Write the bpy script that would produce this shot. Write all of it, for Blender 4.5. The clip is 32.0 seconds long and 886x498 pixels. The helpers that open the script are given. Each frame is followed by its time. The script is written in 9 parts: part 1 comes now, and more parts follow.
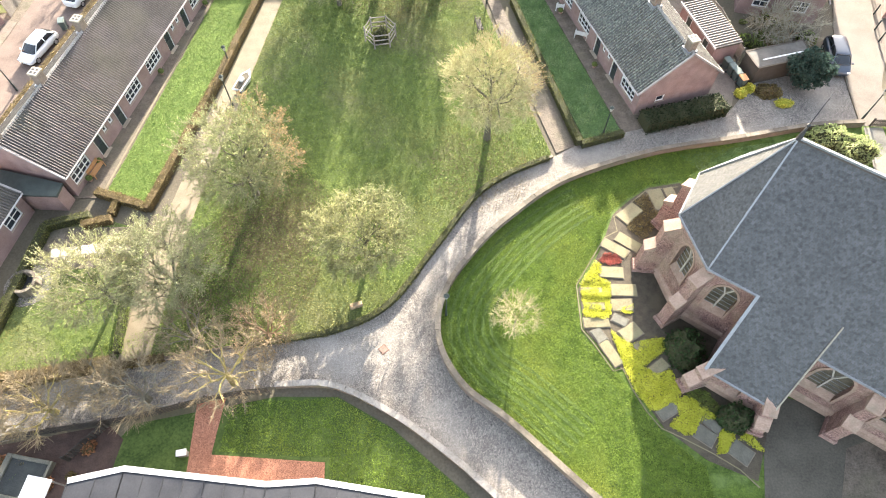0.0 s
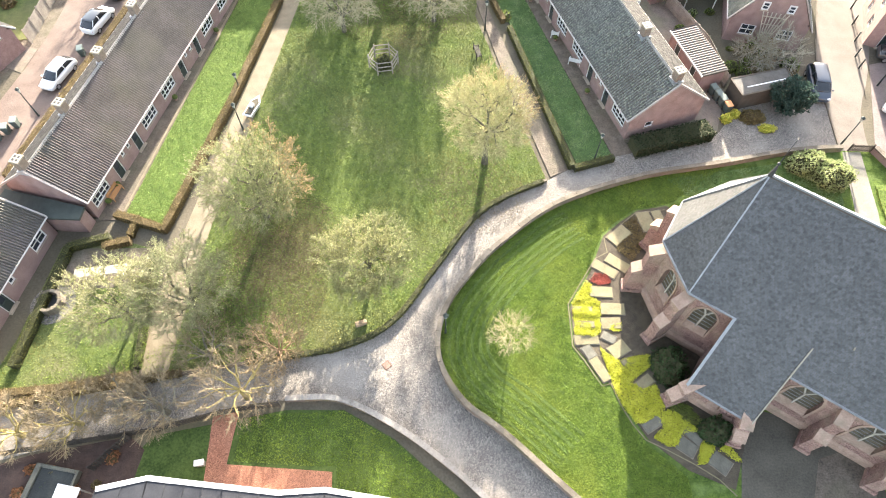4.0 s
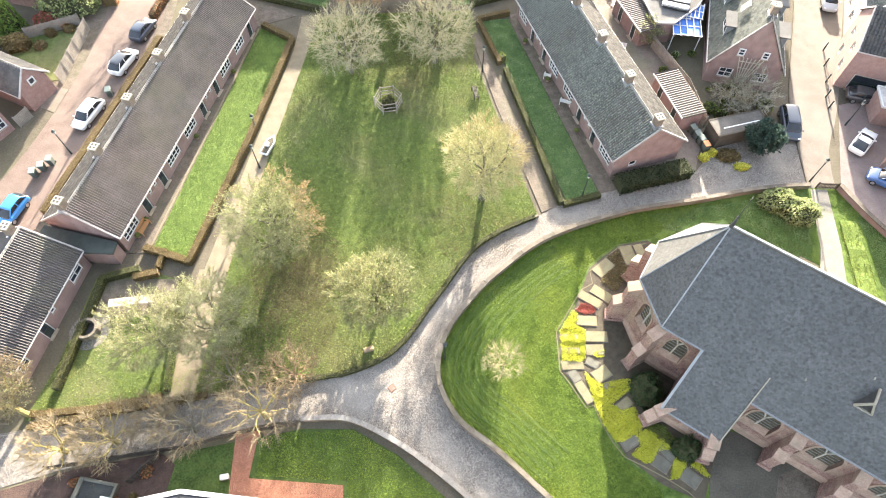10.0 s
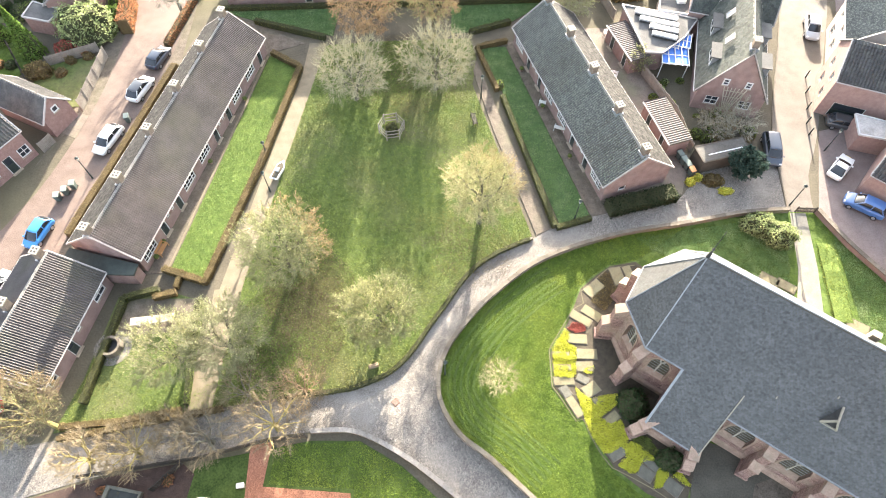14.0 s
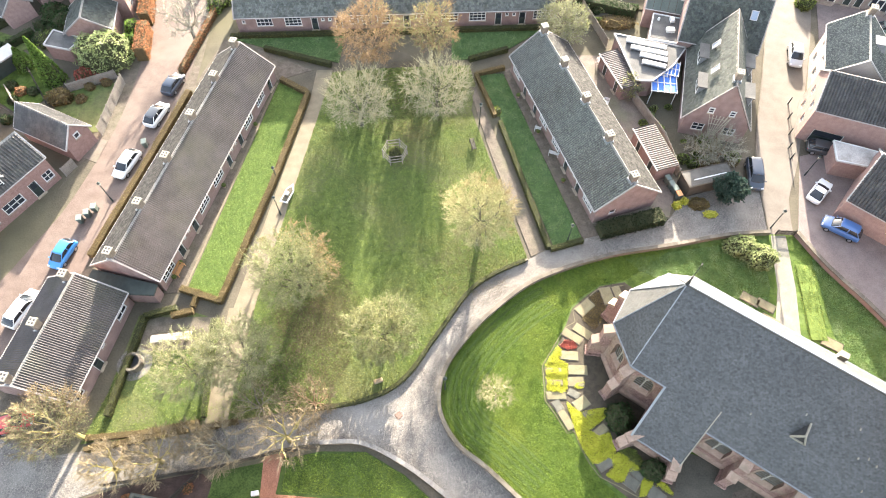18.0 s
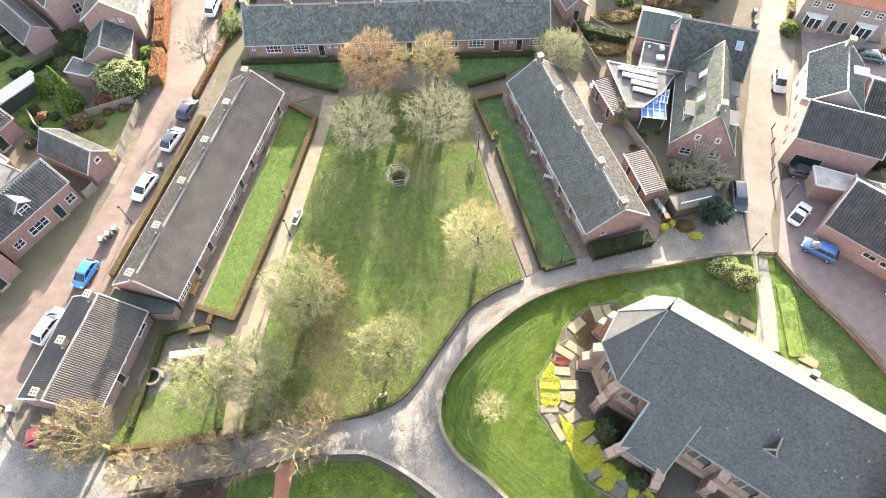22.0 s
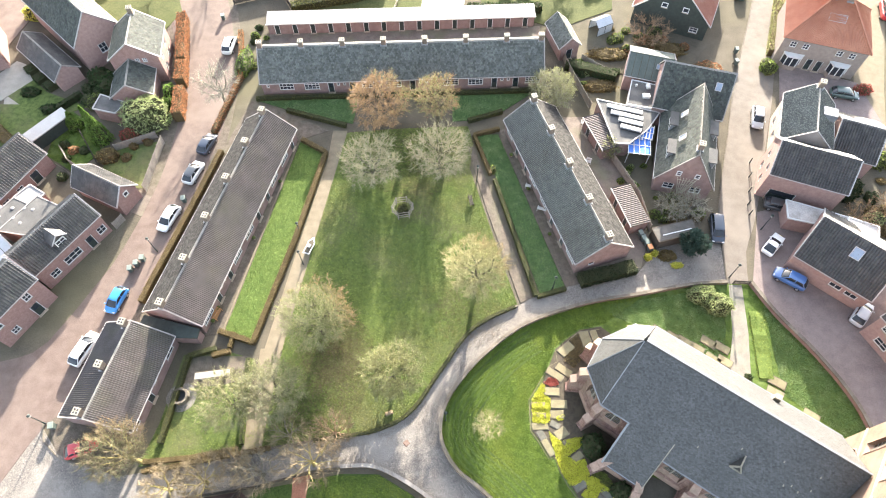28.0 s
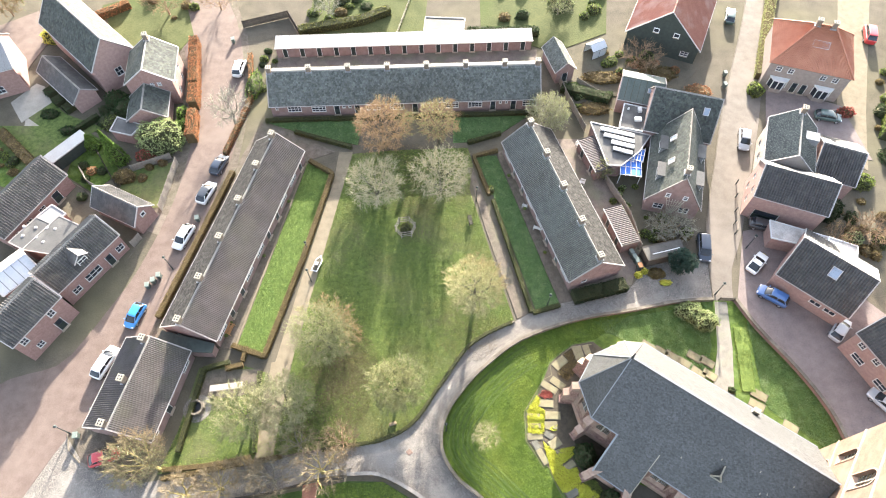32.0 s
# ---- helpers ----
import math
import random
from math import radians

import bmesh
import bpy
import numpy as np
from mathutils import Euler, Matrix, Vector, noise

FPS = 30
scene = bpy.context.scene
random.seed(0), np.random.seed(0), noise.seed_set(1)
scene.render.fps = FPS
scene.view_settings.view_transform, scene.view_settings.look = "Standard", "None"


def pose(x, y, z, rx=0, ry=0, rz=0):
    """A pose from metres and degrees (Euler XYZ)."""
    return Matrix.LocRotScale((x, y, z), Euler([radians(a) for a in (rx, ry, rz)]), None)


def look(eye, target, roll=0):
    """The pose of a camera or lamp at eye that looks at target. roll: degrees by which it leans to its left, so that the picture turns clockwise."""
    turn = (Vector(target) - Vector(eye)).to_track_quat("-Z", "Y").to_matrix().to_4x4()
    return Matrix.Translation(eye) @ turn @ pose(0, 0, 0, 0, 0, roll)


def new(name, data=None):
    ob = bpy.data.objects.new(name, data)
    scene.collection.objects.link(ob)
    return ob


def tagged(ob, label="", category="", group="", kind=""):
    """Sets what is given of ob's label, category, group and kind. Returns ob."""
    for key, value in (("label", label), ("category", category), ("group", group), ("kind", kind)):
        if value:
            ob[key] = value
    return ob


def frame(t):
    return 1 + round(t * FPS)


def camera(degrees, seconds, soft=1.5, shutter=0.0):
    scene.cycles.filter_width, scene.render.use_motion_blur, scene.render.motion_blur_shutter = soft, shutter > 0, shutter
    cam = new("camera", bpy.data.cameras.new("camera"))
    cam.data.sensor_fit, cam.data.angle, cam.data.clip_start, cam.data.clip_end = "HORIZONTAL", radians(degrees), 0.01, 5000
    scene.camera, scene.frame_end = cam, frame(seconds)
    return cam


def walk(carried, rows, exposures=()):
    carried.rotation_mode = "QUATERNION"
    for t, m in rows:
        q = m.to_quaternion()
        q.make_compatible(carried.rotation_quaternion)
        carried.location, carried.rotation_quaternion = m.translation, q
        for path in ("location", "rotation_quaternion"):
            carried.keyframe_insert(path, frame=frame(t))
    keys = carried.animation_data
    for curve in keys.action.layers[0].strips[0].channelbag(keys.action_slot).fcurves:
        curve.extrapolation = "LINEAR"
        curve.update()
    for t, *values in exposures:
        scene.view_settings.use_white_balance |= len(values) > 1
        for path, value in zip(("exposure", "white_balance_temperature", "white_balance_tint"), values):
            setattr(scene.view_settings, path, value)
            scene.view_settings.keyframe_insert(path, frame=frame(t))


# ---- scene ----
# ---------- the camera: a straight, slow rise above the court ----------
cam = camera(71.27, 32.0, soft=1.0)


def rise(t):
    s = t / 32
    return pose(0.777 * s - 0.219 * s * s, -0.039 * s - 0.171 * s * s, 42.555 + 25.835 * s + 15.115 * s * s - 4.628 * s ** 3,
                29.857, -0.150 + 0.425 * s, 0.707 * s)


walk(cam, [(t, rise(t)) for t in range(33)], [(0, 3.32, 6740, 11.5), (10, 3.37, 6760, 11.5), (20, 3.32, 6700, 11.5), (32, 3.05, 6440, 12)])

# ---------- daylight ----------
SUN_ELEVATION, SUN_AZIMUTH = radians(15.8), radians(9)      # azimuth clockwise from +y
world = bpy.data.worlds.new("sky")
scene.world = world
world.use_nodes = True
wn = world.node_tree.nodes
sky = wn.new("ShaderNodeTexSky")
sky.sky_type, sky.sun_disc = "NISHITA", False
sky.sun_elevation, sky.sun_rotation = SUN_ELEVATION, SUN_AZIMUTH
sky.air_density, sky.dust_density = 1.0, 2.5
haze = wn.new("ShaderNodeHueSaturation")                      # a thin milky haze over the blue
haze.inputs["Saturation"].default_value = 0.66
world.node_tree.links.new(sky.outputs[0], haze.inputs["Color"])
world.node_tree.links.new(haze.outputs[0], wn["Background"].inputs[0])
wn["Background"].inputs[1].default_value = 0.126
sun = new("sun", bpy.data.lights.new("sun", "SUN"))
sun.data.energy, sun.data.angle, sun.data.color = 4.2, radians(0.6), (1.0, 0.92, 0.79)
toward = Vector((math.sin(SUN_AZIMUTH) * math.cos(SUN_ELEVATION), math.cos(SUN_AZIMUTH) * math.cos(SUN_ELEVATION), math.sin(SUN_ELEVATION)))
sun.matrix_world = look(toward * 100, (0, 0, 0))


# ---------- materials ----------
def material(name, dark, light, scale=1.0, rough=0.85, bump=0.3, metal=0.0, fine=12.0, island=0.0, stain=None, stain_scale=0.15, amount=0.5, spec=0.3, transmit=0.0, vary=0.0, cells=0.0, cell_tone=0.38):
    """Two colours mixed by coarse and fine noise, with an optional stain colour over it, in metres."""
    m = bpy.data.materials.new(name)
    m.use_nodes = True
    nt = m.node_tree
    n, link = nt.nodes, nt.links.new
    b = n["Principled BSDF"]
    co = n.new("ShaderNodeTexCoord").outputs["Object"]

    def noise_at(s, detail=4.0):
        t = n.new("ShaderNodeTexNoise")
        t.inputs["Scale"].default_value, t.inputs["Detail"].default_value = s, detail
        link(co, t.inputs["Vector"])
        return t.outputs[0]

    def ramp(v, lo, hi):
        r = n.new("ShaderNodeMapRange")
        r.inputs["From Min"].default_value, r.inputs["From Max"].default_value = lo, hi
        link(v, r.inputs["Value"])
        return r.outputs[0]

    def ramp_to(v, lo, hi):
        r = n.new("ShaderNodeMapRange")
        r.inputs["To Min"].default_value, r.inputs["To Max"].default_value = lo, hi
        link(v, r.inputs["Value"])
        return r.outputs[0]

    def mix(f, a, c):
        x = n.new("ShaderNodeMix")
        x.data_type = "RGBA"
        for sock, v in ((x.inputs[0], f), (x.inputs[6], a), (x.inputs[7], c)):
            if isinstance(v, (tuple, list)):
                sock.default_value = (*v, 1)
            elif isinstance(v, float):
                sock.default_value = v
            else:
                link(v, sock)
        return x.outputs[2]

    coarse, grain = noise_at(scale), noise_at(scale * fine)
    add = n.new("ShaderNodeMath")
    add.operation = "ADD"
    link(ramp(coarse, 0.3, 0.7), add.inputs[0])
    link(ramp(grain, 0.3, 0.7), add.inputs[1])
    half = n.new("ShaderNodeMath")
    half.operation = "MULTIPLY"
    half.inputs[1].default_value = 0.5
    link(add.outputs[0], half.inputs[0])
    c = mix(half.outputs[0], dark, light)
    if cells:
        vo = n.new("ShaderNodeTexVoronoi")
        vo.inputs["Scale"].default_value = cells
        link(co, vo.inputs["Vector"])
        jo = n.new("ShaderNodeTexVoronoi")
        jo.feature = "DISTANCE_TO_EDGE"
        jo.inputs["Scale"].default_value = cells
        link(co, jo.inputs["Vector"])
        tone = n.new("ShaderNodeHueSaturation")
        link(ramp_to(vo.outputs["Color"], 1 - cell_tone, 1 + cell_tone), tone.inputs["Value"])
        link(c, tone.inputs["Color"])
        c = mix(ramp(jo.outputs["Distance"], 0.02, 0.10), tuple(v * 0.45 for v in dark), tone.outputs[0])
    if stain:
        r = ramp(noise_at(stain_scale, 6.0), 0.48, 0.68)
        k = n.new("ShaderNodeMath")
        k.operation = "MULTIPLY"
        k.inputs[1].default_value = amount
        link(r, k.inputs[0])
        c = mix(k.outputs[0], c, stain)
    if island or vary:
        src = n.new("ShaderNodeNewGeometry").outputs["Random Per Island"] if island else n.new("ShaderNodeObjectInfo").outputs["Random"]
        w = island or vary
        hsv = n.new("ShaderNodeHueSaturation")
        r = n.new("ShaderNodeMapRange")
        r.inputs["To Min"].default_value, r.inputs["To Max"].default_value = 1 - w, 1 + w
        link(src, r.inputs["Value"])
        link(r.outputs[0], hsv.inputs["Value"])
        link(c, hsv.inputs["Color"])
        c = hsv.outputs[0]
    link(c, b.inputs["Base Color"])
    b.inputs["Roughness"].default_value, b.inputs["Metallic"].default_value = rough, metal
    b.inputs["Specular IOR Level"].default_value = spec
    b.inputs["Transmission Weight"].default_value = transmit
    if bump:
        bm_ = n.new("ShaderNodeBump")
        bm_.inputs["Strength"].default_value, bm_.inputs["Distance"].default_value = bump, 0.05
        link(grain, bm_.inputs["Height"])
        link(bm_.outputs[0], b.inputs["Normal"])
    return m


M_GRASS = material("court_grass", (0.028, 0.050, 0.015), (0.135, 0.168, 0.052), 1.6, 0.95, 1.0, fine=6, stain=(0.15, 0.125, 0.08), stain_scale=0.14, amount=0.55, spec=0.1)
M_LAWN = material("church_lawn", (0.020, 0.042, 0.010), (0.102, 0.146, 0.030), 1.6, 0.95, 1.0, fine=6, stain=(0.15, 0.20, 0.075), stain_scale=0.9, amount=0.4, spec=0.1)
M_LAWNB = material("blue_green_lawn", (0.026, 0.058, 0.024), (0.105, 0.165, 0.062), 2.2, 0.95, 1.0, fine=5, stain=(0.13, 0.18, 0.08), stain_scale=0.9, amount=0.5, spec=0.1)
M_STRIP = material("strip_grass", (0.045, 0.075, 0.018), (0.155, 0.205, 0.055), 1.4, 0.95, 1.0, fine=6, spec=0.1)
M_GROUND = material("bare_earth", (0.060, 0.052, 0.039), (0.128, 0.113, 0.085), 0.4, 0.95, 0.6, fine=14, stain=(0.11, 0.105, 0.06), stain_scale=0.05, amount=0.6, spec=0.1)
M_COBBLE = material("grey_cobbles", (0.125, 0.112, 0.097), (0.255, 0.232, 0.203), 0.9, 0.85, 0.5, fine=9, stain=(0.25, 0.232, 0.206), stain_scale=0.16, amount=0.7, spec=0.25, cells=9.0)
M_STREET = material("red_street_bricks", (0.086, 0.062, 0.051), (0.158, 0.118, 0.098), 0.8, 0.85, 0.5, fine=14, stain=(0.175, 0.136, 0.112), stain_scale=0.12, amount=0.6)
M_PARK = material("brown_paving", (0.12, 0.095, 0.088), (0.21, 0.17, 0.157), 0.8, 0.85, 0.4, fine=9)
M_GRAVEL = material("sandy_path", (0.12, 0.10, 0.067), (0.205, 0.172, 0.12), 1.0, 0.95, 0.5, fine=16)
M_PAVE = material("pale_paving", (0.21, 0.19, 0.16), (0.34, 0.31, 0.265), 0.8, 0.85, 0.3, fine=10)
M_BRICK = material("red_brown_brick", (0.155, 0.10, 0.09), (0.285, 0.20, 0.18), 1.2, 0.9, 0.4, fine=14, stain=(0.26, 0.20, 0.18), stain_scale=0.8, amount=0.3)
M_BRICK_CHURCH = material("weathered_church_brick", (0.17, 0.095, 0.078), (0.36, 0.235, 0.20), 1.6, 0.9, 0.8, fine=7, stain=(0.33, 0.27, 0.20), stain_scale=0.6, amount=0.45, cells=7.0, cell_tone=0.25)
M_PANTILE = material("grey_brown_pantiles", (0.050, 0.045, 0.044), (0.114, 0.104, 0.101), 0.5, 0.75, 0.3, fine=18, stain=(0.10, 0.10, 0.07), stain_scale=0.3, amount=0.4, spec=0.15)
M_TILE = material("dark_grey_tiles", (0.052, 0.054, 0.050), (0.135, 0.139, 0.130), 1.0, 0.7, 0.4, fine=6, stain=(0.30, 0.31, 0.26), stain_scale=5.5, amount=0.65, spec=0.2)
# mossy tiles; colour also cut to hold down sunlight on the back slopes
M_BACKTILE = material("dimmed_mossy_back_tiles", (0.021, 0.020, 0.019), (0.052, 0.050, 0.047), 1.6, 0.85, 0.4, fine=6, island=0.35, stain=(0.085, 0.083, 0.072), stain_scale=1.8, amount=0.4, spec=0.08)
M_SLATE = material("blue_grey_slate", (0.045, 0.052, 0.065), (0.095, 0.105, 0.12), 0.35, 0.5, 0.2, fine=20, stain=(0.13, 0.14, 0.11), stain_scale=0.25, amount=0.4, spec=0.5)
M_REDTILE = material("orange_tiles", (0.26, 0.10, 0.06), (0.40, 0.19, 0.12), 0.6, 0.75, 0.3, fine=14)
M_WHITE = material("white_paint", (0.46, 0.46, 0.45), (0.60, 0.60, 0.58), 2.0, 0.5, 0.05)
M_STONE = material("pale_stone", (0.24, 0.195, 0.145), (0.39, 0.33, 0.26), 2.0, 0.9, 0.3, fine=6, stain=(0.15, 0.14, 0.10), stain_scale=0.7, amount=0.5)
M_GLASS = material("dark_window_glass", (0.02, 0.025, 0.03), (0.035, 0.04, 0.05), 0.5, 0.08, 0.0, spec=0.6)
M_HEDGE = material("hedge_leaves", (0.035, 0.05, 0.015), (0.10, 0.12, 0.035), 3.0, 0.9, 0.9, fine=4, spec=0.1, island=0.3)


# ---------- builders ----------
def link_mesh(name, bm, mats):
    me = bpy.data.meshes.new(name)
    bm.to_mesh(me)
    bm.free()
    for m in mats if isinstance(mats, (list, tuple)) else (mats,):
        me.materials.append(m)
    return new(name, me)


def part(name, bm, mats, parent, label=""):
    if "wall" in name:
        bmesh.ops.remove_doubles(bm, verts=bm.verts[:], dist=0.0005)
    ob = link_mesh(name, bm, mats)
    ob.parent = parent
    return tagged(ob, label)


def thing(name, m, label, category, group="", kind=""):
    ob = new(name)
    ob.empty_display_size = 0.3
    ob.matrix_world = m if isinstance(m, Matrix) else pose(*m)
    return tagged(ob, label, category, group, kind)


def box(bm, x0, x1, y0, y1, z0, z1, m=None, bevel=0.0):
    r = bmesh.ops.create_cube(bm, size=1.0, matrix=Matrix.LocRotScale(((x0 + x1) / 2, (y0 + y1) / 2, (z0 + z1) / 2), None, (x1 - x0, y1 - y0, z1 - z0)))
    if bevel:
        es = list({e for v in r["verts"] for e in v.link_edges})
        r = bmesh.ops.bevel(bm, geom=es, offset=bevel, segments=1, affect="EDGES")
    if m is not None:
        bmesh.ops.transform(bm, matrix=m, verts=r["verts"])
    return r["verts"]


def prism(bm, outline, z0, z1, index=0):
    """A flat outline, anticlockwise or not, given thickness."""
    lo = [bm.verts.new((x, y, z0)) for x, y in outline]
    hi = [bm.verts.new((x, y, z1)) for x, y in outline]
    n = len(lo)
    fs = [bm.faces.new(hi), bm.faces.new(lo[::-1])] + [bm.faces.new((lo[i], lo[(i + 1) % n], hi[(i + 1) % n], hi[i])) for i in range(n)]
    for f_ in fs:
        f_.material_index = index
    bmesh.ops.recalc_face_normals(bm, faces=fs)
    return fs


def solid(bm, lower, upper):
    """A solid between two loops of 3D points with the same count."""
    lo, hi = [bm.verts.new(p) for p in lower], [bm.verts.new(p) for p in upper]
    n = len(lo)
    fs = [bm.faces.new(hi), bm.faces.new(lo[::-1])] + [bm.faces.new((lo[i], lo[(i + 1) % n], hi[(i + 1) % n], hi[i])) for i in range(n)]
    bmesh.ops.recalc_face_normals(bm, faces=fs)
    return fs


def smooth(points, step=1.0, closed=False):
    """A Catmull-Rom line through plan points."""
    p = [Vector(q) for q in points]
    out = []
    n = len(p)
    for i in range(n if closed else n - 1):
        a, b, c, d = (p[(i + k) % n] if closed else p[min(max(i + k, 0), n - 1)] for k in (-1, 0, 1, 2))
        steps = max(1, int((c - b).length / step))
        for k in range(steps):
            t = k / steps
            out.append(0.5 * (2 * b + (c - a) * t + (2 * a - 5 * b + 4 * c - d) * t * t + (3 * b - a - 3 * c + d) * t ** 3))
    if not closed:
        out.append(p[-1])
    return out


def sheet(name, outline, z, mat, label, category, kind="structure", depth=0.12):
    bm = bmesh.new()
    prism(bm, [(q[0], q[1]) for q in outline], z - depth, z)
    bmesh.ops.triangulate(bm, faces=bm.faces[:])
    return tagged(link_mesh(name, bm, mat), label, category, "", kind)


def ribbon(bm, line, width, z0, z1, jitter=0.0):
    """A wall or kerb of that width along a plan line."""
    pts = [Vector((q[0], q[1])) for q in line]
    left, right = [], []
    for i, q in enumerate(pts):
        d = (pts[min(i + 1, len(pts) - 1)] - pts[max(i - 1, 0)]).normalized()
        nrm = Vector((-d.y, d.x)) * width / 2
        left.append(q + nrm)
        right.append(q - nrm)
    rows = []
    for a, b in zip(left, right):
        dz = random.uniform(-jitter, jitter)
        rows.append([bm.verts.new((a.x, a.y, z0)), bm.verts.new((a.x, a.y, z1 + dz)), bm.verts.new((b.x, b.y, z1 + dz)), bm.verts.new((b.x, b.y, z0))])
    fs = []
    for r, s in zip(rows, rows[1:]):
        for k in range(4):
            fs.append(bm.faces.new((r[k], r[(k + 1) % 4], s[(k + 1) % 4], s[k])))
    fs += [bm.faces.new(rows[0]), bm.faces.new(rows[-1][::-1])]
    bmesh.ops.recalc_face_normals(bm, faces=fs)


def frame_of(x0, y0, x1, y1, z=0.0):
    """A local frame at (x0, y0) with X towards (x1, y1) and Y to its left. Also gives the length."""
    a = math.atan2(y1 - y0, x1 - x0)
    return Matrix.Translation((x0, y0, z)) @ Matrix.Rotation(a, 4, "Z"), math.hypot(x1 - x0, y1 - y0)


def tiled(a, b, c, d, col=0.25, row=0.34, wave=0.035, lip=0.03, samples=4, flip=False, jit=0.006):
    """Roof tiles as one relief over the slope a-b (eave) to d-c (top): columns with a pantile wave, courses with a lip."""
    a, b, c, d = (Vector(p) for p in (a, b, c, d))
    width = max((b - a).length, (c - d).length)
    height = max((d - a).length, (c - b).length)
    nu, nv = max(1, round(width / col)), max(1, round(height / row))
    nrm = (b - a).cross(d - a) if (b - a).length > 1e-3 else (c - d).cross(d - a)
    nrm.normalize()
    us = np.linspace(0, 1, nu * samples + 1)
    prof = np.array([0.9, -0.9, -0.3, 0.35] if flip else [-0.9, 0.9, 0.35, -0.3]) if samples == 4 else np.zeros(samples)
    wu = np.array([prof[i % samples] * wave for i in range(nu * samples)] + [0.0])
    vs, off = [], []
    for k in range(nv):
        vs += [k / nv, (k + 1) / nv - 0.004]
        off += [lip, 0.0]
    vs, off = np.array(vs), np.array(off)
    A, B, C, D, N = (np.array(p) for p in (a, b, c, d, nrm))
    U, V = us[None, :, None], vs[:, None, None]
    P = (A * (1 - U) + B * U) * (1 - V) + (D * (1 - U) + C * U) * V + N * (wu[None, :, None] + off[:, None, None])
    rng = np.random.default_rng(nu * 31 + nv)
    P = P + N * rng.uniform(-jit, jit, (len(vs), len(us), 1)) + N * (np.sin(us * width * 0.5)[None, :, None] * 0.02)
    if samples == 1:
        return slates(A, B, C, D, N, nu, nv, lip, rng)
    m, n = len(vs), len(us)
    idx = np.arange(m * n).reshape(m, n)
    q = np.stack([idx[:-1, :-1], idx[:-1, 1:], idx[1:, 1:], idx[1:, :-1]], -1).reshape(-1, 4)
    me = bpy.data.meshes.new("roof_tiles")
    me.from_pydata(P.reshape(-1, 3).tolist(), [], q.tolist())
    return me


def slates(A, B, C, D, N, nu, nv, lip, rng):
    """Flat tiles, each a separate lapped piece with its own slight tilt."""
    verts, faces = [], []
    for k in range(nv):
        v0, v1 = k / nv, min(1.0, (k + 1.12) / nv)
        u0 = np.clip((np.arange(nu + 1) - 0.5 * (k % 2)) / nu, 0, 1)
        u1 = np.clip((np.arange(nu + 1) + 1 - 0.5 * (k % 2)) / nu, 0, 1)
        keep = u1 - u0 > 1e-6
        u0, u1 = u0[keep] + 0.004 / nu * 8, u1[keep] - 0.004 / nu * 8
        n = len(u0)
        at = lambda u, v: (A * (1 - u[:, None]) + B * u[:, None]) * (1 - v) + (D * (1 - u[:, None]) + C * u[:, None]) * v
        la, lb = lip * rng.uniform(0.6, 1.7, (n, 1)), lip * rng.uniform(0.6, 1.7, (n, 1))
        p = np.stack([at(u0, v0) - N * 0.01, at(u1, v0) - N * 0.01, at(u1, v0) + N * lb, at(u0, v0) + N * la, at(u1, v1) + N * 0.004, at(u0, v1) + N * 0.004], 1)
        base = len(verts)
        verts += p.reshape(-1, 3).tolist()
        for i in range(n):
            b = base + 6 * i
            faces += [(b, b + 1, b + 2, b + 3), (b + 3, b + 2, b + 4, b + 5)]
    me = bpy.data.meshes.new("roof_tiles")
    me.from_pydata(verts, [], faces)
    return me


def roof_slope(name, parent, a, b, c, d, mat, label="", **kw):
    me = tiled(a, b, c, d, **kw)
    me.materials.append(mat)
    ob = new(name, me)
    ob.parent = parent
    if kw.get("samples") == 1:
        tagged(ob, kind="stuff")
    bm = bmesh.new()
    down = (Vector(b) - Vector(a)).cross(Vector(d) - Vector(a))
    if down.length < 1e-3:
        down = (Vector(c) - Vector(d)).cross(Vector(d) - Vector(a))
    down = -down.normalized()
    loop = [Vector(p) for p in (a, b, c, d)]
    if (loop[3] - loop[2]).length < 1e-3:
        loop = loop[:3]
    solid(bm, [p + down * 0.14 for p in loop], [p + down * 0.05 for p in loop])
    part("roof_deck", bm, M_BOARDS, ob)
    return tagged(ob, label)


def wall_panel(bm, x0, x1, z0, z1, y0, y1, holes=()):
    """An upright wall in X and Z with thickness in Y and openings through it."""
    xs = sorted({x0, x1, *(min(max(h[k], x0), x1) for h in holes for k in (0, 1))})
    zs = sorted({z0, z1, *(min(max(h[k], z0), z1) for h in holes for k in (2, 3))})
    for xa, xb in zip(xs, xs[1:]):
        run = None
        for za, zb in zip(zs, zs[1:]):
            xm, zm = (xa + xb) / 2, (za + zb) / 2
            if any(h[0] < xm < h[1] and h[2] < zm < h[3] for h in holes):
                if run:
                    box(bm, xa, xb, y0, y1, *run)
                run = None
            else:
                run = (run[0], zb) if run else (za, zb)
        if run:
            box(bm, xa, xb, y0, y1, *run)


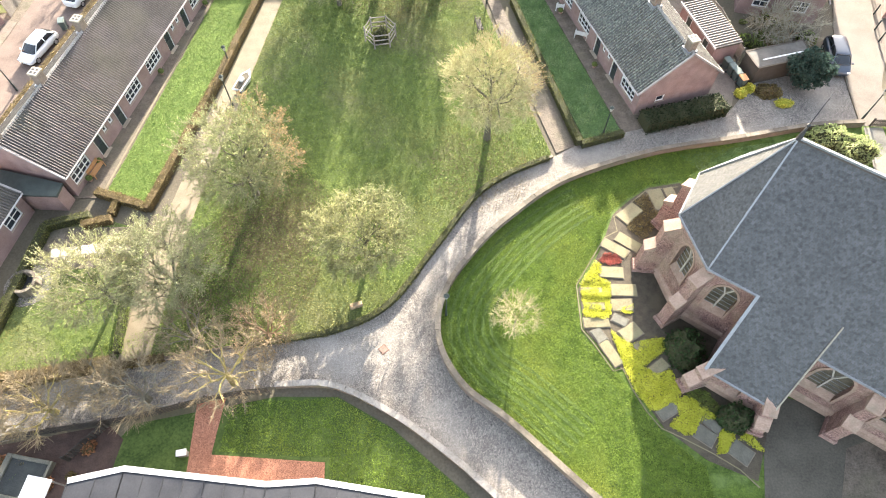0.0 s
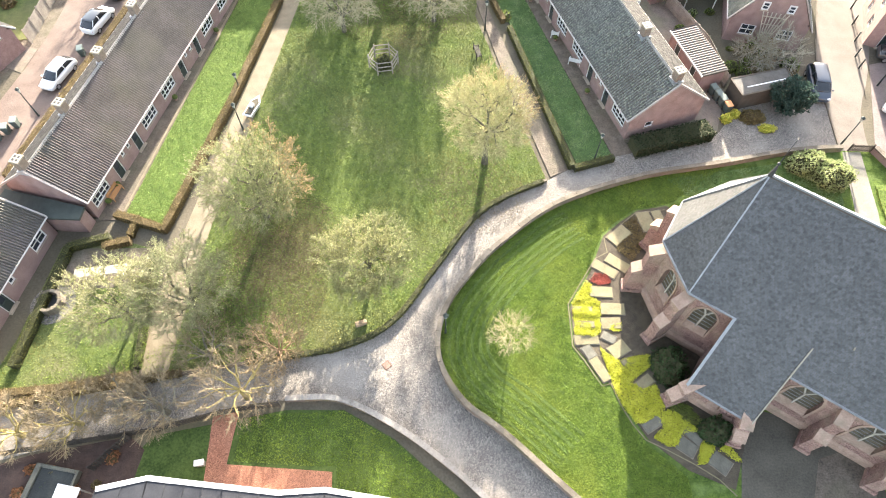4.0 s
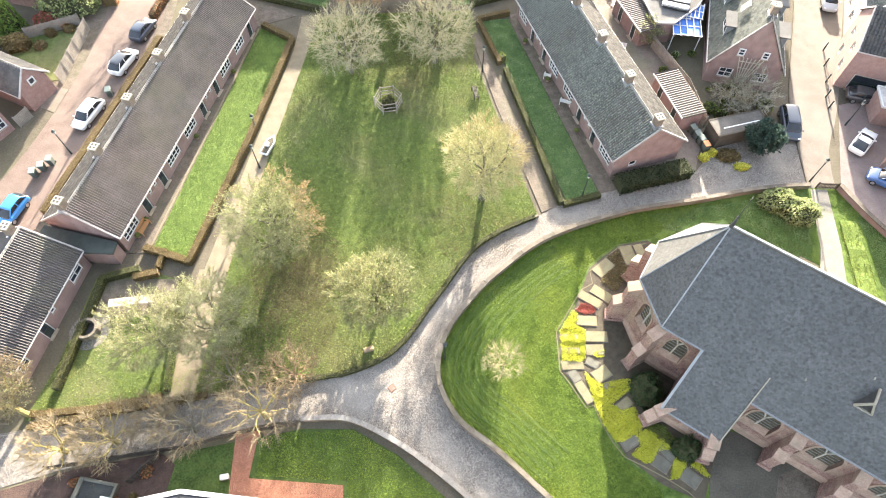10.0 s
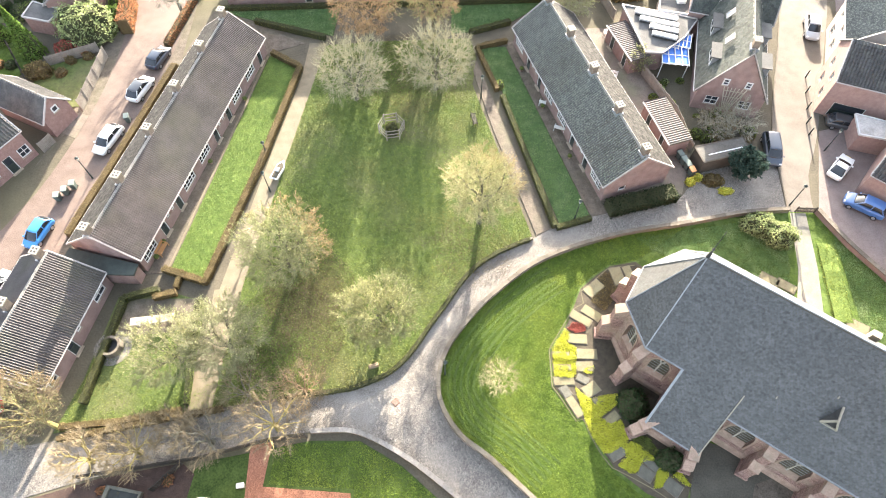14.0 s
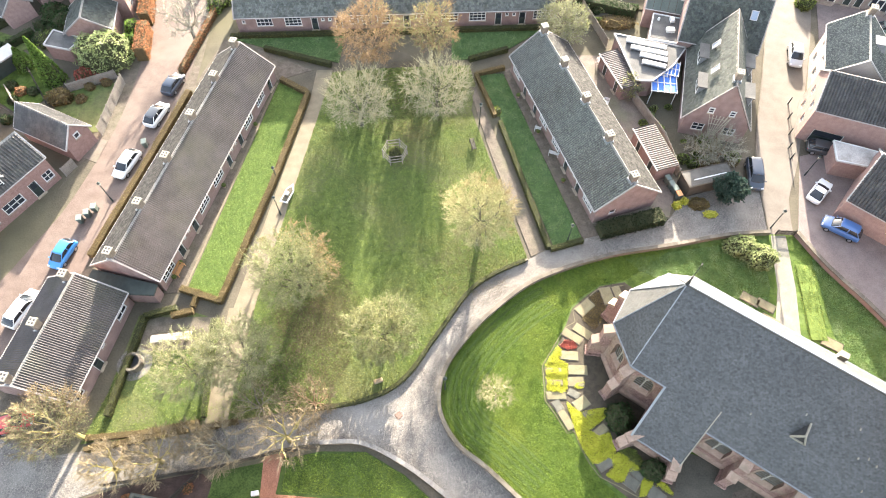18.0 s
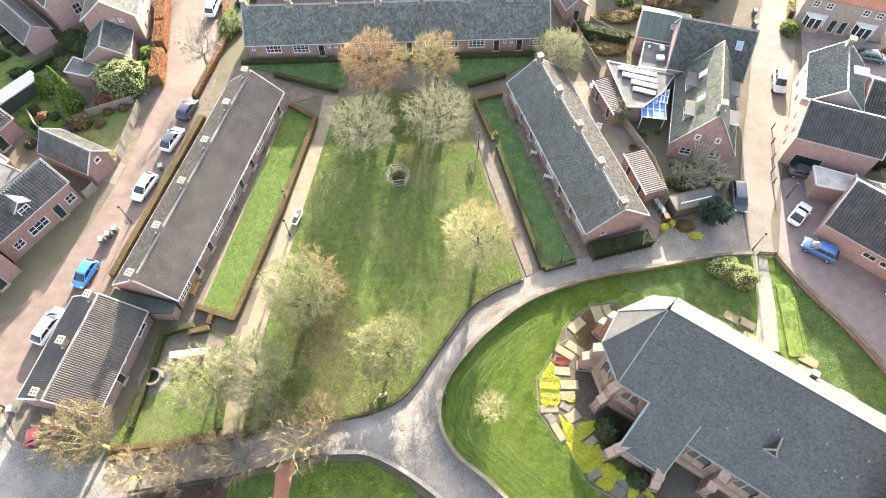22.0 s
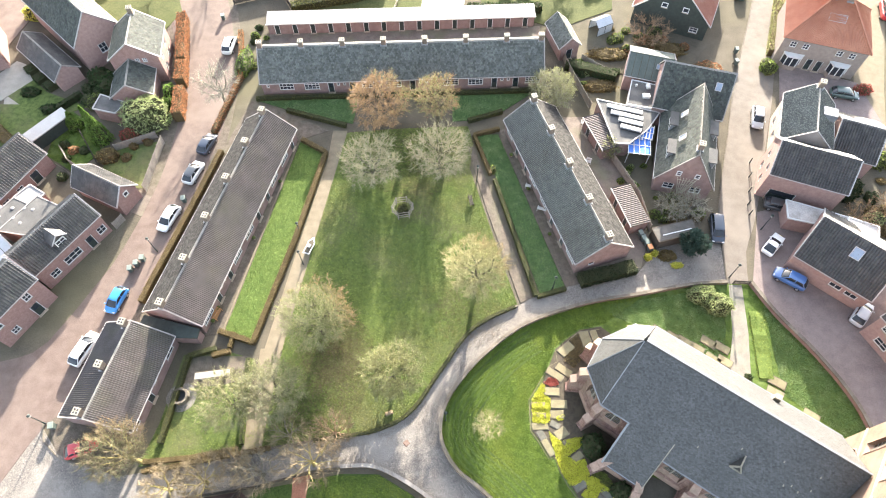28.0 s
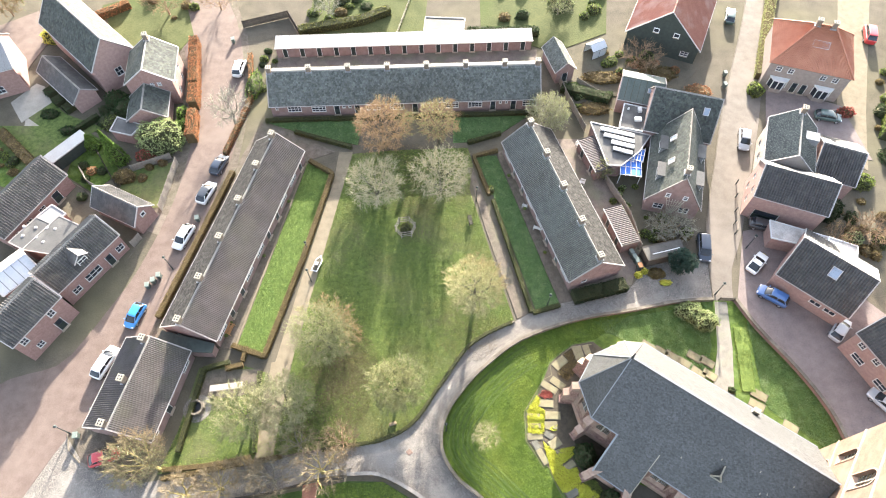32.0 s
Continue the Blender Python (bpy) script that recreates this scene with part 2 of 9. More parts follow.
def window(parent, m, w, h, nx=2, nz=2, bar=0.07, mat=None, name="window", glass=None):
    """A window in X and Z, facing -Y: outer frame, glazing bars, panes and a sill."""
    bm = bmesh.new()
    t = 0.12
    outer, inner = ((0, 0), (w, 0), (w, h), (0, h)), ((t, t), (w - t, t), (w - t, h - t), (t, h - t))
    fo, fi, bo, bi = ([bm.verts.new(m @ Vector((x, y, z))) for x, z in loop] for loop, y in ((outer, -0.03), (inner, -0.03), (outer, 0.09), (inner, 0.09)))
    for i in range(4):
        j = (i + 1) % 4
        for q in ((fo[i], fo[j], fi[j], fi[i]), (bo[j], bo[i], bi[i], bi[j]), (fo[j], fo[i], bo[i], bo[j]), (fi[i], fi[j], bi[j], bi[i])):
            bm.faces.new(q)
    bmesh.ops.recalc_face_normals(bm, faces=bm.faces[:])
    ob = part(name, bm, mat or M_WHITE, parent)
    for i in range(1, nx):
        x = w * i / nx
        bm = bmesh.new()
        box(bm, x - bar / 2, x + bar / 2, -0.02, 0.07, t, h - t, m)
        part("glazing_bar", bm, mat or M_WHITE, ob)
    for k in range(1, nz):
        z = h * k / nz
        bm = bmesh.new()
        box(bm, t, w - t, -0.018, 0.068, z - bar / 2, z + bar / 2, m)
        part("glazing_bar", bm, mat or M_WHITE, ob)
    bm = bmesh.new()
    box(bm, -0.06, w + 0.06, -0.12, 0.02, -0.09, -0.005, m)
    part("sill", bm, M_STONE, ob)
    for i in range(nx):
        bm = bmesh.new()
        box(bm, t + (w - 2 * t) * i / nx, t + (w - 2 * t) * (i + 1) / nx, 0.03, 0.045, t, h - t, m)
        part("pane", bm, glass or M_GLASS, ob)
    return ob


def door(parent, m, w, h, mat, light=True):
    bm = bmesh.new()
    t = 0.09
    for a in ((0, t, 0, h), (w - t, w, 0, h), (t, w - t, h - t, h)):
        box(bm, a[0], a[1], -0.03, 0.09, a[2], a[3], m)
    ob = part("door_frame", bm, M_WHITE, parent)
    bm = bmesh.new()
    box(bm, t, w - t, 0.02, 0.07, 0.02, h - t, m)
    box(bm, t + 0.12, w - t - 0.12, 0.0, 0.02, 0.2, h * 0.45, m)
    part("door_leaf", bm, mat, ob, "dark painted door leaf")
    if light:
        bm = bmesh.new()
        box(bm, t + 0.15, w - t - 0.15, 0.005, 0.025, h * 0.55, h - t - 0.15, m)
        part("door_pane", bm, M_GLASS, ob)
    bm = bmesh.new()
    box(bm, -0.1, w + 0.1, -0.35, -0.03, 0.0, 0.12, m)
    part("doorstep", bm, M_STONE, ob)
    return ob


def chimney(parent, x, y, z0, z1, w=0.72, d=0.68, pots=2, white=True):
    bm = bmesh.new()
    box(bm, x - w / 2, x + w / 2, y - d / 2, y + d / 2, z0, z1)
    ob = part("chimney", bm, M_CHIM, parent)
    bm = bmesh.new()
    box(bm, x - w / 2 - 0.08, x + w / 2 + 0.08, y - d / 2 - 0.08, y + d / 2 + 0.08, z1, z1 + 0.16, bevel=0.02)
    part("cap", bm, M_CAP if white else M_STONE, ob, "pale concrete cap")
    for sx in (-0.17, 0.17):
        for sy in (-0.17, 0.17):
            bm = bmesh.new()
            box(bm, x + sx - 0.10, x + sx + 0.10, y + sy - 0.10, y + sy + 0.10, z1 + 0.1, z1 + 0.175)
            part("flue", bm, M_POT, ob)
    bm = bmesh.new()
    box(bm, x - w / 2 - 0.15, x + w / 2 + 0.15, y - d / 2 - 0.12, y + d / 2 + 0.12, z0 + 0.1, z0 + 0.42)
    part("flashing", bm, M_LEAD, ob)


def house(name, x0, y0, x1, y1, depth, eave, ridge, roof, wall, label, over=0.35, verge=0.12, ridge_at=0.5, eave_back=None, front=(), back=(), left=(), right=(),
          chimneys=(), tiles=None, back_roof=None, back_tiles=None, category="house", white_verge=False, group="", doors=None, cap=True, gutters=True):
    """A gabled house. (x0, y0) to (x1, y1) is the front eave, seen from the front from left to right; the ridge runs along it."""
    m, L = frame_of(x0, y0, x1, y1)
    h = thing(name, m, label, category, group)
    eb = eave if eave_back is None else eave_back
    yr = depth * ridge_at
    sf, sb = (ridge - eave) / yr, (ridge - eb) / (depth - yr)
    tk = tiles or {}
    roof_slope("roof_front", h, (0, 0, eave), (L, 0, eave), (L, yr, ridge), (0, yr, ridge), roof, **tk)
    roof_slope("roof_back", h, (L, depth, eb), (0, depth, eb), (0, yr, ridge), (L, yr, ridge), back_roof or roof, **(back_tiles or tk))
    t = 0.3
    wx0, wx1, wy0, wy1 = verge, L - verge, over, depth - over
    zf, zb = eave + over * sf - 0.16, eb + over * sb - 0.16
    holes = lambda spec, off: [(off + s[1] - s[2] / 2, off + s[1] + s[2] / 2, s[3], s[3] + s[4]) for s in spec]
    bm = bmesh.new()
    wall_panel(bm, wx0, wx1, 0, zf, wy0, wy0 + t, holes(front, 0))
    part("wall_front", bm, wall, h)
    bm = bmesh.new()
    wall_panel(bm, wx0, wx1, 0, zb, wy1 - t, wy1, [(L - b_, L - a_, c_, d_) for a_, b_, c_, d_ in holes(back, 0)])
    part("wall_back", bm, wall, h)
    for side, spec, xa, xb in (("left", left, wx0, wx0 + t), ("right", right, wx1 - t, wx1)):
        bm = bmesh.new()
        top = [(wy0, zf), (yr, ridge - 0.16), (wy1, zb)]
        ya, yb_ = wy0 + t, wy1 - t
        low = [(ya, zf - 0.001), (ya, zf + t * sf), (yr, ridge - 0.17), (yb_, zb + t * sb), (yb_, zb - 0.001)]
        zlow = min(zf, zb) - 0.001
        solid(bm, [(xa, y, z) for y, z in [(ya, zlow)] + low[1:4] + [(yb_, zlow)]], [(xb, y, z) for y, z in [(ya, zlow)] + low[1:4] + [(yb_, zlow)]])
        turn = Matrix.Rotation(radians(-90 if side == "left" else 90), 4, "Z")
        low_holes = []
        for s in spec:
            if s[3] + s[4] < zlow:
                low_holes.append((s[1] - s[2] / 2, s[1] + s[2] / 2, s[3], s[3] + s[4]))
        b2 = bmesh.new()
        if side == "left":
            conv = Matrix(((0, 1, 0, 0), (-1, 0, 0, 0), (0, 0, 1, 0), (0, 0, 0, 1)))   # panel X -> -Y
            conv = Matrix.Translation((xa, depth, 0)) @ conv
            wall_panel(b2, over + t, depth - over - t, 0, zlow, 0, t, low_holes)
        else:
            conv = Matrix.Translation((xb, 0, 0)) @ Matrix(((0, -1, 0, 0), (1, 0, 0, 0), (0, 0, 1, 0), (0, 0, 0, 1)))   # panel X -> +Y
            wall_panel(b2, over + t, depth - over - t, 0, zlow, 0, t, low_holes)
        bmesh.ops.transform(b2, matrix=conv, verts=b2.verts[:])
        tmp = bpy.data.meshes.new("tmp")
        b2.to_mesh(tmp)
        b2.free()
        bm.from_mesh(tmp)
        bpy.data.meshes.remove(tmp)
        part("wall_" + side, bm, wall, h)
        for s in spec:
            proud = -0.06 if s[3] + s[4] >= zlow else 0.1
            mm = conv @ Matrix.Translation((s[1] - s[2] / 2, proud, s[3]))
            opening(h, mm, s, doors)
    for s in front:
        opening(h, Matrix.Translation((s[1] - s[2] / 2, wy0 + 0.1, s[3])), s, doors)
    for s in back:
        mm = Matrix.Translation((L, depth, 0)) @ Matrix.Rotation(math.pi, 4, "Z") @ Matrix.Translation((s[1] - s[2] / 2, over + 0.1, s[3]))
        opening(h, mm, s, doors)
    # ridge capping, gutters, verges
    bm = bmesh.new()
    n = max(1, int(L / 0.45))
    for k in range(n):
        a, b = L * k / n, L * (k + 1) / n
        lift = 0.012 * (k % 2)
        solid(bm, [(a, yr - 0.16, ridge - 0.16 * sf + 0.03 + lift), (a, yr, ridge + 0.09 + lift), (a, yr + 0.16, ridge - 0.16 * sb + 0.03 + lift)],
              [(b - 0.015, yr - 0.16, ridge - 0.16 * sf + 0.03 + lift), (b - 0.015, yr, ridge + 0.075 + lift), (b - 0.015, yr + 0.16, ridge - 0.16 * sb + 0.03 + lift)])
    part("ridge_tiles", bm, roof if not cap else M_RIDGE, h)
    if gutters:
        bm = bmesh.new()
        box(bm, 0, L, -0.12, 0.0, eave - 0.14, eave - 0.02, bevel=0.03)
        part("gutter", bm, M_GUTTER, h, "pale zinc gutter")
        bm = bmesh.new()
        box(bm, 0, L, depth, depth + 0.12, eb - 0.14, eb - 0.02, bevel=0.03)
        part("gutter", bm, M_GUTTER, h, "pale zinc gutter")
    for xa, xb in ((-0.05, 0.1), (L - 0.1, L + 0.05)):
        bm = bmesh.new()
        for p, q in (((-0.02, eave), (yr, ridge)), ((depth + 0.02, eb), (yr, ridge))):
            solid(bm, [(xa, p[0], p[1] - 0.15), (xb, p[0], p[1] - 0.15), (xb, p[0], p[1] + 0.07), (xa, p[0], p[1] + 0.07)],
                  [(xa, q[0], q[1] - 0.15), (xb, q[0], q[1] - 0.15), (xb, q[0], q[1] + 0.07), (xa, q[0], q[1] + 0.07)])
        part("verge", bm, M_GUTTER if white_verge else M_VERGE, h)
    for c_ in chimneys:
        x, y = c_[0], c_[1] if len(c_) > 1 else yr
        chimney(h, x, y, ridge - 0.5 - abs(y - yr) * sf, ridge + 0.85, pots=c_[2] if len(c_) > 2 else 2)
    return h


def opening(h, mm, s, doors):
    if s[0] == "w":
        window(h, mm, s[2], s[4], s[5] if len(s) > 5 else 2, s[6] if len(s) > 6 else 2)
    else:
        door(h, mm, s[2], s[4], doors or M_DOOR)


M_BOARDS = material("roof_boards", (0.05, 0.04, 0.03), (0.09, 0.075, 0.06), 2.0, 0.9, 0.1)
M_CAP = material("pale_concrete", (0.19, 0.175, 0.135), (0.31, 0.285, 0.23), 4.0, 0.9, 0.2)
M_CHIM = material("smoky_chimney_brick", (0.11, 0.085, 0.065), (0.22, 0.175, 0.14), 2.5, 0.9, 0.5, fine=5)
M_POT = material("black_flue", (0.02, 0.02, 0.02), (0.05, 0.05, 0.05), 4.0, 0.6, 0.1)
M_LEAD = material("lead_flashing", (0.16, 0.17, 0.18), (0.26, 0.27, 0.28), 3.0, 0.55, 0.1, metal=0.3)
M_RIDGE = material("ridge_mortar", (0.13, 0.125, 0.115), (0.29, 0.275, 0.25), 1.5, 0.85, 0.3)
M_GUTTER = material("pale_gutter", (0.30, 0.28, 0.27), (0.42, 0.40, 0.38), 3.0, 0.5, 0.05)
M_VERGE = material("grey_verge", (0.20, 0.18, 0.17), (0.33, 0.30, 0.28), 3.0, 0.8, 0.2)
M_DOOR = material("dark_green_door", (0.018, 0.028, 0.026), (0.035, 0.045, 0.04), 3.0, 0.4, 0.05)
FLAT = dict(col=0.3, row=0.3, wave=0.0, lip=0.035, samples=1)
PANB = dict(col=0.27, row=0.34, wave=0.07, lip=0.004, flip=True, jit=0.007)
PANC = dict(col=0.36, row=0.40, wave=0.075, lip=0.09)
PAN = dict(col=0.23, row=0.36, wave=0.072, lip=0.004)



# ---------- plants ----------
def leaf_cloud(points, size, rng, flat=0.0):
    """Small leaves as single folded quads round the given points. Returns a mesh."""
    n = len(points)
    c = np.asarray(points, float)
    a = rng.normal(size=(n, 3))
    a /= np.linalg.norm(a, axis=1)[:, None]
    up = rng.normal(size=(n, 3))
    up[:, 2] += flat
    b = np.cross(a, up)
    b /= np.linalg.norm(b, axis=1)[:, None] + 1e-9
    s = size * rng.uniform(0.6, 1.4, (n, 1))
    v = np.stack([c - a * s, c - b * s * 0.55, c + a * s, c + b * s * 0.55], 1).reshape(-1, 3)
    f_ = np.arange(n * 4).reshape(n, 4)
    me = bpy.data.meshes.new("leaves")
    me.from_pydata(v.tolist(), [], f_.tolist())
    return me


def tubes(segments, sides=4):
    """Tapered limbs as one mesh from (p, q, r, s)."""
    P = np.array([s_[0] for s_ in segments])
    Q = np.array([s_[1] for s_ in segments])
    R = np.array([s_[2] for s_ in segments])[:, None, None]
    S = np.array([s_[3] for s_ in segments])[:, None, None]
    d = Q - P
    d /= np.linalg.norm(d, axis=1)[:, None] + 1e-9
    ref = np.where(np.abs(d[:, 2:3]) > 0.9, np.array([[1.0, 0, 0]]), np.array([[0, 0, 1.0]]))
    u = np.cross(d, ref)
    u /= np.linalg.norm(u, axis=1)[:, None]
    w = np.cross(d, u)
    ang = np.arange(sides) * 2 * math.pi / sides
    ring = u[:, None, :] * np.cos(ang)[None, :, None] + w[:, None, :] * np.sin(ang)[None, :, None]
    v = np.concatenate([P[:, None, :] + ring * R, Q[:, None, :] + ring * S], 1).reshape(-1, 3)
    n = len(segments)
    k = np.arange(sides)
    f_ = np.stack([k, (k + 1) % sides, (k + 1) % sides + sides, k + sides], 1)
    f_ = (f_[None] + (np.arange(n) * sides * 2)[:, None, None]).reshape(-1, 4)
    me = bpy.data.meshes.new("limbs")
    me.from_pydata(v.tolist(), [], f_.tolist())
    return me


def tree(name, x, y, height, spread, seed, label, bark, leaf=None, leaves=0, size=0.06, bole=0.28, z=0.0, group="trees", trunk_r=None, twig=None, tips=700, sprigs=5, sprig_len=0.7,
         sprig_r=0.011, limbs=7, hollow=0.35, low=None, lean=(0.0, 0.0), rise_=0.35):
    """A tree whose limbs fork again and again towards points spread through a lumpy crown; fine sprigs at the ends carry the buds."""
    rng = np.random.default_rng(seed)
    top = height * bole
    low = top * 0.7 if low is None else low
    heart = np.array([lean[0], lean[1], (height + low) / 2])
    half = np.array([spread, spread, (height - low) / 2])
    v = rng.normal(size=(tips, 3))
    v /= np.linalg.norm(v, axis=1)[:, None]
    ang = np.arctan2(v[:, 1], v[:, 0])
    lump = 0.92 + 0.09 * np.sin(3 * ang + seed) * np.cos(4 * v[:, 2] + seed) + 0.07 * np.sin(7 * ang + 2.3 * seed + 5 * v[:, 2])
    ends = heart + v * (lump * rng.uniform(hollow ** 3, 1, tips) ** (1 / 3))[:, None] * half
    r0 = trunk_r or height * 0.022
    thick, thin = [], []
    fork = np.array([lean[0] * 0.25, lean[1] * 0.25, top])

    def girth(n):
        return max(sprig_r * 1.3, r0 * 0.85 * (n / tips) ** 0.5)

    def lay(p, q, ra, rb):
        (thick if ra > 0.032 else thin).append((p, q, ra, rb))

    def spread_out(p, idx, k):
        pts = ends[idx]
        if len(idx) <= 2:
            for q in pts:
                d = np.linalg.norm(q - p)
                mid = p * 0.5 + q * 0.5 + rng.normal(size=3) * 0.07 * d - np.array([0, 0, 0.05 * d])
                g = girth(1)
                lay(p, mid, g * 1.2, g)
                lay(mid, q, g, sprig_r)
            return
        way = pts - p
        way = way / (np.linalg.norm(way, axis=1)[:, None] + 1e-6) + 0.25 * way / spread
        k = min(k, len(idx))
        seeds_ = way[rng.choice(len(idx), k, replace=False)]
        for _ in range(3):
            near = np.argmin(((way[:, None] - seeds_[None]) ** 2).sum(-1), 1)
            seeds_ = np.array([way[near == j].mean(0) if (near == j).any() else seeds_[j] for j in range(k)])
        for j in range(k):
            sub = idx[near == j]
            if not len(sub):
                continue
            step = ends[sub].mean(0) - p
            d = np.linalg.norm(step)
            bend = rng.normal(size=3) * 0.10 * d
            mid = p + step * 0.26 + bend * 0.6 - np.array([0, 0, 0.04 * d])
            q = p + step * 0.52 + bend * 0.5
            ga, gb = girth(len(sub)) * 1.12, girth(len(sub))
            lay(p, mid, ga, (ga + gb) / 2)
            lay(mid, q, (ga + gb) / 2, gb * 0.92)
            spread_out(q, sub, 2 if len(sub) < 40 and rng.random() < 0.6 else 3)

    thick.append((np.array([0, 0, -0.2]), np.array([0, 0, top * 0.12]), r0 * 1.5, r0 * 1.12))
    thick.append((np.array([0, 0, top * 0.12]), fork * np.array([0.5, 0.5, 0.55]), r0 * 1.12, r0))
    thick.append((fork * np.array([0.5, 0.5, 0.55]), fork, r0, r0 * 0.95))
    spread_out(fork, np.arange(tips), limbs)
    fine = np.array([s_[1] for s_ in thin])
    base = np.array([s_[0] for s_ in thin])
    n = tips * sprigs
    pk = rng.integers(0, len(fine), n)
    st_ = base[pk] + (fine - base)[pk] * rng.uniform(0.3, 1.0, (n, 1))
    along = (fine - base)[pk]
    along /= np.linalg.norm(along, axis=1)[:, None] + 1e-9
    outw = (st_ - heart) / half
    dr = along * 0.7 + outw * 0.8 + rng.normal(size=(n, 3)) * 0.5 + np.array([0, 0, rise_])
    dr /= np.linalg.norm(dr, axis=1)[:, None]
    tip_ = st_ + dr * sprig_len * rng.uniform(0.35, 1.15, (n, 1))
    h = thing(name, (x, y, z), label, "tree", group)
    me = tubes(thick, 6)
    me.materials.append(bark)
    ob = new("trunk", me)
    ob.parent = h
    me = tubes(thin + [(a_, b_, sprig_r, sprig_r * 0.6) for a_, b_ in zip(st_, tip_)], 3)
    me.materials.append(twig or bark)
    ob = new("twig_work", me)
    ob.parent = h
    tagged(ob, kind="stuff")
    if leaf and leaves:
        bk = rng.integers(0, n, leaves)
        pts = st_[bk] + (tip_ - st_)[bk] * rng.uniform(0.15, 1.05, (leaves, 1)) + rng.normal(size=(leaves, 3)) * size * 0.7
        me = leaf_cloud(pts, size, rng)
        for m in leaf if isinstance(leaf, (list, tuple)) else (leaf,):
            me.materials.append(m)
        if isinstance(leaf, (list, tuple)):
            edge = (np.hypot(pts[:, 0], pts[:, 1]) / spread + rng.normal(size=leaves) * 0.2 + 0.4 * (pts[:, 0] + pts[:, 1]) / spread) > 0.95
            me.polygons.foreach_set("material_index", edge.astype(int))
        ob = new("crown", me)
        ob.parent = h
        tagged(ob, kind="stuff")
    return h


def lump_at(v, seed, rough):
    return 1 + rough * 1.5 * noise.noise(v * 2.6 + Vector((seed, 0, 0))) + rough * 0.9 * noise.noise(v * 6.0 + Vector((0, seed, 0)))


def lumpy(bm, rx, ry, rz, seed, sub=3, rough=0.22):
    bmesh.ops.create_icosphere(bm, subdivisions=sub, radius=1.0)
    for v in bm.verts:
        k = lump_at(v.co, seed, rough)
        v.co = Vector((v.co.x * rx * k, v.co.y * ry * k, max(-0.1, v.co.z * k + 0.35) * rz / 1.35))


def shrub(name, x, y, rx, ry, h, core, leaf, seed, label, leaves=900, size=0.12, z=0.0, cone=False, category="shrub", group=""):
    """A bush: a dark lumpy heart inside a shell of small leaves."""
    rng = np.random.default_rng(seed)
    ob = thing(name, (x, y, z), label, category, group)
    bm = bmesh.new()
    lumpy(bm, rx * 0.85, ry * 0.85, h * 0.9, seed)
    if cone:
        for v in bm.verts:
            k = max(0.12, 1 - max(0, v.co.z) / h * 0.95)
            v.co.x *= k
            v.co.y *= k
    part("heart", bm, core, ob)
    if cone:
        a, b = rng.uniform(0, 2 * math.pi, leaves), rng.uniform(0, 1, leaves)
        wob = 1 + 0.18 * np.sin(a * 3 + seed) * np.cos(b * 7 + seed) + rng.normal(size=leaves) * 0.06
        pts = np.stack([rx * (1 - b * 0.95) * wob * np.cos(a), ry * (1 - b * 0.95) * wob * np.sin(a), 0.05 + h * b], 1)
    else:
        d = rng.normal(size=(leaves, 3))
        d /= np.linalg.norm(d, axis=1)[:, None]
        d[:, 2] = np.maximum(d[:, 2], -0.3)
        out = []
        for q in d:
            v = Vector(q)
            k = 1.06 * lump_at(v, seed, 0.22) + rng.normal() * 0.035
            out.append((v.x * rx * 0.87 * k, v.y * ry * 0.87 * k, max(0.05, (v.z * k + 0.35) * h * 0.92 / 1.35)))
        pts = np.array(out)
    me = leaf_cloud(pts, size, rng)
    me.materials.append(leaf)
    lf = new("leaves", me)
    lf.parent = ob
    tagged(lf, kind="stuff")
    return ob


def hedge(name, line, width, height, core, leaf, label, seed=1, density=120, size=0.055, z=0.0, group="hedges"):
    """A clipped hedge along a plan line, with a shell of small leaves."""
    rng = np.random.default_rng(seed)
    pts = [Vector((q[0], q[1])) for q in line]
    ob = thing(name, (pts[0].x, pts[0].y, z), label, "hedge", group)
    loc = [q - pts[0] for q in pts]
    fine = []
    for a, b in zip(loc, loc[1:]):
        n = max(1, int((b - a).length / 0.8))
        fine += [a + (b - a) * k / n for k in range(n)]
    fine.append(loc[-1])
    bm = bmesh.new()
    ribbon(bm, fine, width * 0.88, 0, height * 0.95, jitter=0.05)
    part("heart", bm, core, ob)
    out = []
    for a, b in zip(loc, loc[1:]):
        L = (b - a).length
        d = (b - a) / max(L, 1e-6)
        nrm = Vector((-d.y, d.x))
        per = width + 2 * height
        n = int(L * per * density)
        s_, t_ = rng.uniform(0, L, n), rng.uniform(0, per, n)
        for u, w in zip(s_, t_):
            if w < height:
                off, zz = -width / 2, w
            elif w < height + width:
                off, zz = w - height - width / 2, height
            else:
                off, zz = width / 2, per - w
            p = a + d * u + nrm * off
            out.append((p.x + rng.normal() * 0.04, p.y + rng.normal() * 0.04, zz + rng.normal() * 0.04))
    me = leaf_cloud(out, size, rng)
    me.materials.append(leaf)
    lf = new("leaves", me)
    lf.parent = ob
    tagged(lf, kind="stuff")
    return ob


def inside(poly, p):
    x, y = p
    hit_ = False
    for (x0, y0), (x1, y1) in zip(poly, poly[1:] + poly[:1]):
        if (y0 > y) != (y1 > y) and x < (x1 - x0) * (y - y0) / (y1 - y0) + x0:
            hit_ = not hit_
    return hit_


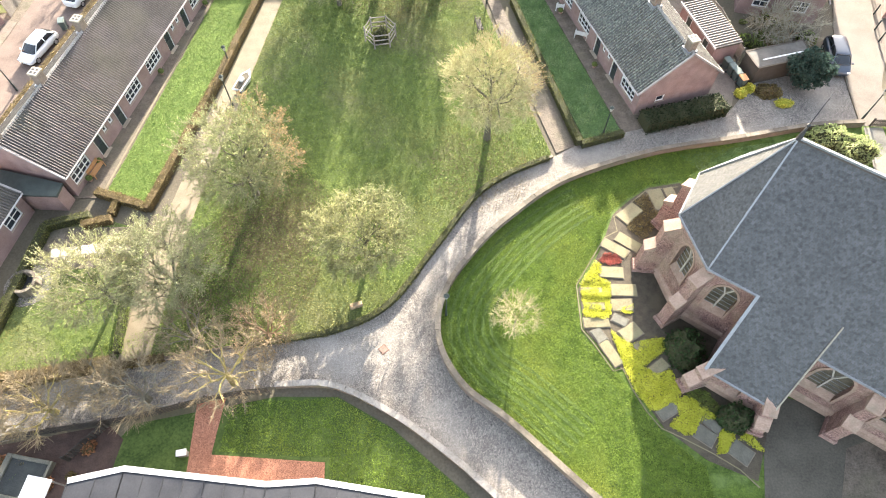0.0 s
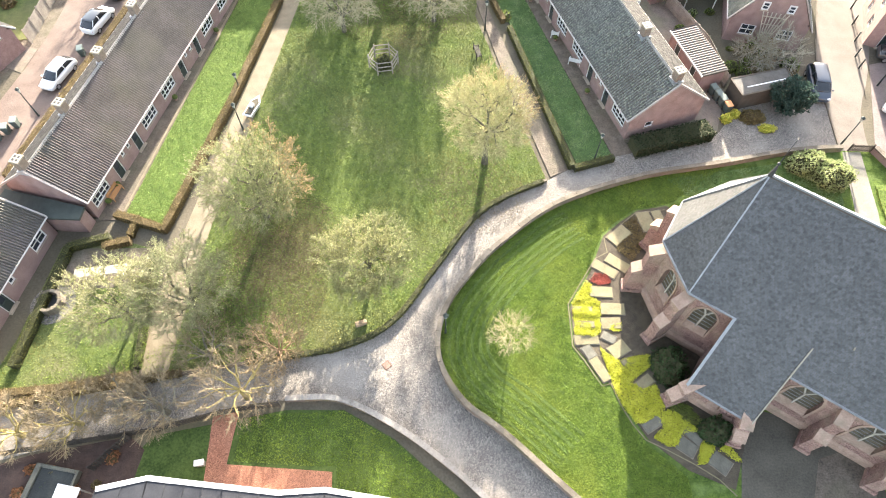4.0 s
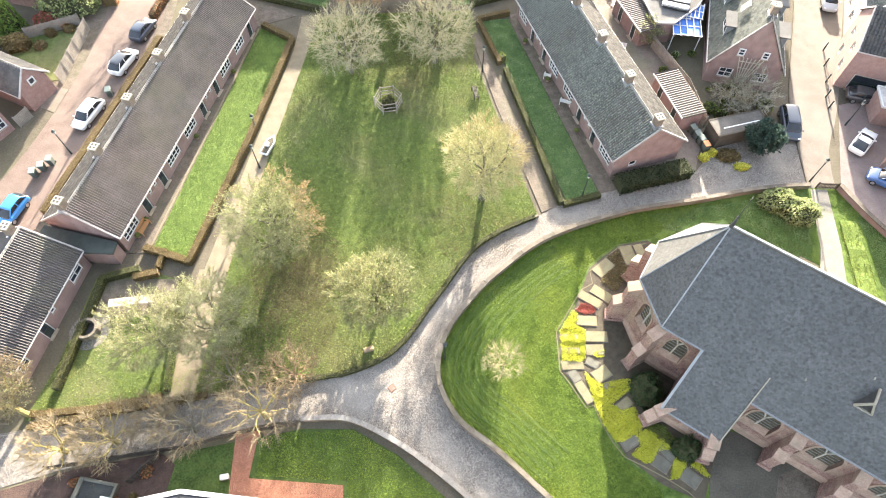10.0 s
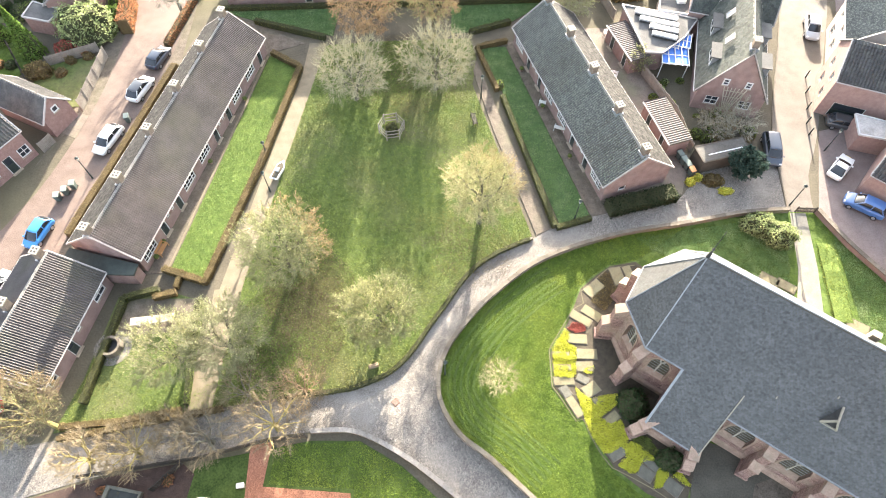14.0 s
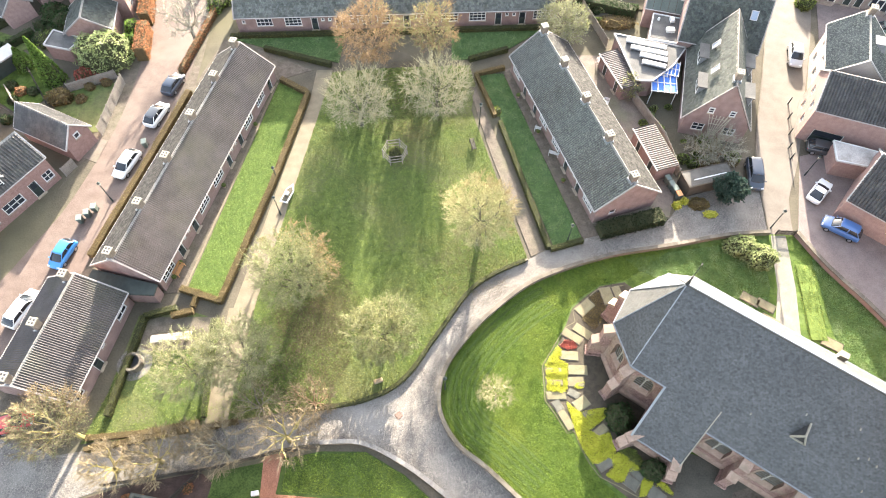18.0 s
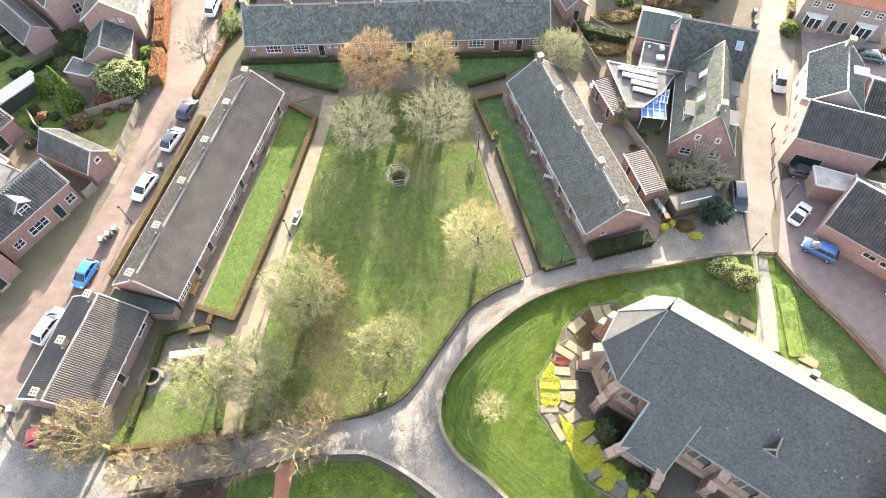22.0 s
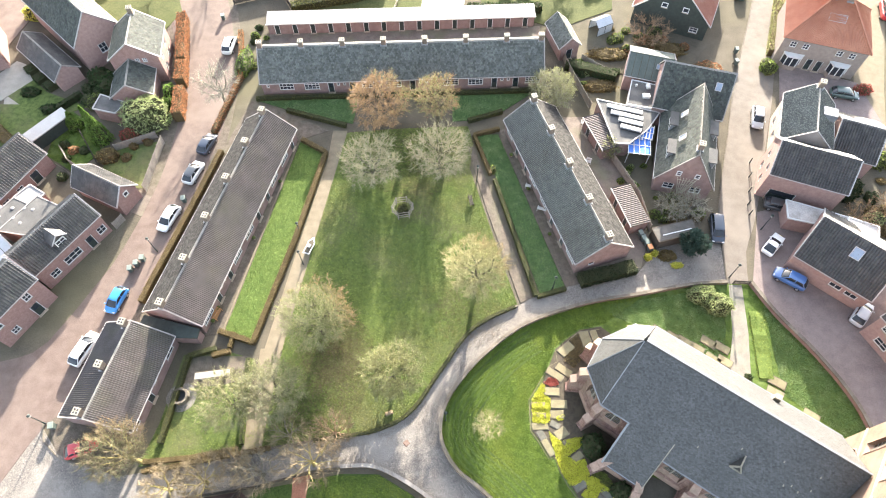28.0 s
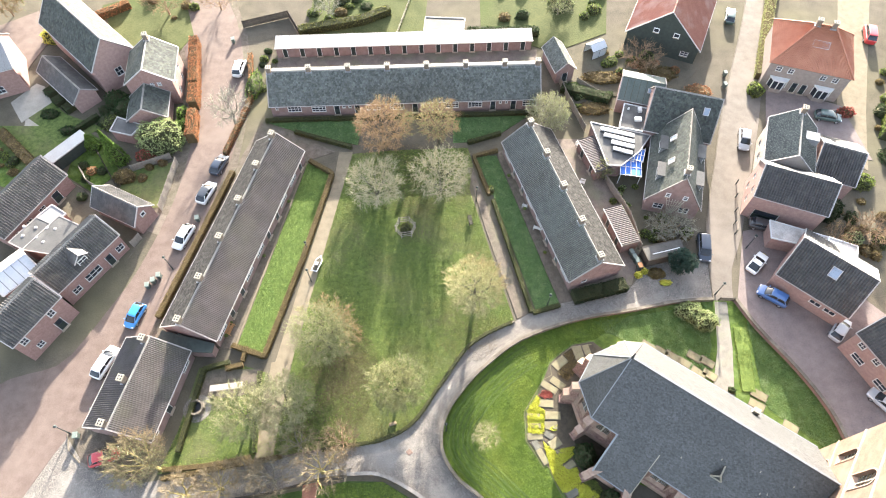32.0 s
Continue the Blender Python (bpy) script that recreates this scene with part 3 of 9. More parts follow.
def tufts(name, poly, n, mat, label, seed, z, size=0.12):
    """Tufts of grass over an outline, as one object."""
    rng = np.random.default_rng(seed)
    poly = [(p[0], p[1]) for p in poly]
    xs, ys = [p[0] for p in poly], [p[1] for p in poly]
    pts = []
    while len(pts) < n:
        q = (rng.uniform(min(xs), max(xs)), rng.uniform(min(ys), max(ys)))
        if inside(poly, q):
            pts.append(q)
    p = np.array(pts)
    a = rng.uniform(0, math.pi * 2, n)
    s_ = size * rng.uniform(0.5, 1.6, n)
    lift = rng.uniform(0.35, 1.0, n) * s_
    dx, dy = np.cos(a) * s_, np.sin(a) * s_
    zz = np.full(n, z + 0.004)
    v = np.stack([np.stack([p[:, 0] - dy * 0.35, p[:, 1] + dx * 0.35, zz], 1), np.stack([p[:, 0] + dy * 0.35, p[:, 1] - dx * 0.35, zz], 1),
                  np.stack([p[:, 0] + dx * 0.9, p[:, 1] + dy * 0.9, zz + lift], 1)], 1).reshape(-1, 3)
    me = bpy.data.meshes.new(name)
    me.from_pydata(v.tolist(), [], np.arange(3 * n).reshape(n, 3).tolist())
    me.materials.append(mat)
    return tagged(new(name, me), label, "grass", "", "stuff")


def leafmat(name, a, b, vary=0.35, **kw):
    """Thin leaves: half of the light goes through them."""
    m = material(name, a, b, 1.5, 0.75, 0.0, fine=3, island=vary, spec=0.15, **kw)
    n, link = m.node_tree.nodes, m.node_tree.links.new
    p, out = n["Principled BSDF"], n["Material Output"]
    tr = n.new("ShaderNodeBsdfTranslucent")
    link(p.inputs["Base Color"].links[0].from_socket, tr.inputs["Color"])
    mx = n.new("ShaderNodeMixShader")
    mx.inputs[0].default_value = 0.4
    link(p.outputs[0], mx.inputs[1])
    link(tr.outputs[0], mx.inputs[2])
    link(mx.outputs[0], out.inputs["Surface"])
    return m


L_OLIVE = leafmat("olive_buds", (0.13, 0.145, 0.06), (0.28, 0.30, 0.145), 0.45)
L_YELLOW = leafmat("yellow_green_buds", (0.165, 0.17, 0.07), (0.32, 0.325, 0.155), 0.45)
L_ORANGE = leafmat("orange_buds", (0.19, 0.125, 0.06), (0.33, 0.235, 0.125), 0.4)
L_GREYG = leafmat("grey_green_buds", (0.14, 0.15, 0.075), (0.29, 0.30, 0.165), 0.4)
L_DARK = leafmat("dark_evergreen_leaves", (0.015, 0.035, 0.012), (0.05, 0.08, 0.03))
L_GREEN = leafmat("fresh_green_leaves", (0.06, 0.12, 0.02), (0.17, 0.24, 0.06))
L_PALE = leafmat("pale_rhododendron_leaves", (0.13, 0.18, 0.06), (0.40, 0.43, 0.22))
L_LIME = leafmat("lime_groundcover_leaves", (0.36, 0.38, 0.035), (0.56, 0.555, 0.09), 0.25)
L_RUST = leafmat("rust_beech_leaves", (0.20, 0.09, 0.045), (0.36, 0.175, 0.09))
L_HEDGE = leafmat("hedge_shell_leaves", (0.05, 0.06, 0.018), (0.13, 0.13, 0.045))
L_BROWNH = leafmat("brown_hedge_leaves", (0.095, 0.072, 0.03), (0.195, 0.155, 0.07))
L_YEW = leafmat("yew_leaves", (0.012, 0.022, 0.010), (0.035, 0.05, 0.022))
L_RED = leafmat("red_flower_heads", (0.20, 0.045, 0.035), (0.40, 0.13, 0.10))
L_GOLD = leafmat("gold_shrub_leaves", (0.40, 0.37, 0.05), (0.60, 0.56, 0.14), 0.25)
L_BLADE = leafmat("grass_blades", (0.055, 0.10, 0.014), (0.18, 0.25, 0.045), 0.25, stain=(0.24, 0.27, 0.05), stain_scale=0.22, amount=0.5)
# shaded copy of the grass blades, with the cool shade tone in its colour
L_SHADE = leafmat("shade_tinted_blades", (0.06, 0.115, 0.036), (0.165, 0.25, 0.094), 0.25, stain=(0.25, 0.31, 0.15), stain_scale=0.7, amount=0.6)
L_MOSS = leafmat("mossy_blades", (0.058, 0.098, 0.019), (0.20, 0.245, 0.062), 0.35, stain=(0.19, 0.15, 0.07), stain_scale=0.13, amount=0.65)
# foliage core: the shade between the leaves is put into this dark colour
M_HEART = material("painted_shade_twigs", (0.02, 0.025, 0.010), (0.05, 0.05, 0.02), 4.0, 0.95, 0.8)
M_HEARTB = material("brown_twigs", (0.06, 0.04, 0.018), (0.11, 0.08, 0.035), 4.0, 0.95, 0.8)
B_GREY = material("grey_lichen_bark", (0.08, 0.074, 0.055), (0.20, 0.185, 0.14), 3.0, 0.95, 0.5)
B_PALE = material("pale_twig_bark", (0.19, 0.175, 0.13), (0.34, 0.32, 0.25), 3.0, 0.95, 0.3)
B_YELL = material("yellow_lichen_bark", (0.17, 0.14, 0.05), (0.34, 0.285, 0.11), 3.0, 0.95, 0.4)
B_BROWN = material("brown_twig_bark", (0.17, 0.11, 0.065), (0.31, 0.215, 0.135), 3.0, 0.95, 0.3)
B_TAN = material("tan_twig_bark", (0.12, 0.095, 0.056), (0.235, 0.185, 0.115), 3.0, 0.95, 0.3)
B_CREAM = material("cream_twig_bark", (0.21, 0.19, 0.115), (0.38, 0.35, 0.23), 3.0, 0.95, 0.3)
L_PINE = leafmat("blue_green_pine_needles", (0.02, 0.045, 0.035), (0.07, 0.11, 0.085), 0.4)
B_TWIG = material("olive_twig_bark", (0.12, 0.115, 0.065), (0.24, 0.225, 0.135), 3.0, 0.95, 0.3)
B_STRAW = material("straw_twig_bark", (0.22, 0.195, 0.10), (0.40, 0.36, 0.20), 3.0, 0.95, 0.3)
B_DARK = material("dark_bark", (0.05, 0.045, 0.03), (0.12, 0.11, 0.08), 3.0, 0.95, 0.5)
M_TILE_ISL = material("dark_flat_tiles", (0.058, 0.062, 0.056), (0.135, 0.142, 0.13), 0.9, 0.8, 0.3, fine=8, island=0.28, stain=(0.15, 0.16, 0.12), stain_scale=2.0, amount=0.3, spec=0.12)
M_OLIVETILE = material("olive_grey_tiles", (0.034, 0.038, 0.034), (0.085, 0.092, 0.083), 0.9, 0.8, 0.3, fine=8, island=0.25, stain=(0.11, 0.12, 0.09), stain_scale=1.5, amount=0.35, spec=0.12)
M_BLACKTILE = material("black_brown_tiles", (0.032, 0.031, 0.031), (0.085, 0.082, 0.079), 0.9, 0.6, 0.3, fine=8, stain=(0.12, 0.12, 0.10), stain_scale=1.2, amount=0.45, spec=0.3)
M_FELT = material("grey_roof_felt", (0.065, 0.064, 0.062), (0.125, 0.123, 0.118), 0.6, 0.9, 0.2, fine=12, stain=(0.17, 0.163, 0.15), stain_scale=0.5, amount=0.5, spec=0.15)
M_FELTL = material("pale_roof_felt", (0.30, 0.30, 0.29), (0.44, 0.43, 0.41), 0.6, 0.8, 0.2, fine=12)
M_FELTG = material("green_grey_felt", (0.06, 0.075, 0.065), (0.11, 0.125, 0.11), 0.6, 0.8, 0.2, fine=12)
M_PALEFELT = material("mottled_pale_felt", (0.30, 0.28, 0.26), (0.55, 0.51, 0.47), 0.8, 0.85, 0.3, fine=8, stain=(0.20, 0.19, 0.16), stain_scale=0.5, amount=0.6)
M_ZINC = material("pale_sheet_roof", (0.21, 0.20, 0.195), (0.31, 0.30, 0.29), 0.6, 0.55, 0.1, metal=0.2, fine=10)
M_ZINCD = material("dull_sheet_roof", (0.055, 0.05, 0.043), (0.105, 0.097, 0.085), 0.6, 0.7, 0.2, fine=10, stain=(0.13, 0.12, 0.105), stain_scale=0.8, amount=0.5)
M_SHEDROOF = material("ribbed_brown_sheet", (0.062, 0.050, 0.047), (0.115, 0.095, 0.092), 0.8, 0.7, 0.2, fine=10)
M_BLUE = material("blue_awning_cloth", (0.05, 0.14, 0.46), (0.09, 0.22, 0.60), 1.0, 0.8, 0.1)
M_SKYGLASS = material("roof_window_glass", (0.20, 0.25, 0.31), (0.28, 0.33, 0.40), 0.5, 0.12, 0.0, spec=0.6)
M_GLASSROOF = material("milky_glazing", (0.34, 0.36, 0.38), (0.46, 0.48, 0.50), 0.5, 0.25, 0.0, spec=0.5)
M_BRICK_W = material("warm_red_brick", (0.18, 0.105, 0.09), (0.30, 0.195, 0.17), 2.5, 0.9, 0.4, fine=4)
M_ROOFDARK = material("anthracite_panels", (0.012, 0.013, 0.016), (0.028, 0.030, 0.035), 0.8, 0.6, 0.1, spec=0.2)
M_LIMEH = material("lime_stems", (0.20, 0.215, 0.02), (0.34, 0.345, 0.05), 3.0, 0.95, 0.6)
L_LITTER = leafmat("fallen_leaves", (0.07, 0.055, 0.032), (0.17, 0.135, 0.085), 0.35)
L_STRIPG = leafmat("bright_strip_leaves", (0.11, 0.145, 0.03), (0.225, 0.265, 0.07), 0.3)
M_YARD = material("dim_brick_yard", (0.095, 0.075, 0.06), (0.19, 0.155, 0.13), 0.8, 0.9, 0.4, fine=10, stain=(0.12, 0.13, 0.07), stain_scale=0.25, amount=0.5)
L_STRIPB = leafmat("strip_blades", (0.056, 0.106, 0.025), (0.165, 0.24, 0.066), 0.3, stain=(0.20, 0.27, 0.085), stain_scale=0.3, amount=0.4)
M_MOWN = material("mown_grass", (0.022, 0.042, 0.012), (0.08, 0.115, 0.032), 0.8, 0.95, 1.0, fine=8, spec=0.1)
M_MEADOW = material("pale_meadow", (0.042, 0.052, 0.020), (0.100, 0.108, 0.045), 0.3, 0.95, 1.0, fine=14, stain=(0.06, 0.08, 0.025), stain_scale=0.08, amount=0.7, spec=0.1)
M_REDPAVE = material("orange_brick_paving", (0.24, 0.105, 0.065), (0.38, 0.185, 0.12), 0.8, 0.85, 0.3, fine=9, cells=11.0, cell_tone=0.2)

M_MARGIN = material("worn_brown_margin", (0.052, 0.042, 0.032), (0.158, 0.131, 0.102), 1.3, 0.95, 0.9, fine=6, stain=(0.10, 0.10, 0.06), stain_scale=0.3, amount=0.5)
# ---------- ground, roads and lawns ----------
bm = bmesh.new()
bmesh.ops.create_grid(bm, x_segments=24, y_segments=24, size=1500, matrix=Matrix.Translation((0, 300, 0)))
tagged(link_mesh("ground", bm, M_GROUND), "brown earth with thin grass between the houses", "ground", "", "structure")

WALL_LINE = smooth([(24, -6), (16, 0.5), (9.8, 5.9), (4.6, 10.7), (1.5, 13.2), (-0.2, 16.6), (0.3, 20.4), (2.6, 24), (5.5, 27.1), (10.4, 30.8), (18.1, 33.7), (25.8, 35.2), (32.6, 36.6), (37.4, 37.0)], 0.6)
UPPER_LINE = smooth([(-39, 11.6), (-33.2, 12.6), (-23.3, 14.6), (-15.8, 16.0), (-11.6, 16.7), (-7.6, 17.5), (-3.9, 19.6), (-0.5, 24.5), (2.8, 29.4), (5.7, 31.7), (9.6, 33.6)], 0.6)
LOWER_LINE = smooth([(-60, 4), (-40, 6.6), (-29.6, 9.4), (-20.9, 11.2), (-15.1, 12.8), (-10.4, 13.3), (-7.2, 13.1), (-3.1, 11.1), (0.7, 8.4), (3.6, 5.9), (12, -1.5), (20, -9)], 0.6)
EAST_LINE = smooth([(40.4, 36.9), (42.6, 32.5), (45.9, 27.5), (48.3, 23.0), (49.6, 19.0), (50.0, 14), (49, 6)], 0.6)
road = LOWER_LINE + WALL_LINE + [Vector(p) for p in ((38.2, 37.3), (38.6, 44), (30, 43.5), (26.5, 39.2), (16.2, 36.4), (12.0, 35.1))] + UPPER_LINE[::-1] + [Vector((-62, 9))]
sheet("road", road, 0.03, M_COBBLE, "grey cobbled lane curving round the churchyard", "road")
street_w = smooth([(-66, 4), (-64, 14), (-59, 23.5), (-51.6, 26.6), (-49.2, 30), (-46.9, 35), (-44.2, 42), (-41.8, 56.0), (-42.8, 71.2), (-49.3, 90.4), (-58, 112)], 2) + smooth([(-50, 114), (-42, 99), (-38.4, 90.5), (-35, 76), (-34.7, 61.6), (-37.7, 43.8), (-40.3, 31.4), (-43.5, 22), (-47.2, 17.3), (-50.4, 10), (-53, 3)], 2)
sheet("street_west", street_w, 0.05, M_STREET, "red brick street between the terraces", "road")
street_e = smooth([(37.6, 37), (38.2, 44), (39.2, 50), (43, 62), (47, 74.4), (56.7, 100.4), (63, 125)], 2) + smooth([(67, 125), (60, 100.5), (53.2, 74.5), (48.3, 60.1), (44, 48), (41.2, 42), (40.4, 36.9)], 2)
M_STREETE = material("cream_street_bricks", (0.092, 0.078, 0.064), (0.152, 0.132, 0.111), 0.8, 0.85, 0.5, fine=14, stain=(0.185, 0.158, 0.133), stain_scale=0.12, amount=0.6)
sheet("street_east", street_e, 0.05, M_STREETE, "cream brick street in the sun", "road")
park = [(41.0, 37.2), (44.3, 48.5), (48, 49.5), (62, 34), (62, 6), (49, 6)] + [tuple(p) for p in EAST_LINE[::-1]]
sheet("parking", park, 0.04, M_PARK, "brown paved parking court", "pavement")
church_lawn = WALL_LINE + [Vector((40.2, 36.9))] + EAST_LINE + [Vector((30, -8))]
sheet("churchyard_lawn", church_lawn, 0.25, M_LAWN, "bright green mown churchyard lawn", "lawn", depth=0.3)
court = UPPER_LINE[8:] + [Vector(p) for p in ((3.6, 55.8), (4.2, 60.5), (3.4, 64.0), (-8, 63.4), (-15.2, 62.6), (-16.0, 57), (-17.9, 44), (-20.2, 28), (-20.9, 18))]
sheet("court_lawn", court, 0.07, M_GRASS, "mossy court lawn with long tree shadows", "lawn")
sheet("strip_lawn_west", [(-28.0, 29.6), (-23.8, 28.4), (-20.2, 44), (-17.8, 58.6), (-22.2, 60.6)], 0.09, M_STRIP, "bright green front lawn strip", "lawn")
sheet("strip_lawn_east", [(12.6, 35.4), (16.0, 36.4), (8.0, 62.4), (4.5, 62.2), (7.4, 54.3)], 0.09, M_LAWNB, "green front lawn strip inside low hedges", "lawn")
sheet("north_lawn_west", [(-30.4, 69.2), (-14, 70.0), (-14.5, 64.4), (-25, 67.2)], 0.09, M_LAWNB, "shaded green lawn before the north terrace", "lawn")
sheet("north_lawn_east", [(1.0, 70.8), (14.0, 71.2), (8.6, 66.9), (3.6, 65.2), (1, 65)], 0.09, M_LAWNB, "shaded green lawn before the north terrace", "lawn")
sheet("corner_lawn", [(-34.8, 13.0), (-23.3, 15.2), (-23.6, 26), (-27, 27), (-32.5, 26.5), (-33.5, 18)], 0.08, M_GRASS, "rough lawn with a round well", "lawn")
sheet("soil_bed", [(-32.2, 26.3), (-24.2, 26.4), (-24.3, 23.4), (-27.2, 22.6), (-30.2, 22.4), (-32.6, 22.6)], 0.10, M_MARGIN, "bare brown soil bed round the stone table", "soil")
sheet("path_west", [(-22.6, 27.0), (-20.0, 27.2), (-17.7, 44), (-15.8, 57.5), (-15.2, 63), (-17.4, 63), (-17.7, 57), (-19.9, 44)], 0.06, M_GRAVEL, "sandy footpath along the court", "path")
sheet("path_east", [(10.0, 34.0), (11.6, 34.8), (7.0, 50), (4.2, 60), (3.3, 60), (5.8, 49)], 0.09, M_MARGIN, "dim brown gravel footpath", "path")
sheet("front_margin_east", [(16.05, 36.4), (8.1, 62.4), (8.9, 63.2), (17.35, 38.4), (17.8, 36.8)], 0.06, M_MARGIN, "worn brown margin before the east terrace", "paving")
sheet("path_corner", [(-23.2, 14.8), (-21.0, 15.2), (-20.4, 27.4), (-23.0, 27.4)], 0.10, M_GRAVEL, "worn sandy footpath", "path")
sheet("garden_lawn", [(-23.5, 7.0), (-21.0, 10.6), (-11.5, 12.5), (-7.2, 12.5), (-3.4, 10.4), (1.6, 6.2), (6, 2), (6, -6), (-23, -6)], 0.06, M_MOWN, "dull green garden lawn behind the wall", "lawn")
sheet("garden_terrace", [(-16.7, 7.3), (-16.9, 12.0), (-15.0, 12.4), (-15.3, 8.6), (-7.7, 8.1), (-7.6, 6.5), (-16.7, 6.5)], 0.09, M_REDPAVE, "red brick garden terrace", "terrace")


# ---------- the church ----------
M_SLATE_ISL = material("blue_grey_slates", (0.047, 0.048, 0.048), (0.080, 0.081, 0.080), 0.35, 0.5, 0.2, fine=30, island=0.2, stain=(0.018, 0.018, 0.016), stain_scale=4.5, amount=0.6, spec=0.35)
M_CHSTONE = material("pink_worn_stone", (0.19, 0.125, 0.095), (0.37, 0.265, 0.205), 1.8, 0.9, 0.5, fine=6, stain=(0.16, 0.14, 0.10), stain_scale=0.8, amount=0.5)
M_TRACE = material("grey_tracery_stone", (0.24, 0.225, 0.19), (0.38, 0.36, 0.31), 3.0, 0.9, 0.3)
M_LEADGLASS = material("old_leaded_glass", (0.045, 0.04, 0.03), (0.13, 0.115, 0.085), 2.2, 0.25, 0.2, fine=6, spec=0.4)
SLATE = dict(col=0.24, row=0.19, wave=0.0, lip=0.022, samples=1)
RZ, SL = 15.1, 1.298
CHURCH = Matrix.Translation((20.4, 23.05, 0)) @ Matrix.Rotation(math.atan2(-0.57, 0.8216), 4, "Z")
church = thing("church", CHURCH, "old brick church with a large slate roof and buttresses", "church")
S = lambda x, p: (x, -p, RZ - SL * p)
AP = (0, 0, RZ)
E3, E2, E1, E0, EN, EM = (3.1, -5.65, 7.76), (-0.2, -5.65, 7.76), (-3.4, -2.85, 7.76), (-3.65, 1.15, 7.76), (-1.4, 4.9, 7.76), (0.6, 6.2, 7.4)
for a, b, c, d, n in ((E2, S(22.4, 5.65), (22.4, 0, RZ), AP, "nave_roof"), (S(3.1, 9.4), S(7.9, 9.4), S(7.9, 5.62), S(3.1, 5.62), "chapel_roof"),
                      (S(7.9, 6.7), S(22.4, 6.7), S(22.4, 5.62), S(7.9, 5.62), "nave_eave_roof"), ((22.4, 6.6, 6.6), EM, AP, (22.4, 0, RZ), "north_roof"),
                      (E1, E2, AP, AP, "apse_facet"), (E0, E1, AP, AP, "apse_facet"), (EN, E0, AP, AP, "apse_facet"), (EM, EN, AP, AP, "apse_facet")):
    roof_slope(n, church, a, b, c, d, M_SLATE_ISL, **SLATE)


def strip(name, p, q, w, mat, parent, lift=0.06):
    """A thin lead or stone strip between two points."""
    bm = bmesh.new()
    p, q = Vector(p), Vector(q)
    d = (q - p).normalized()
    s_ = d.cross(Vector((0, 0, 1))).normalized() * w / 2
    u = s_.cross(d).normalized() * 0.07
    lo = [p - s_, p + s_, q + s_, q - s_]
    up = Vector((0, 0, lift))
    solid(bm, [v + up - u for v in lo], [v + up + u for v in lo])
    return part(name, bm, mat, parent)


for q in (E2, E1, E0, EN):
    strip("hip_flashing", AP, q, 0.1, M_LEAD, church)
strip("ridge_flashing", AP, (22.4, 0, RZ), 0.16, M_LEAD, church, 0.1)
strip("valley_flashing", S(7.9, 9.4), S(7.9, 5.2), 0.08, M_CAP, church)
for a, b in ((E2, E3), (S(3.1, 9.4), S(7.9, 9.4)), (S(7.9, 6.7), S(22.4, 6.7)), (E1, E2), (E0, E1), (EN, E0), ((22.4, 6.6, 6.6), EM)):
    strip("eaves_gutter", a, b, 0.18, M_LEAD, church, -0.02)
strip("chapel_verge", E3, S(3.1, 9.4), 0.2, M_LEAD, church)


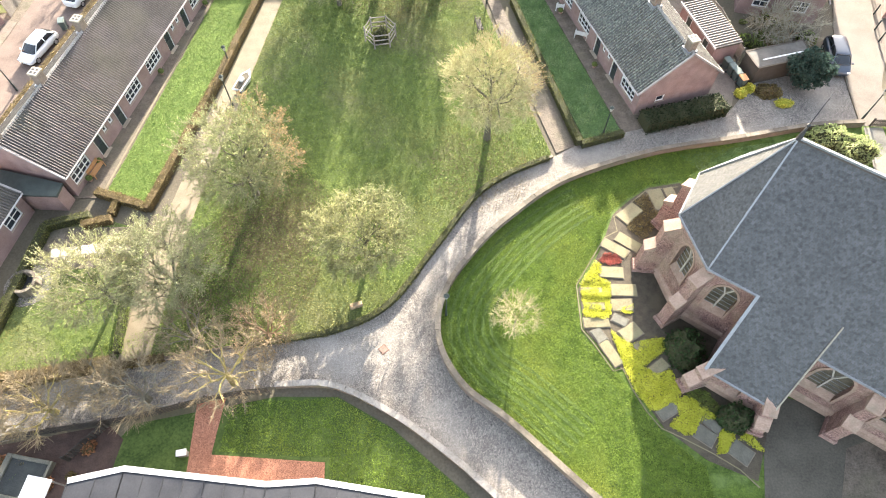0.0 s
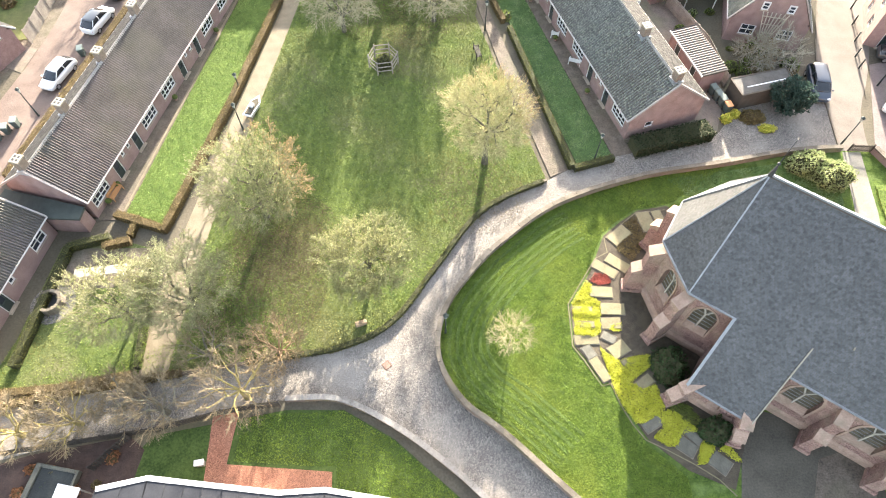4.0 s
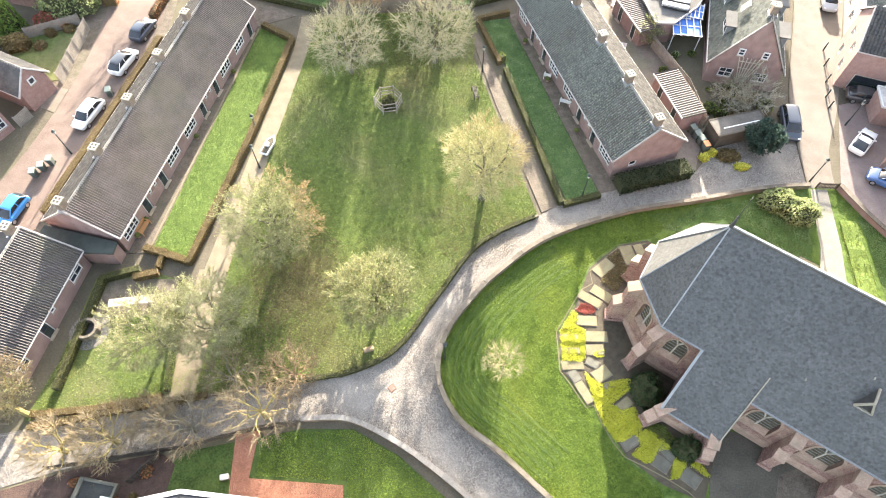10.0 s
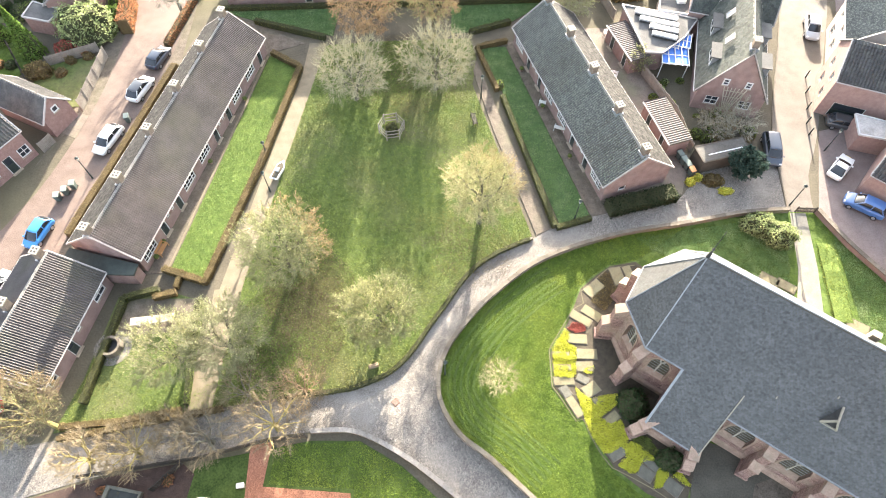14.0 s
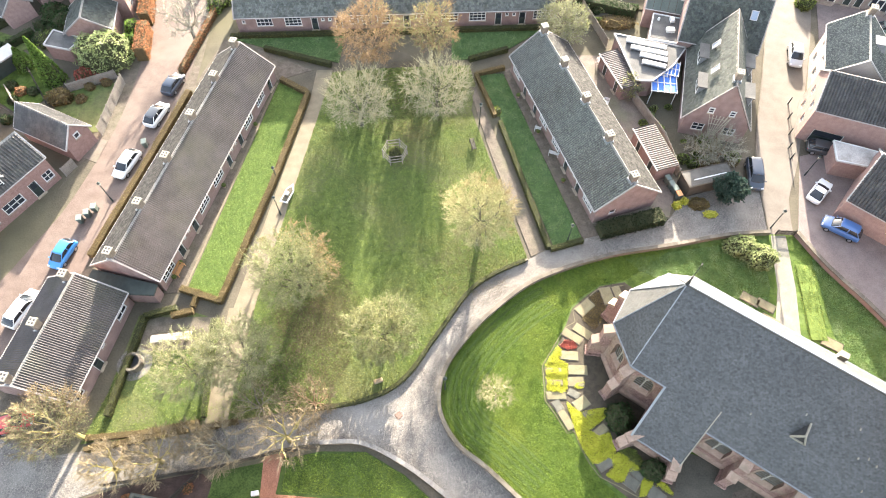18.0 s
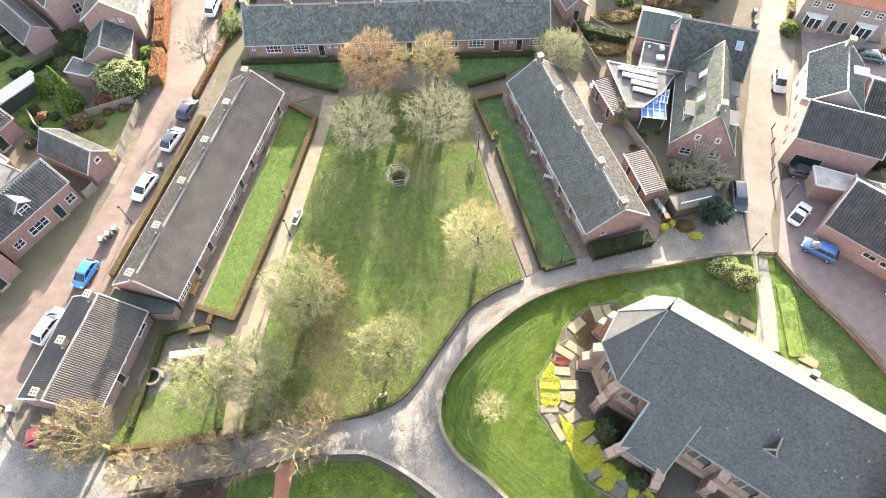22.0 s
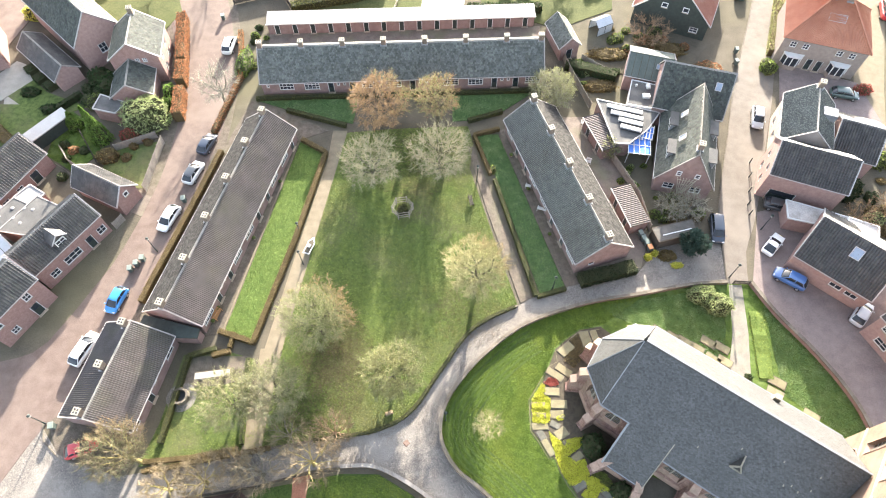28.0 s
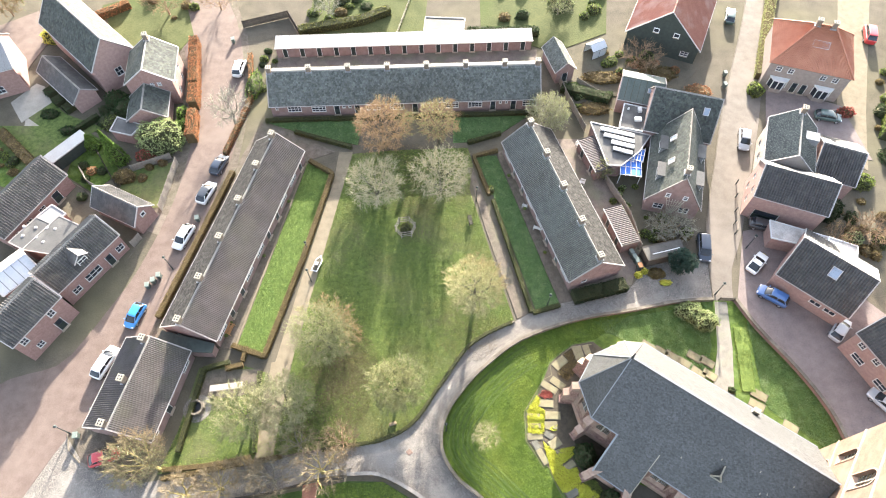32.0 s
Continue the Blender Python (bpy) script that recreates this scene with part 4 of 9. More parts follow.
def arched_wall(name, p, q, h, parent, arches=(), t=0.7, mat=None):
    """A wall from p to q in plan, seen from outside from left to right, with pointed openings (centre, width, sill, springing)."""
    m, L = frame_of(*p, *q)
    bm = bmesh.new()
    holes = []
    for cx, w, z0, zs in arches:
        rise_ = w * 0.8
        holes.append((cx - w / 2, cx + w / 2, z0, zs + rise_))
    wall_panel(bm, 0, L, 0, h, 0, t, holes)
    for cx, w, z0, zs in arches:
        rise_ = w * 0.8
        n = 6
        arc = [(cx - w / 2 + w / 2 * (1 - math.cos(k / n * math.pi / 2)), zs + rise_ * math.sin(k / n * math.pi / 2)) for k in range(n + 1)]
        for sgn in (1, -1):
            loop = [(cx + sgn * (x - cx), z) for x, z in arc] + [(cx - sgn * w / 2, zs + rise_)]
            solid(bm, [(x, 0, z) for x, z in loop], [(x, t, z) for x, z in loop])
    bmesh.ops.transform(bm, matrix=m, verts=bm.verts[:])
    wall = part(name, bm, mat or M_BRICK_CHURCH, parent)
    for cx, w, z0, zs in arches:
        rise_ = w * 0.8
        bm = bmesh.new()
        n = 8
        pts = [(-w / 2, z0)] + [(-w / 2 + w / 2 * (1 - math.cos(k / n * math.pi / 2)), zs + rise_ * math.sin(k / n * math.pi / 2)) for k in range(n + 1)]
        pts = pts + [(-x, z) for x, z in pts[-2::-1]]
        for (xa, za), (xb, zb) in zip(pts, pts[1:]):
            ka, kb = 1.16, 1.16
            solid(bm, [(cx + xa, -0.06, za), (cx + xb, -0.06, zb), (cx + xb * kb, -0.06, zb + (0.16 if zb > zs else 0)), (cx + xa * ka, -0.06, za + (0.16 if za > zs else 0))],
                  [(cx + xa, 0.25, za), (cx + xb, 0.25, zb), (cx + xb * kb, 0.25, zb + (0.16 if zb > zs else 0)), (cx + xa * ka, 0.25, za + (0.16 if za > zs else 0))])
        bmesh.ops.remove_doubles(bm, verts=bm.verts[:], dist=0.002)
        bmesh.ops.transform(bm, matrix=m, verts=bm.verts[:])
        win = part("church_window", bm, M_CHSTONE, wall, "pink brick window surround")
        bm = bmesh.new()
        box(bm, cx - 0.06, cx + 0.06, 0.28, 0.42, z0, zs + 0.06)       # centre post that forks into a Y
        for sgn in (-1, 1):
            solid(bm, [(cx - 0.055, y_, zs) for y_ in (0.29, 0.41)] + [(cx + 0.055, y_, zs) for y_ in (0.41, 0.29)],
                  [(cx + sgn * w * 0.27 - 0.055, y_, zs + rise_ * 0.8) for y_ in (0.29, 0.41)] + [(cx + sgn * w * 0.27 + 0.055, y_, zs + rise_ * 0.8) for y_ in (0.41, 0.29)])
        bmesh.ops.transform(bm, matrix=m, verts=bm.verts[:])
        part("tracery", bm, M_TRACE, wall, "pale grey stone tracery")
        for k in range(1, 6):
            z = z0 + (zs - z0) * k / 5
            bm = bmesh.new()
            box(bm, cx - w / 2, cx + w / 2, 0.375, 0.40, z - 0.018, z + 0.018, m)
            part("saddle_bar", bm, M_LEAD, wall)
        bm = bmesh.new()
        solid(bm, [(cx + x, 0.40, z) for x, z in pts], [(cx + x, 0.44, z) for x, z in pts])
        bmesh.ops.transform(bm, matrix=m, verts=bm.verts[:])
        part("leaded_glass", bm, M_LEADGLASS, wall)
        bm = bmesh.new()
        solid(bm, [(cx - w / 2, -0.02, z0), (cx + w / 2, -0.02, z0), (cx + w / 2, 0.4, z0), (cx - w / 2, 0.4, z0)],
              [(cx - w / 2, -0.02, z0 + 0.05), (cx + w / 2, -0.02, z0 + 0.05), (cx + w / 2, 0.4, z0 + 0.5), (cx - w / 2, 0.4, z0 + 0.5)])
        bmesh.ops.transform(bm, matrix=m, verts=bm.verts[:])
        part("sloping_sill", bm, M_CHSTONE, wall)
    return wall


def buttress(p, out, h, parent, w=0.8, d=1.5):
    """A stepped buttress at p that juts out in the direction out, with sloping stone weatherings."""
    a = math.atan2(out[1], out[0])
    m = Matrix.Translation((p[0], p[1], 0)) @ Matrix.Rotation(a, 4, "Z")
    bm = bmesh.new()
    box(bm, -0.4, d, -w / 2, w / 2, 0, h * 0.5, m)
    box(bm, -0.4, d * 0.6, -w / 2 + 0.02, w / 2 - 0.02, h * 0.5, h * 0.9, m)
    box(bm, -0.4, d + 0.15, -w / 2 - 0.12, w / 2 + 0.12, 0, 0.7, m)
    ob = part("buttress", bm, M_BRICK_CHURCH, parent)
    for x0, x1, z0, z1 in ((d * 0.55, d + 0.08, h * 0.5, h * 0.5 + 0.75), (-0.4, d * 0.6 + 0.08, h * 0.9, h * 0.9 + 0.9)):
        bm = bmesh.new()
        lo = [(x0, -w / 2 - 0.06, z0), (x1, -w / 2 - 0.06, z0), (x1, w / 2 + 0.06, z0), (x0, w / 2 + 0.06, z0)]
        hi = [(x0, -w / 2 - 0.06, z1), (x1, -w / 2 - 0.06, z0 + 0.12), (x1, w / 2 + 0.06, z0 + 0.12), (x0, w / 2 + 0.06, z1)]
        solid(bm, lo, hi)
        bmesh.ops.transform(bm, matrix=m, verts=bm.verts[:])
        part("weathering_stone", bm, M_CHSTONE, ob, "worn pinkish weathering")
    return ob


P0, P1, P2, P3, P4, P5 = (3.4, -5.25), (-0.05, -5.25), (-3.05, -2.65), (-3.28, 1.05), (-1.1, 4.6), (0.7, 5.8)
arched_wall("chancel_wall", P1, P0, 7.5, church, [(1.75, 1.7, 2.8, 5.2)])
arched_wall("apse_wall", P2, P1, 7.5, church, [(1.98, 1.6, 2.8, 5.2)])
arched_wall("apse_wall", P3, P2, 7.5, church, [(1.85, 1.6, 2.8, 5.2)])
arched_wall("apse_wall", P4, P3, 7.5, church, [(2.1, 1.6, 2.8, 5.2)])
arched_wall("apse_wall", P5, P4, 7.3, church)
arched_wall("chapel_wall", (3.4, -9.05), (7.6, -9.05), 3.2, church, [(2.1, 0.8, 1.0, 1.7)])
arched_wall("nave_wall", (7.6, -6.35), (22.2, -6.35), 6.65, church, [(2.2, 2.2, 2.0, 4.2), (6.9, 2.2, 2.0, 4.2), (11.6, 2.2, 2.0, 4.2)])
arched_wall("north_wall", (22.2, 6.2), (0.7, 5.8), 6.8, church, [(4, 2, 2, 4.2), (9, 2, 2, 4.2), (14, 2, 2, 4.2)])
for x in (3.4, 7.1):
    bm = bmesh.new()
    loop = [(-5.2, 0), (-9.05, 0), (-9.05, RZ - SL * 9.05 - 0.18), (-5.2, RZ - SL * 5.2 - 0.18)]
    solid(bm, [(x, y, z) for y, z in loop], [(x + 0.5, y, z) for y, z in loop])
    part("chapel_side_wall", bm, M_BRICK_CHURCH, church)
for p, o, h_ in ((P1, (-0.45, -0.9), 6.8), (P2, (-0.9, -0.5), 6.8), (P3, (-0.95, 0.25), 6.8), (P4, (-0.7, 0.75), 6.8), ((3.5, -9.0), (-0.6, -0.8), 2.9), ((7.5, -9.0), (0.3, -0.95), 2.9),
                 ((12.15, -6.4), (0, -1), 5.6), ((16.85, -6.4), (0, -1), 5.6), ((21.6, -6.4), (0, -1), 5.6)):
    buttress(p, o, h_, church)
# plinth course along the near walls
for a, b in ((P1, P0), (P2, P1), ((7.6, -6.35), (22.2, -6.35)), ((3.4, -9.05), (7.6, -9.05))):
    m, L = frame_of(*a, *b)
    bm = bmesh.new()
    box(bm, 0, L, -0.16, 0.0, 0, 0.9, m)
    solid(bm, [m @ Vector(v) for v in ((0, -0.16, 0.9), (L, -0.16, 0.9), (L, 0, 0.9), (0, 0, 0.9))], [m @ Vector(v) for v in ((0, -0.15, 0.92), (L, -0.15, 0.92), (L, 0, 1.15), (0, 0, 1.15))])
    part("plinth", bm, M_CHSTONE, church)
# west tower
M_TOWER = material("orange_tower_brick", (0.115, 0.07, 0.051), (0.19, 0.131, 0.097), 1.2, 0.9, 0.5, fine=7, stain=(0.19, 0.15, 0.115), stain_scale=0.4, amount=0.6)
arched_wall("tower_east_wall", (22.5, 6.3), (22.5, -6.2), 27, church, [(2.6, 1.1, 12, 15), (6.25, 1.6, 16.4, 19.5), (9.9, 1.1, 12, 15), (2.6, 1.1, 7.5, 9.5)], t=0.8, mat=M_TOWER)
bm = bmesh.new()
box(bm, 23.3, 31.5, -6.2, 6.3, 0, 27)
part("tower_body", bm, M_TOWER, church)
bm = bmesh.new()
solid(bm, [(22.3, -6.5, 27), (31.7, -6.5, 27), (31.7, 6.6, 27), (22.3, 6.6, 27)], [(26.9, -0.1, 36), (27.1, -0.1, 36), (27.1, 0.1, 36), (26.9, 0.1, 36)])
part("tower_roof", bm, M_SLATE, church)
for z in (11, 16, 21):
    bm = bmesh.new()
    box(bm, 22.38, 22.5, -6.2, 6.3, z, z + 0.25)
    part("string_course", bm, M_STONE, church)
# finial on the apse point
bm = bmesh.new()
bmesh.ops.create_cone(bm, cap_ends=True, segments=8, radius1=0.18, radius2=0.07, depth=0.9, matrix=Matrix.Translation((0, 0, RZ + 0.45)))
bmesh.ops.create_cone(bm, cap_ends=True, segments=6, radius1=0.035, radius2=0.02, depth=2.6, matrix=Matrix.Translation((0, 0, RZ + 2.1)))
bmesh.ops.create_icosphere(bm, subdivisions=2, radius=0.12, matrix=Matrix.Translation((0, 0, RZ + 1.15)))
box(bm, -0.02, 0.02, -0.1, 0.25, RZ + 3.25, RZ + 3.38)
part("finial", bm, M_POT, church, "grey iron finial with a vane")
# roof dormer with a white frame on the nave, a stub chimney on the north eave, roof hooks
bm = bmesh.new()
dx, dp = 13.6, 4.3
zb = RZ - SL * dp
tri_ = [(dx - 0.6, -dp - 0.1, zb + 0.1), (dx + 0.6, -dp - 0.1, zb + 0.1), (dx, -dp - 0.1, zb + 1.5)]
solid(bm, tri_, [(x, -dp + 1.15, z + 0.03) for x, y, z in tri_])
dorm = part("roof_dormer", bm, M_POT, church, "small dark roof dormer")
for a, b in ((tri_[0], tri_[2]), (tri_[1], tri_[2]), (tri_[0], tri_[1]), (tri_[2], (dx, -dp + 1.15, zb + 1.5))):
    strip("dormer_frame", Vector(a) + Vector((0, -0.05, 0)), Vector(b) + Vector((0, -0.05, 0)), 0.14, M_CAP, dorm, 0.03)
bm = bmesh.new()
box(bm, 14.2, 14.9, 4.9, 5.5, 6.5, 9.6)
part("stub_chimney", bm, M_CAP, church)
rng_ = np.random.default_rng(4)
for k in range(9):
    x, p = rng_.uniform(2, 20), rng_.uniform(1.5, 5.2)
    bm = bmesh.new()
    z = RZ - SL * p
    box(bm, x - 0.04, x + 0.04, -p - 0.12, -p + 0.12, z, z + 0.12)
    part("roof_hook", bm, M_CAP, church)

# ---------- the court terraces ----------
def cottage_front(offset, n, L):
    """The repeating front of the cottages: window, door, two small lights, door, window."""
    out = []
    for k in range(n):
        o = offset + 13.0 * k
        for kind, x, w, z, h_, nx, nz in (("w", 1.9, 2.4, 0.75, 1.55, 4, 3), ("d", 4.9, 1.0, 0.0, 2.1, 1, 1), ("w", 6.1, 0.5, 1.45, 0.6, 1, 1), ("w", 7.1, 0.5, 1.45, 0.6, 1, 1),
                                          ("d", 8.3, 1.0, 0.0, 2.1, 1, 1), ("w", 11.0, 2.4, 0.75, 1.55, 4, 3)):
            if 0.8 < o + x < L - 1.2:
                out.append((kind, o + x, w, z, h_, nx, nz))
    return out


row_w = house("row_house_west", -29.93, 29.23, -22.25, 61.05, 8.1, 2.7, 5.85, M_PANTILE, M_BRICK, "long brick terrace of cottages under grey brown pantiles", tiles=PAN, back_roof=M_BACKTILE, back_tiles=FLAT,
              front=cottage_front(0, 3, 32.7), left=[("w", 2.2, 0.7, 0.9, 0.7, 1, 1)], right=[("w", 4, 0.8, 1.0, 0.9, 1, 1)], chimneys=[(0.5, 4.25), (6.75, 4.25), (13.15, 4.25), (19.55, 4.25), (25.95, 4.25), (31.9, 4.25)], group="court terraces")
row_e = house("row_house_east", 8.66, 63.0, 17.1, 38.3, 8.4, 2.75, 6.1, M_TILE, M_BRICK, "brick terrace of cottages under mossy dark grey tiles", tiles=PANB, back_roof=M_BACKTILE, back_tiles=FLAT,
              front=cottage_front(0, 2, 26.1), right=[("w", 2.6, 0.9, 0.95, 0.75, 1, 1)], chimneys=[(0.6,), (6.9,), (13.1,), (19.3,), (25.3,)], group="court terraces")
row_n = house("row_house_north", -29.3, 70.1, 15.5, 72.2, 8.8, 2.7, 6.2, M_TILE_ISL, M_BRICK, "long low brick terrace of cottages under dark tiles", tiles=FLAT,
              front=[("w", 1.1, 0.5, 1.4, 0.6, 1, 1)] + cottage_front(6.1, 3, 44.8) + [("w", 4.0, 2.3, 0.85, 1.35, 4, 2)], chimneys=[(0.5,), (6.9,), (13.3,), (19.7,), (26.1,), (32.5,), (38.9,), (44.3,)], group="court terraces")
row_c = house("row_house_corner", -35.3, 16.2, -33.0, 28.0, 9.1, 2.6, 5.4, M_PANTILE, M_BRICK, "brick cottage pair under grey striped pantiles", tiles=PAN,
              front=[("w", 1.2, 1.2, 0.9, 1.2, 2, 2), ("d", 4.6, 1.0, 0.0, 2.1), ("w", 6.3, 0.6, 1.4, 0.6, 1, 1), ("w", 10.2, 1.8, 0.9, 1.3, 2, 2)], left=[("w", 6.0, 1.4, 0.9, 1.2, 2, 2)],
              chimneys=[(0.5, 5.0), (6.0, 5.2), (11.4, 5.0)], group="court terraces")

M_BLACK = material("black_green_boards", (0.025, 0.032, 0.028), (0.05, 0.06, 0.052), 2.0, 0.7, 0.2)
# the link roof between the two western terraces
bm = bmesh.new()
prism(bm, [(-33.0, 28.1), (-30.6, 28.0), (-30.4, 29.1), (-37.6, 30.8), (-37.8, 29.2)], 0, 2.2)
lk = thing("link_building", (0, 0, 0), "low dark flat roofed link between two cottages", "outbuilding")
part("wall", bm, M_BRICK, lk)
# roof coloured black in place of the deep shadow between the cottages
bm = bmesh.new()
prism(bm, [(-33.0, 27.9), (-30.3, 27.8), (-30.2, 29.05), (-37.6, 30.9), (-38.0, 29.2)], 2.2, 2.4)
part("roof", bm, M_BLACK, lk, "felt roof blackened to stand for shadow")


# ---------- neighbours ----------
def block(name, quad, h, roof, wall, label, category="outbuilding", rim=0.12, rim_mat=None, group=""):
    """A flat-roofed building on a plan outline, with a rim round its roof."""
    ob = thing(name, (quad[0][0], quad[0][1], 0), label, category, group)
    q = [(x - quad[0][0], y - quad[0][1]) for x, y in quad]
    bm = bmesh.new()
    prism(bm, q, 0, h - 0.1)
    part("wall", bm, wall, ob)
    c = Vector((sum(x for x, y in q) / len(q), sum(y for x, y in q) / len(q)))
    out = [tuple(c + (Vector(p) - c) * 1.04) for p in q]
    bm = bmesh.new()
    prism(bm, out, h - 0.1, h)
    part("roof", bm, roof, ob)
    bm = bmesh.new()
    ring = [Vector(p) for p in out]
    for a, b in zip(ring, ring[1:] + ring[:1]):
        ribbon(bm, [a, b], 0.16, h - 0.12, h + rim)
    part("roof_rim", bm, rim_mat or M_GUTTER, ob)
    return ob


def mono(name, a, b, c, d, h0, h1, roof, wall, label, doors=0, tiles=None, category="shed", group="", windows=0):
    """A mono-pitch shed: a-b is the front eave at h0, d-c the back at h1, in plan, seen from the front from left to right."""
    m, L = frame_of(*a, *b)
    inv = m.inverted()
    D = (inv @ Vector((*d, 0))).y
    ob = thing(name, m, label, category, group)
    roof_slope("roof", ob, (-0.15, -0.2, h0), (L + 0.15, -0.2, h0), (L + 0.15, D + 0.1, h1), (-0.15, D + 0.1, h1), roof, **(tiles or PAN))
    bm = bmesh.new()
    xs = [L * (k + 0.5) / doors for k in range(doors)] if doors else []
    wall_panel(bm, 0, L, 0, h0 - 0.12, 0, 0.2, [(x - 0.45, x + 0.45, 0, 1.95) for x in xs])
    part("wall_front", bm, wall, ob)
    bm = bmesh.new()
    wall_panel(bm, 0, L, 0, h1 - 0.2, D - 0.2, D)
    part("wall_back", bm, wall, ob)
    for x in (0, L - 0.2):
        bm = bmesh.new()
        loop = [(0.2, 0), (D - 0.2, 0), (D - 0.2, h1 - 0.2), (0.2, h0 - 0.12)]
        solid(bm, [(x, y, z) for y, z in loop], [(x + 0.2, y, z) for y, z in loop])
        part("wall_side", bm, wall, ob)
    for x in xs:
        door(ob, Matrix.Translation((x - 0.45, 0.05, 0)), 0.9, 1.95, M_DOOR, light=False)
    bm = bmesh.new()
    box(bm, -0.2, L + 0.2, -0.3, -0.18, h0 - 0.14, h0 + 0.05)
    part("fascia", bm, M_GUTTER, ob)
    return ob


# sheds behind the north terrace, each with its door
mono("shed_row", (-30.4, 84.3), (14.9, 86.6), (14.8, 89.2), (-30.5, 86.9), 2.3, 2.65, M_ZINC, M_BRICK, "long row of brick sheds with a pale sheet roof", doors=15, tiles=dict(col=0.5, row=2.4, wave=0.02, lip=0.0))
house("brick_outhouse", 22.0, 79.2, 20.1, 85.6, 3.8, 2.6, 4.4, M_TILE_ISL, M_BRICK, "small brick outhouse with a steep dark roof", tiles=FLAT, left=[("d", 1.9, 1.1, 0, 2.1)], category="outhouse", cap=False)
M_PINK = material("pink_brown_brick", (0.24, 0.15, 0.13), (0.36, 0.25, 0.22), 2.0, 0.9, 0.3, fine=6)
M_RENDER = material("cream_render", (0.32, 0.27, 0.23), (0.43, 0.37, 0.325), 1.0, 0.9, 0.2)
two = lambda xs, z, w=1.1, h_=1.2: [("w", x, w, z, h_, 2, 2) for x in xs]
house_e = house("dormer_house", 37.5, 50.3, 40.7, 63.2, 8.3, 2.7, 9.3, M_OLIVETILE, M_BRICK, "tall brick house with a steep dark roof and dormers", tiles=FLAT,
                left=[("w", 2.3, 1.5, 1.0, 1.3, 2, 2), ("w", 6.0, 1.5, 1.0, 1.3, 2, 2), ("w", 2.9, 0.7, 4.3, 0.9, 1, 2), ("w", 5.4, 0.7, 4.3, 0.9, 1, 2)], chimneys=[(1.2, 4.15, 1)], group="neighbour houses")


def dormer(parent, x, y, z, w, d, h_, side=1):
    """A flat-roofed dormer: cheeks, window and roof, facing -Y (side 1) or +Y (side -1)."""
    m = Matrix.Translation((x, y, z)) @ Matrix.Rotation(0 if side == 1 else math.pi, 4, "Z")
    bm = bmesh.new()
    box(bm, -w / 2, w / 2, 0, d, 0, h_, m)
    ob = part("dormer", bm, M_LEAD, parent, "zinc clad dormer")
    bm = bmesh.new()
    box(bm, -w / 2 - 0.2, w / 2 + 0.2, -0.25, d + 0.1, h_, h_ + 0.14, m)
    part("dormer_roof", bm, M_FELT, ob)
    for a in ((-w / 2 + 0.05, -0.03), (0.03, w / 2 - 0.05)):
        bm = bmesh.new()
        box(bm, a[0] + 0.06, a[1] - 0.06, -0.02, 0.0, 0.3, h_ - 0.12, m)
        part("dormer_pane", bm, M_GLASS, ob)
    bm = bmesh.new()
    for a in (-w / 2, -0.05, w / 2 - 0.1):
        box(bm, a, a + 0.1, -0.05, 0.0, 0.15, h_ - 0.02, m)
    box(bm, -w / 2, w / 2, -0.045, 0.0, 0.15, 0.28, m)
    part("dormer_frame", bm, M_WHITE, ob)


for x in (3.4, 8.6):
    dormer(house_e, x, 1.0, 4.2, 2.2, 2.4, 1.5, 1)
    dormer(house_e, x + 0.4, 7.3, 4.2, 2.2, 2.4, 1.5, -1)


def skylight(parent, x, y, z, slope, w=0.9, l=1.2, mat=None):
    """A roof window lying in a slope that rises along +Y."""
    m = Matrix.Translation((x, y, z)) @ Matrix.Rotation(slope, 4, "X")
    bm = bmesh.new()
    for a in ((-w / 2, w / 2, 0, 0.09), (-w / 2, w / 2, l - 0.09, l), (-w / 2, -w / 2 + 0.09, 0.09, l - 0.09), (w / 2 - 0.09, w / 2, 0.09, l - 0.09)):
        box(bm, a[0], a[1], a[2], a[3], 0.02, 0.14, m)
    ob = part("roof_window", bm, M_GUTTER, parent)
    bm = bmesh.new()
    box(bm, -w / 2 + 0.09, w / 2 - 0.09, 0.09, l - 0.09, 0.03, 0.09, m)
    part("roof_window_pane", bm, mat or M_SKYGLASS, ob)


wing = house("dormer_house_wing", 30.8, 64.6, 40.7, 61.9, 9.2, 4.0, 9.0, M_OLIVETILE, M_BRICK, "wing of the dormer house under dark tiles", tiles=FLAT, chimneys=[], group="neighbour houses")
skylight(wing, 8.3, 2.6, 6.95, math.atan(5 / 4.6))
mm = Matrix.Translation((8.3, 4.15, 9.3))
for x in (4.5, 8.9):   # roof windows on the garden slope of the dormer house
    skylight(house_e, x, 5.6, 7.6, -math.atan(6.6 / 4.15))
green = house("green_roof_annex", 27.8, 71.7, 34.6, 69.8, 6.8, 3.4, 5.2, M_FELTG, M_BRICK, "annex with a shallow dark green roof", tiles=dict(col=1.0, row=3.0, wave=0.0, lip=0.01, samples=1), category="annex", cap=False, group="neighbour houses")
skylight(green, 4.8, 1.6, 4.3, math.atan(1.8 / 3.4), 0.8, 0.8)
ext = block("flat_extension", [(27.6, 66.1), (31.2, 65.2), (32.7, 69.8), (29.0, 70.9)], 3.0, M_FELT, M_RENDER, "flat roofed kitchen extension with white rim", rim_mat=M_WHITE)
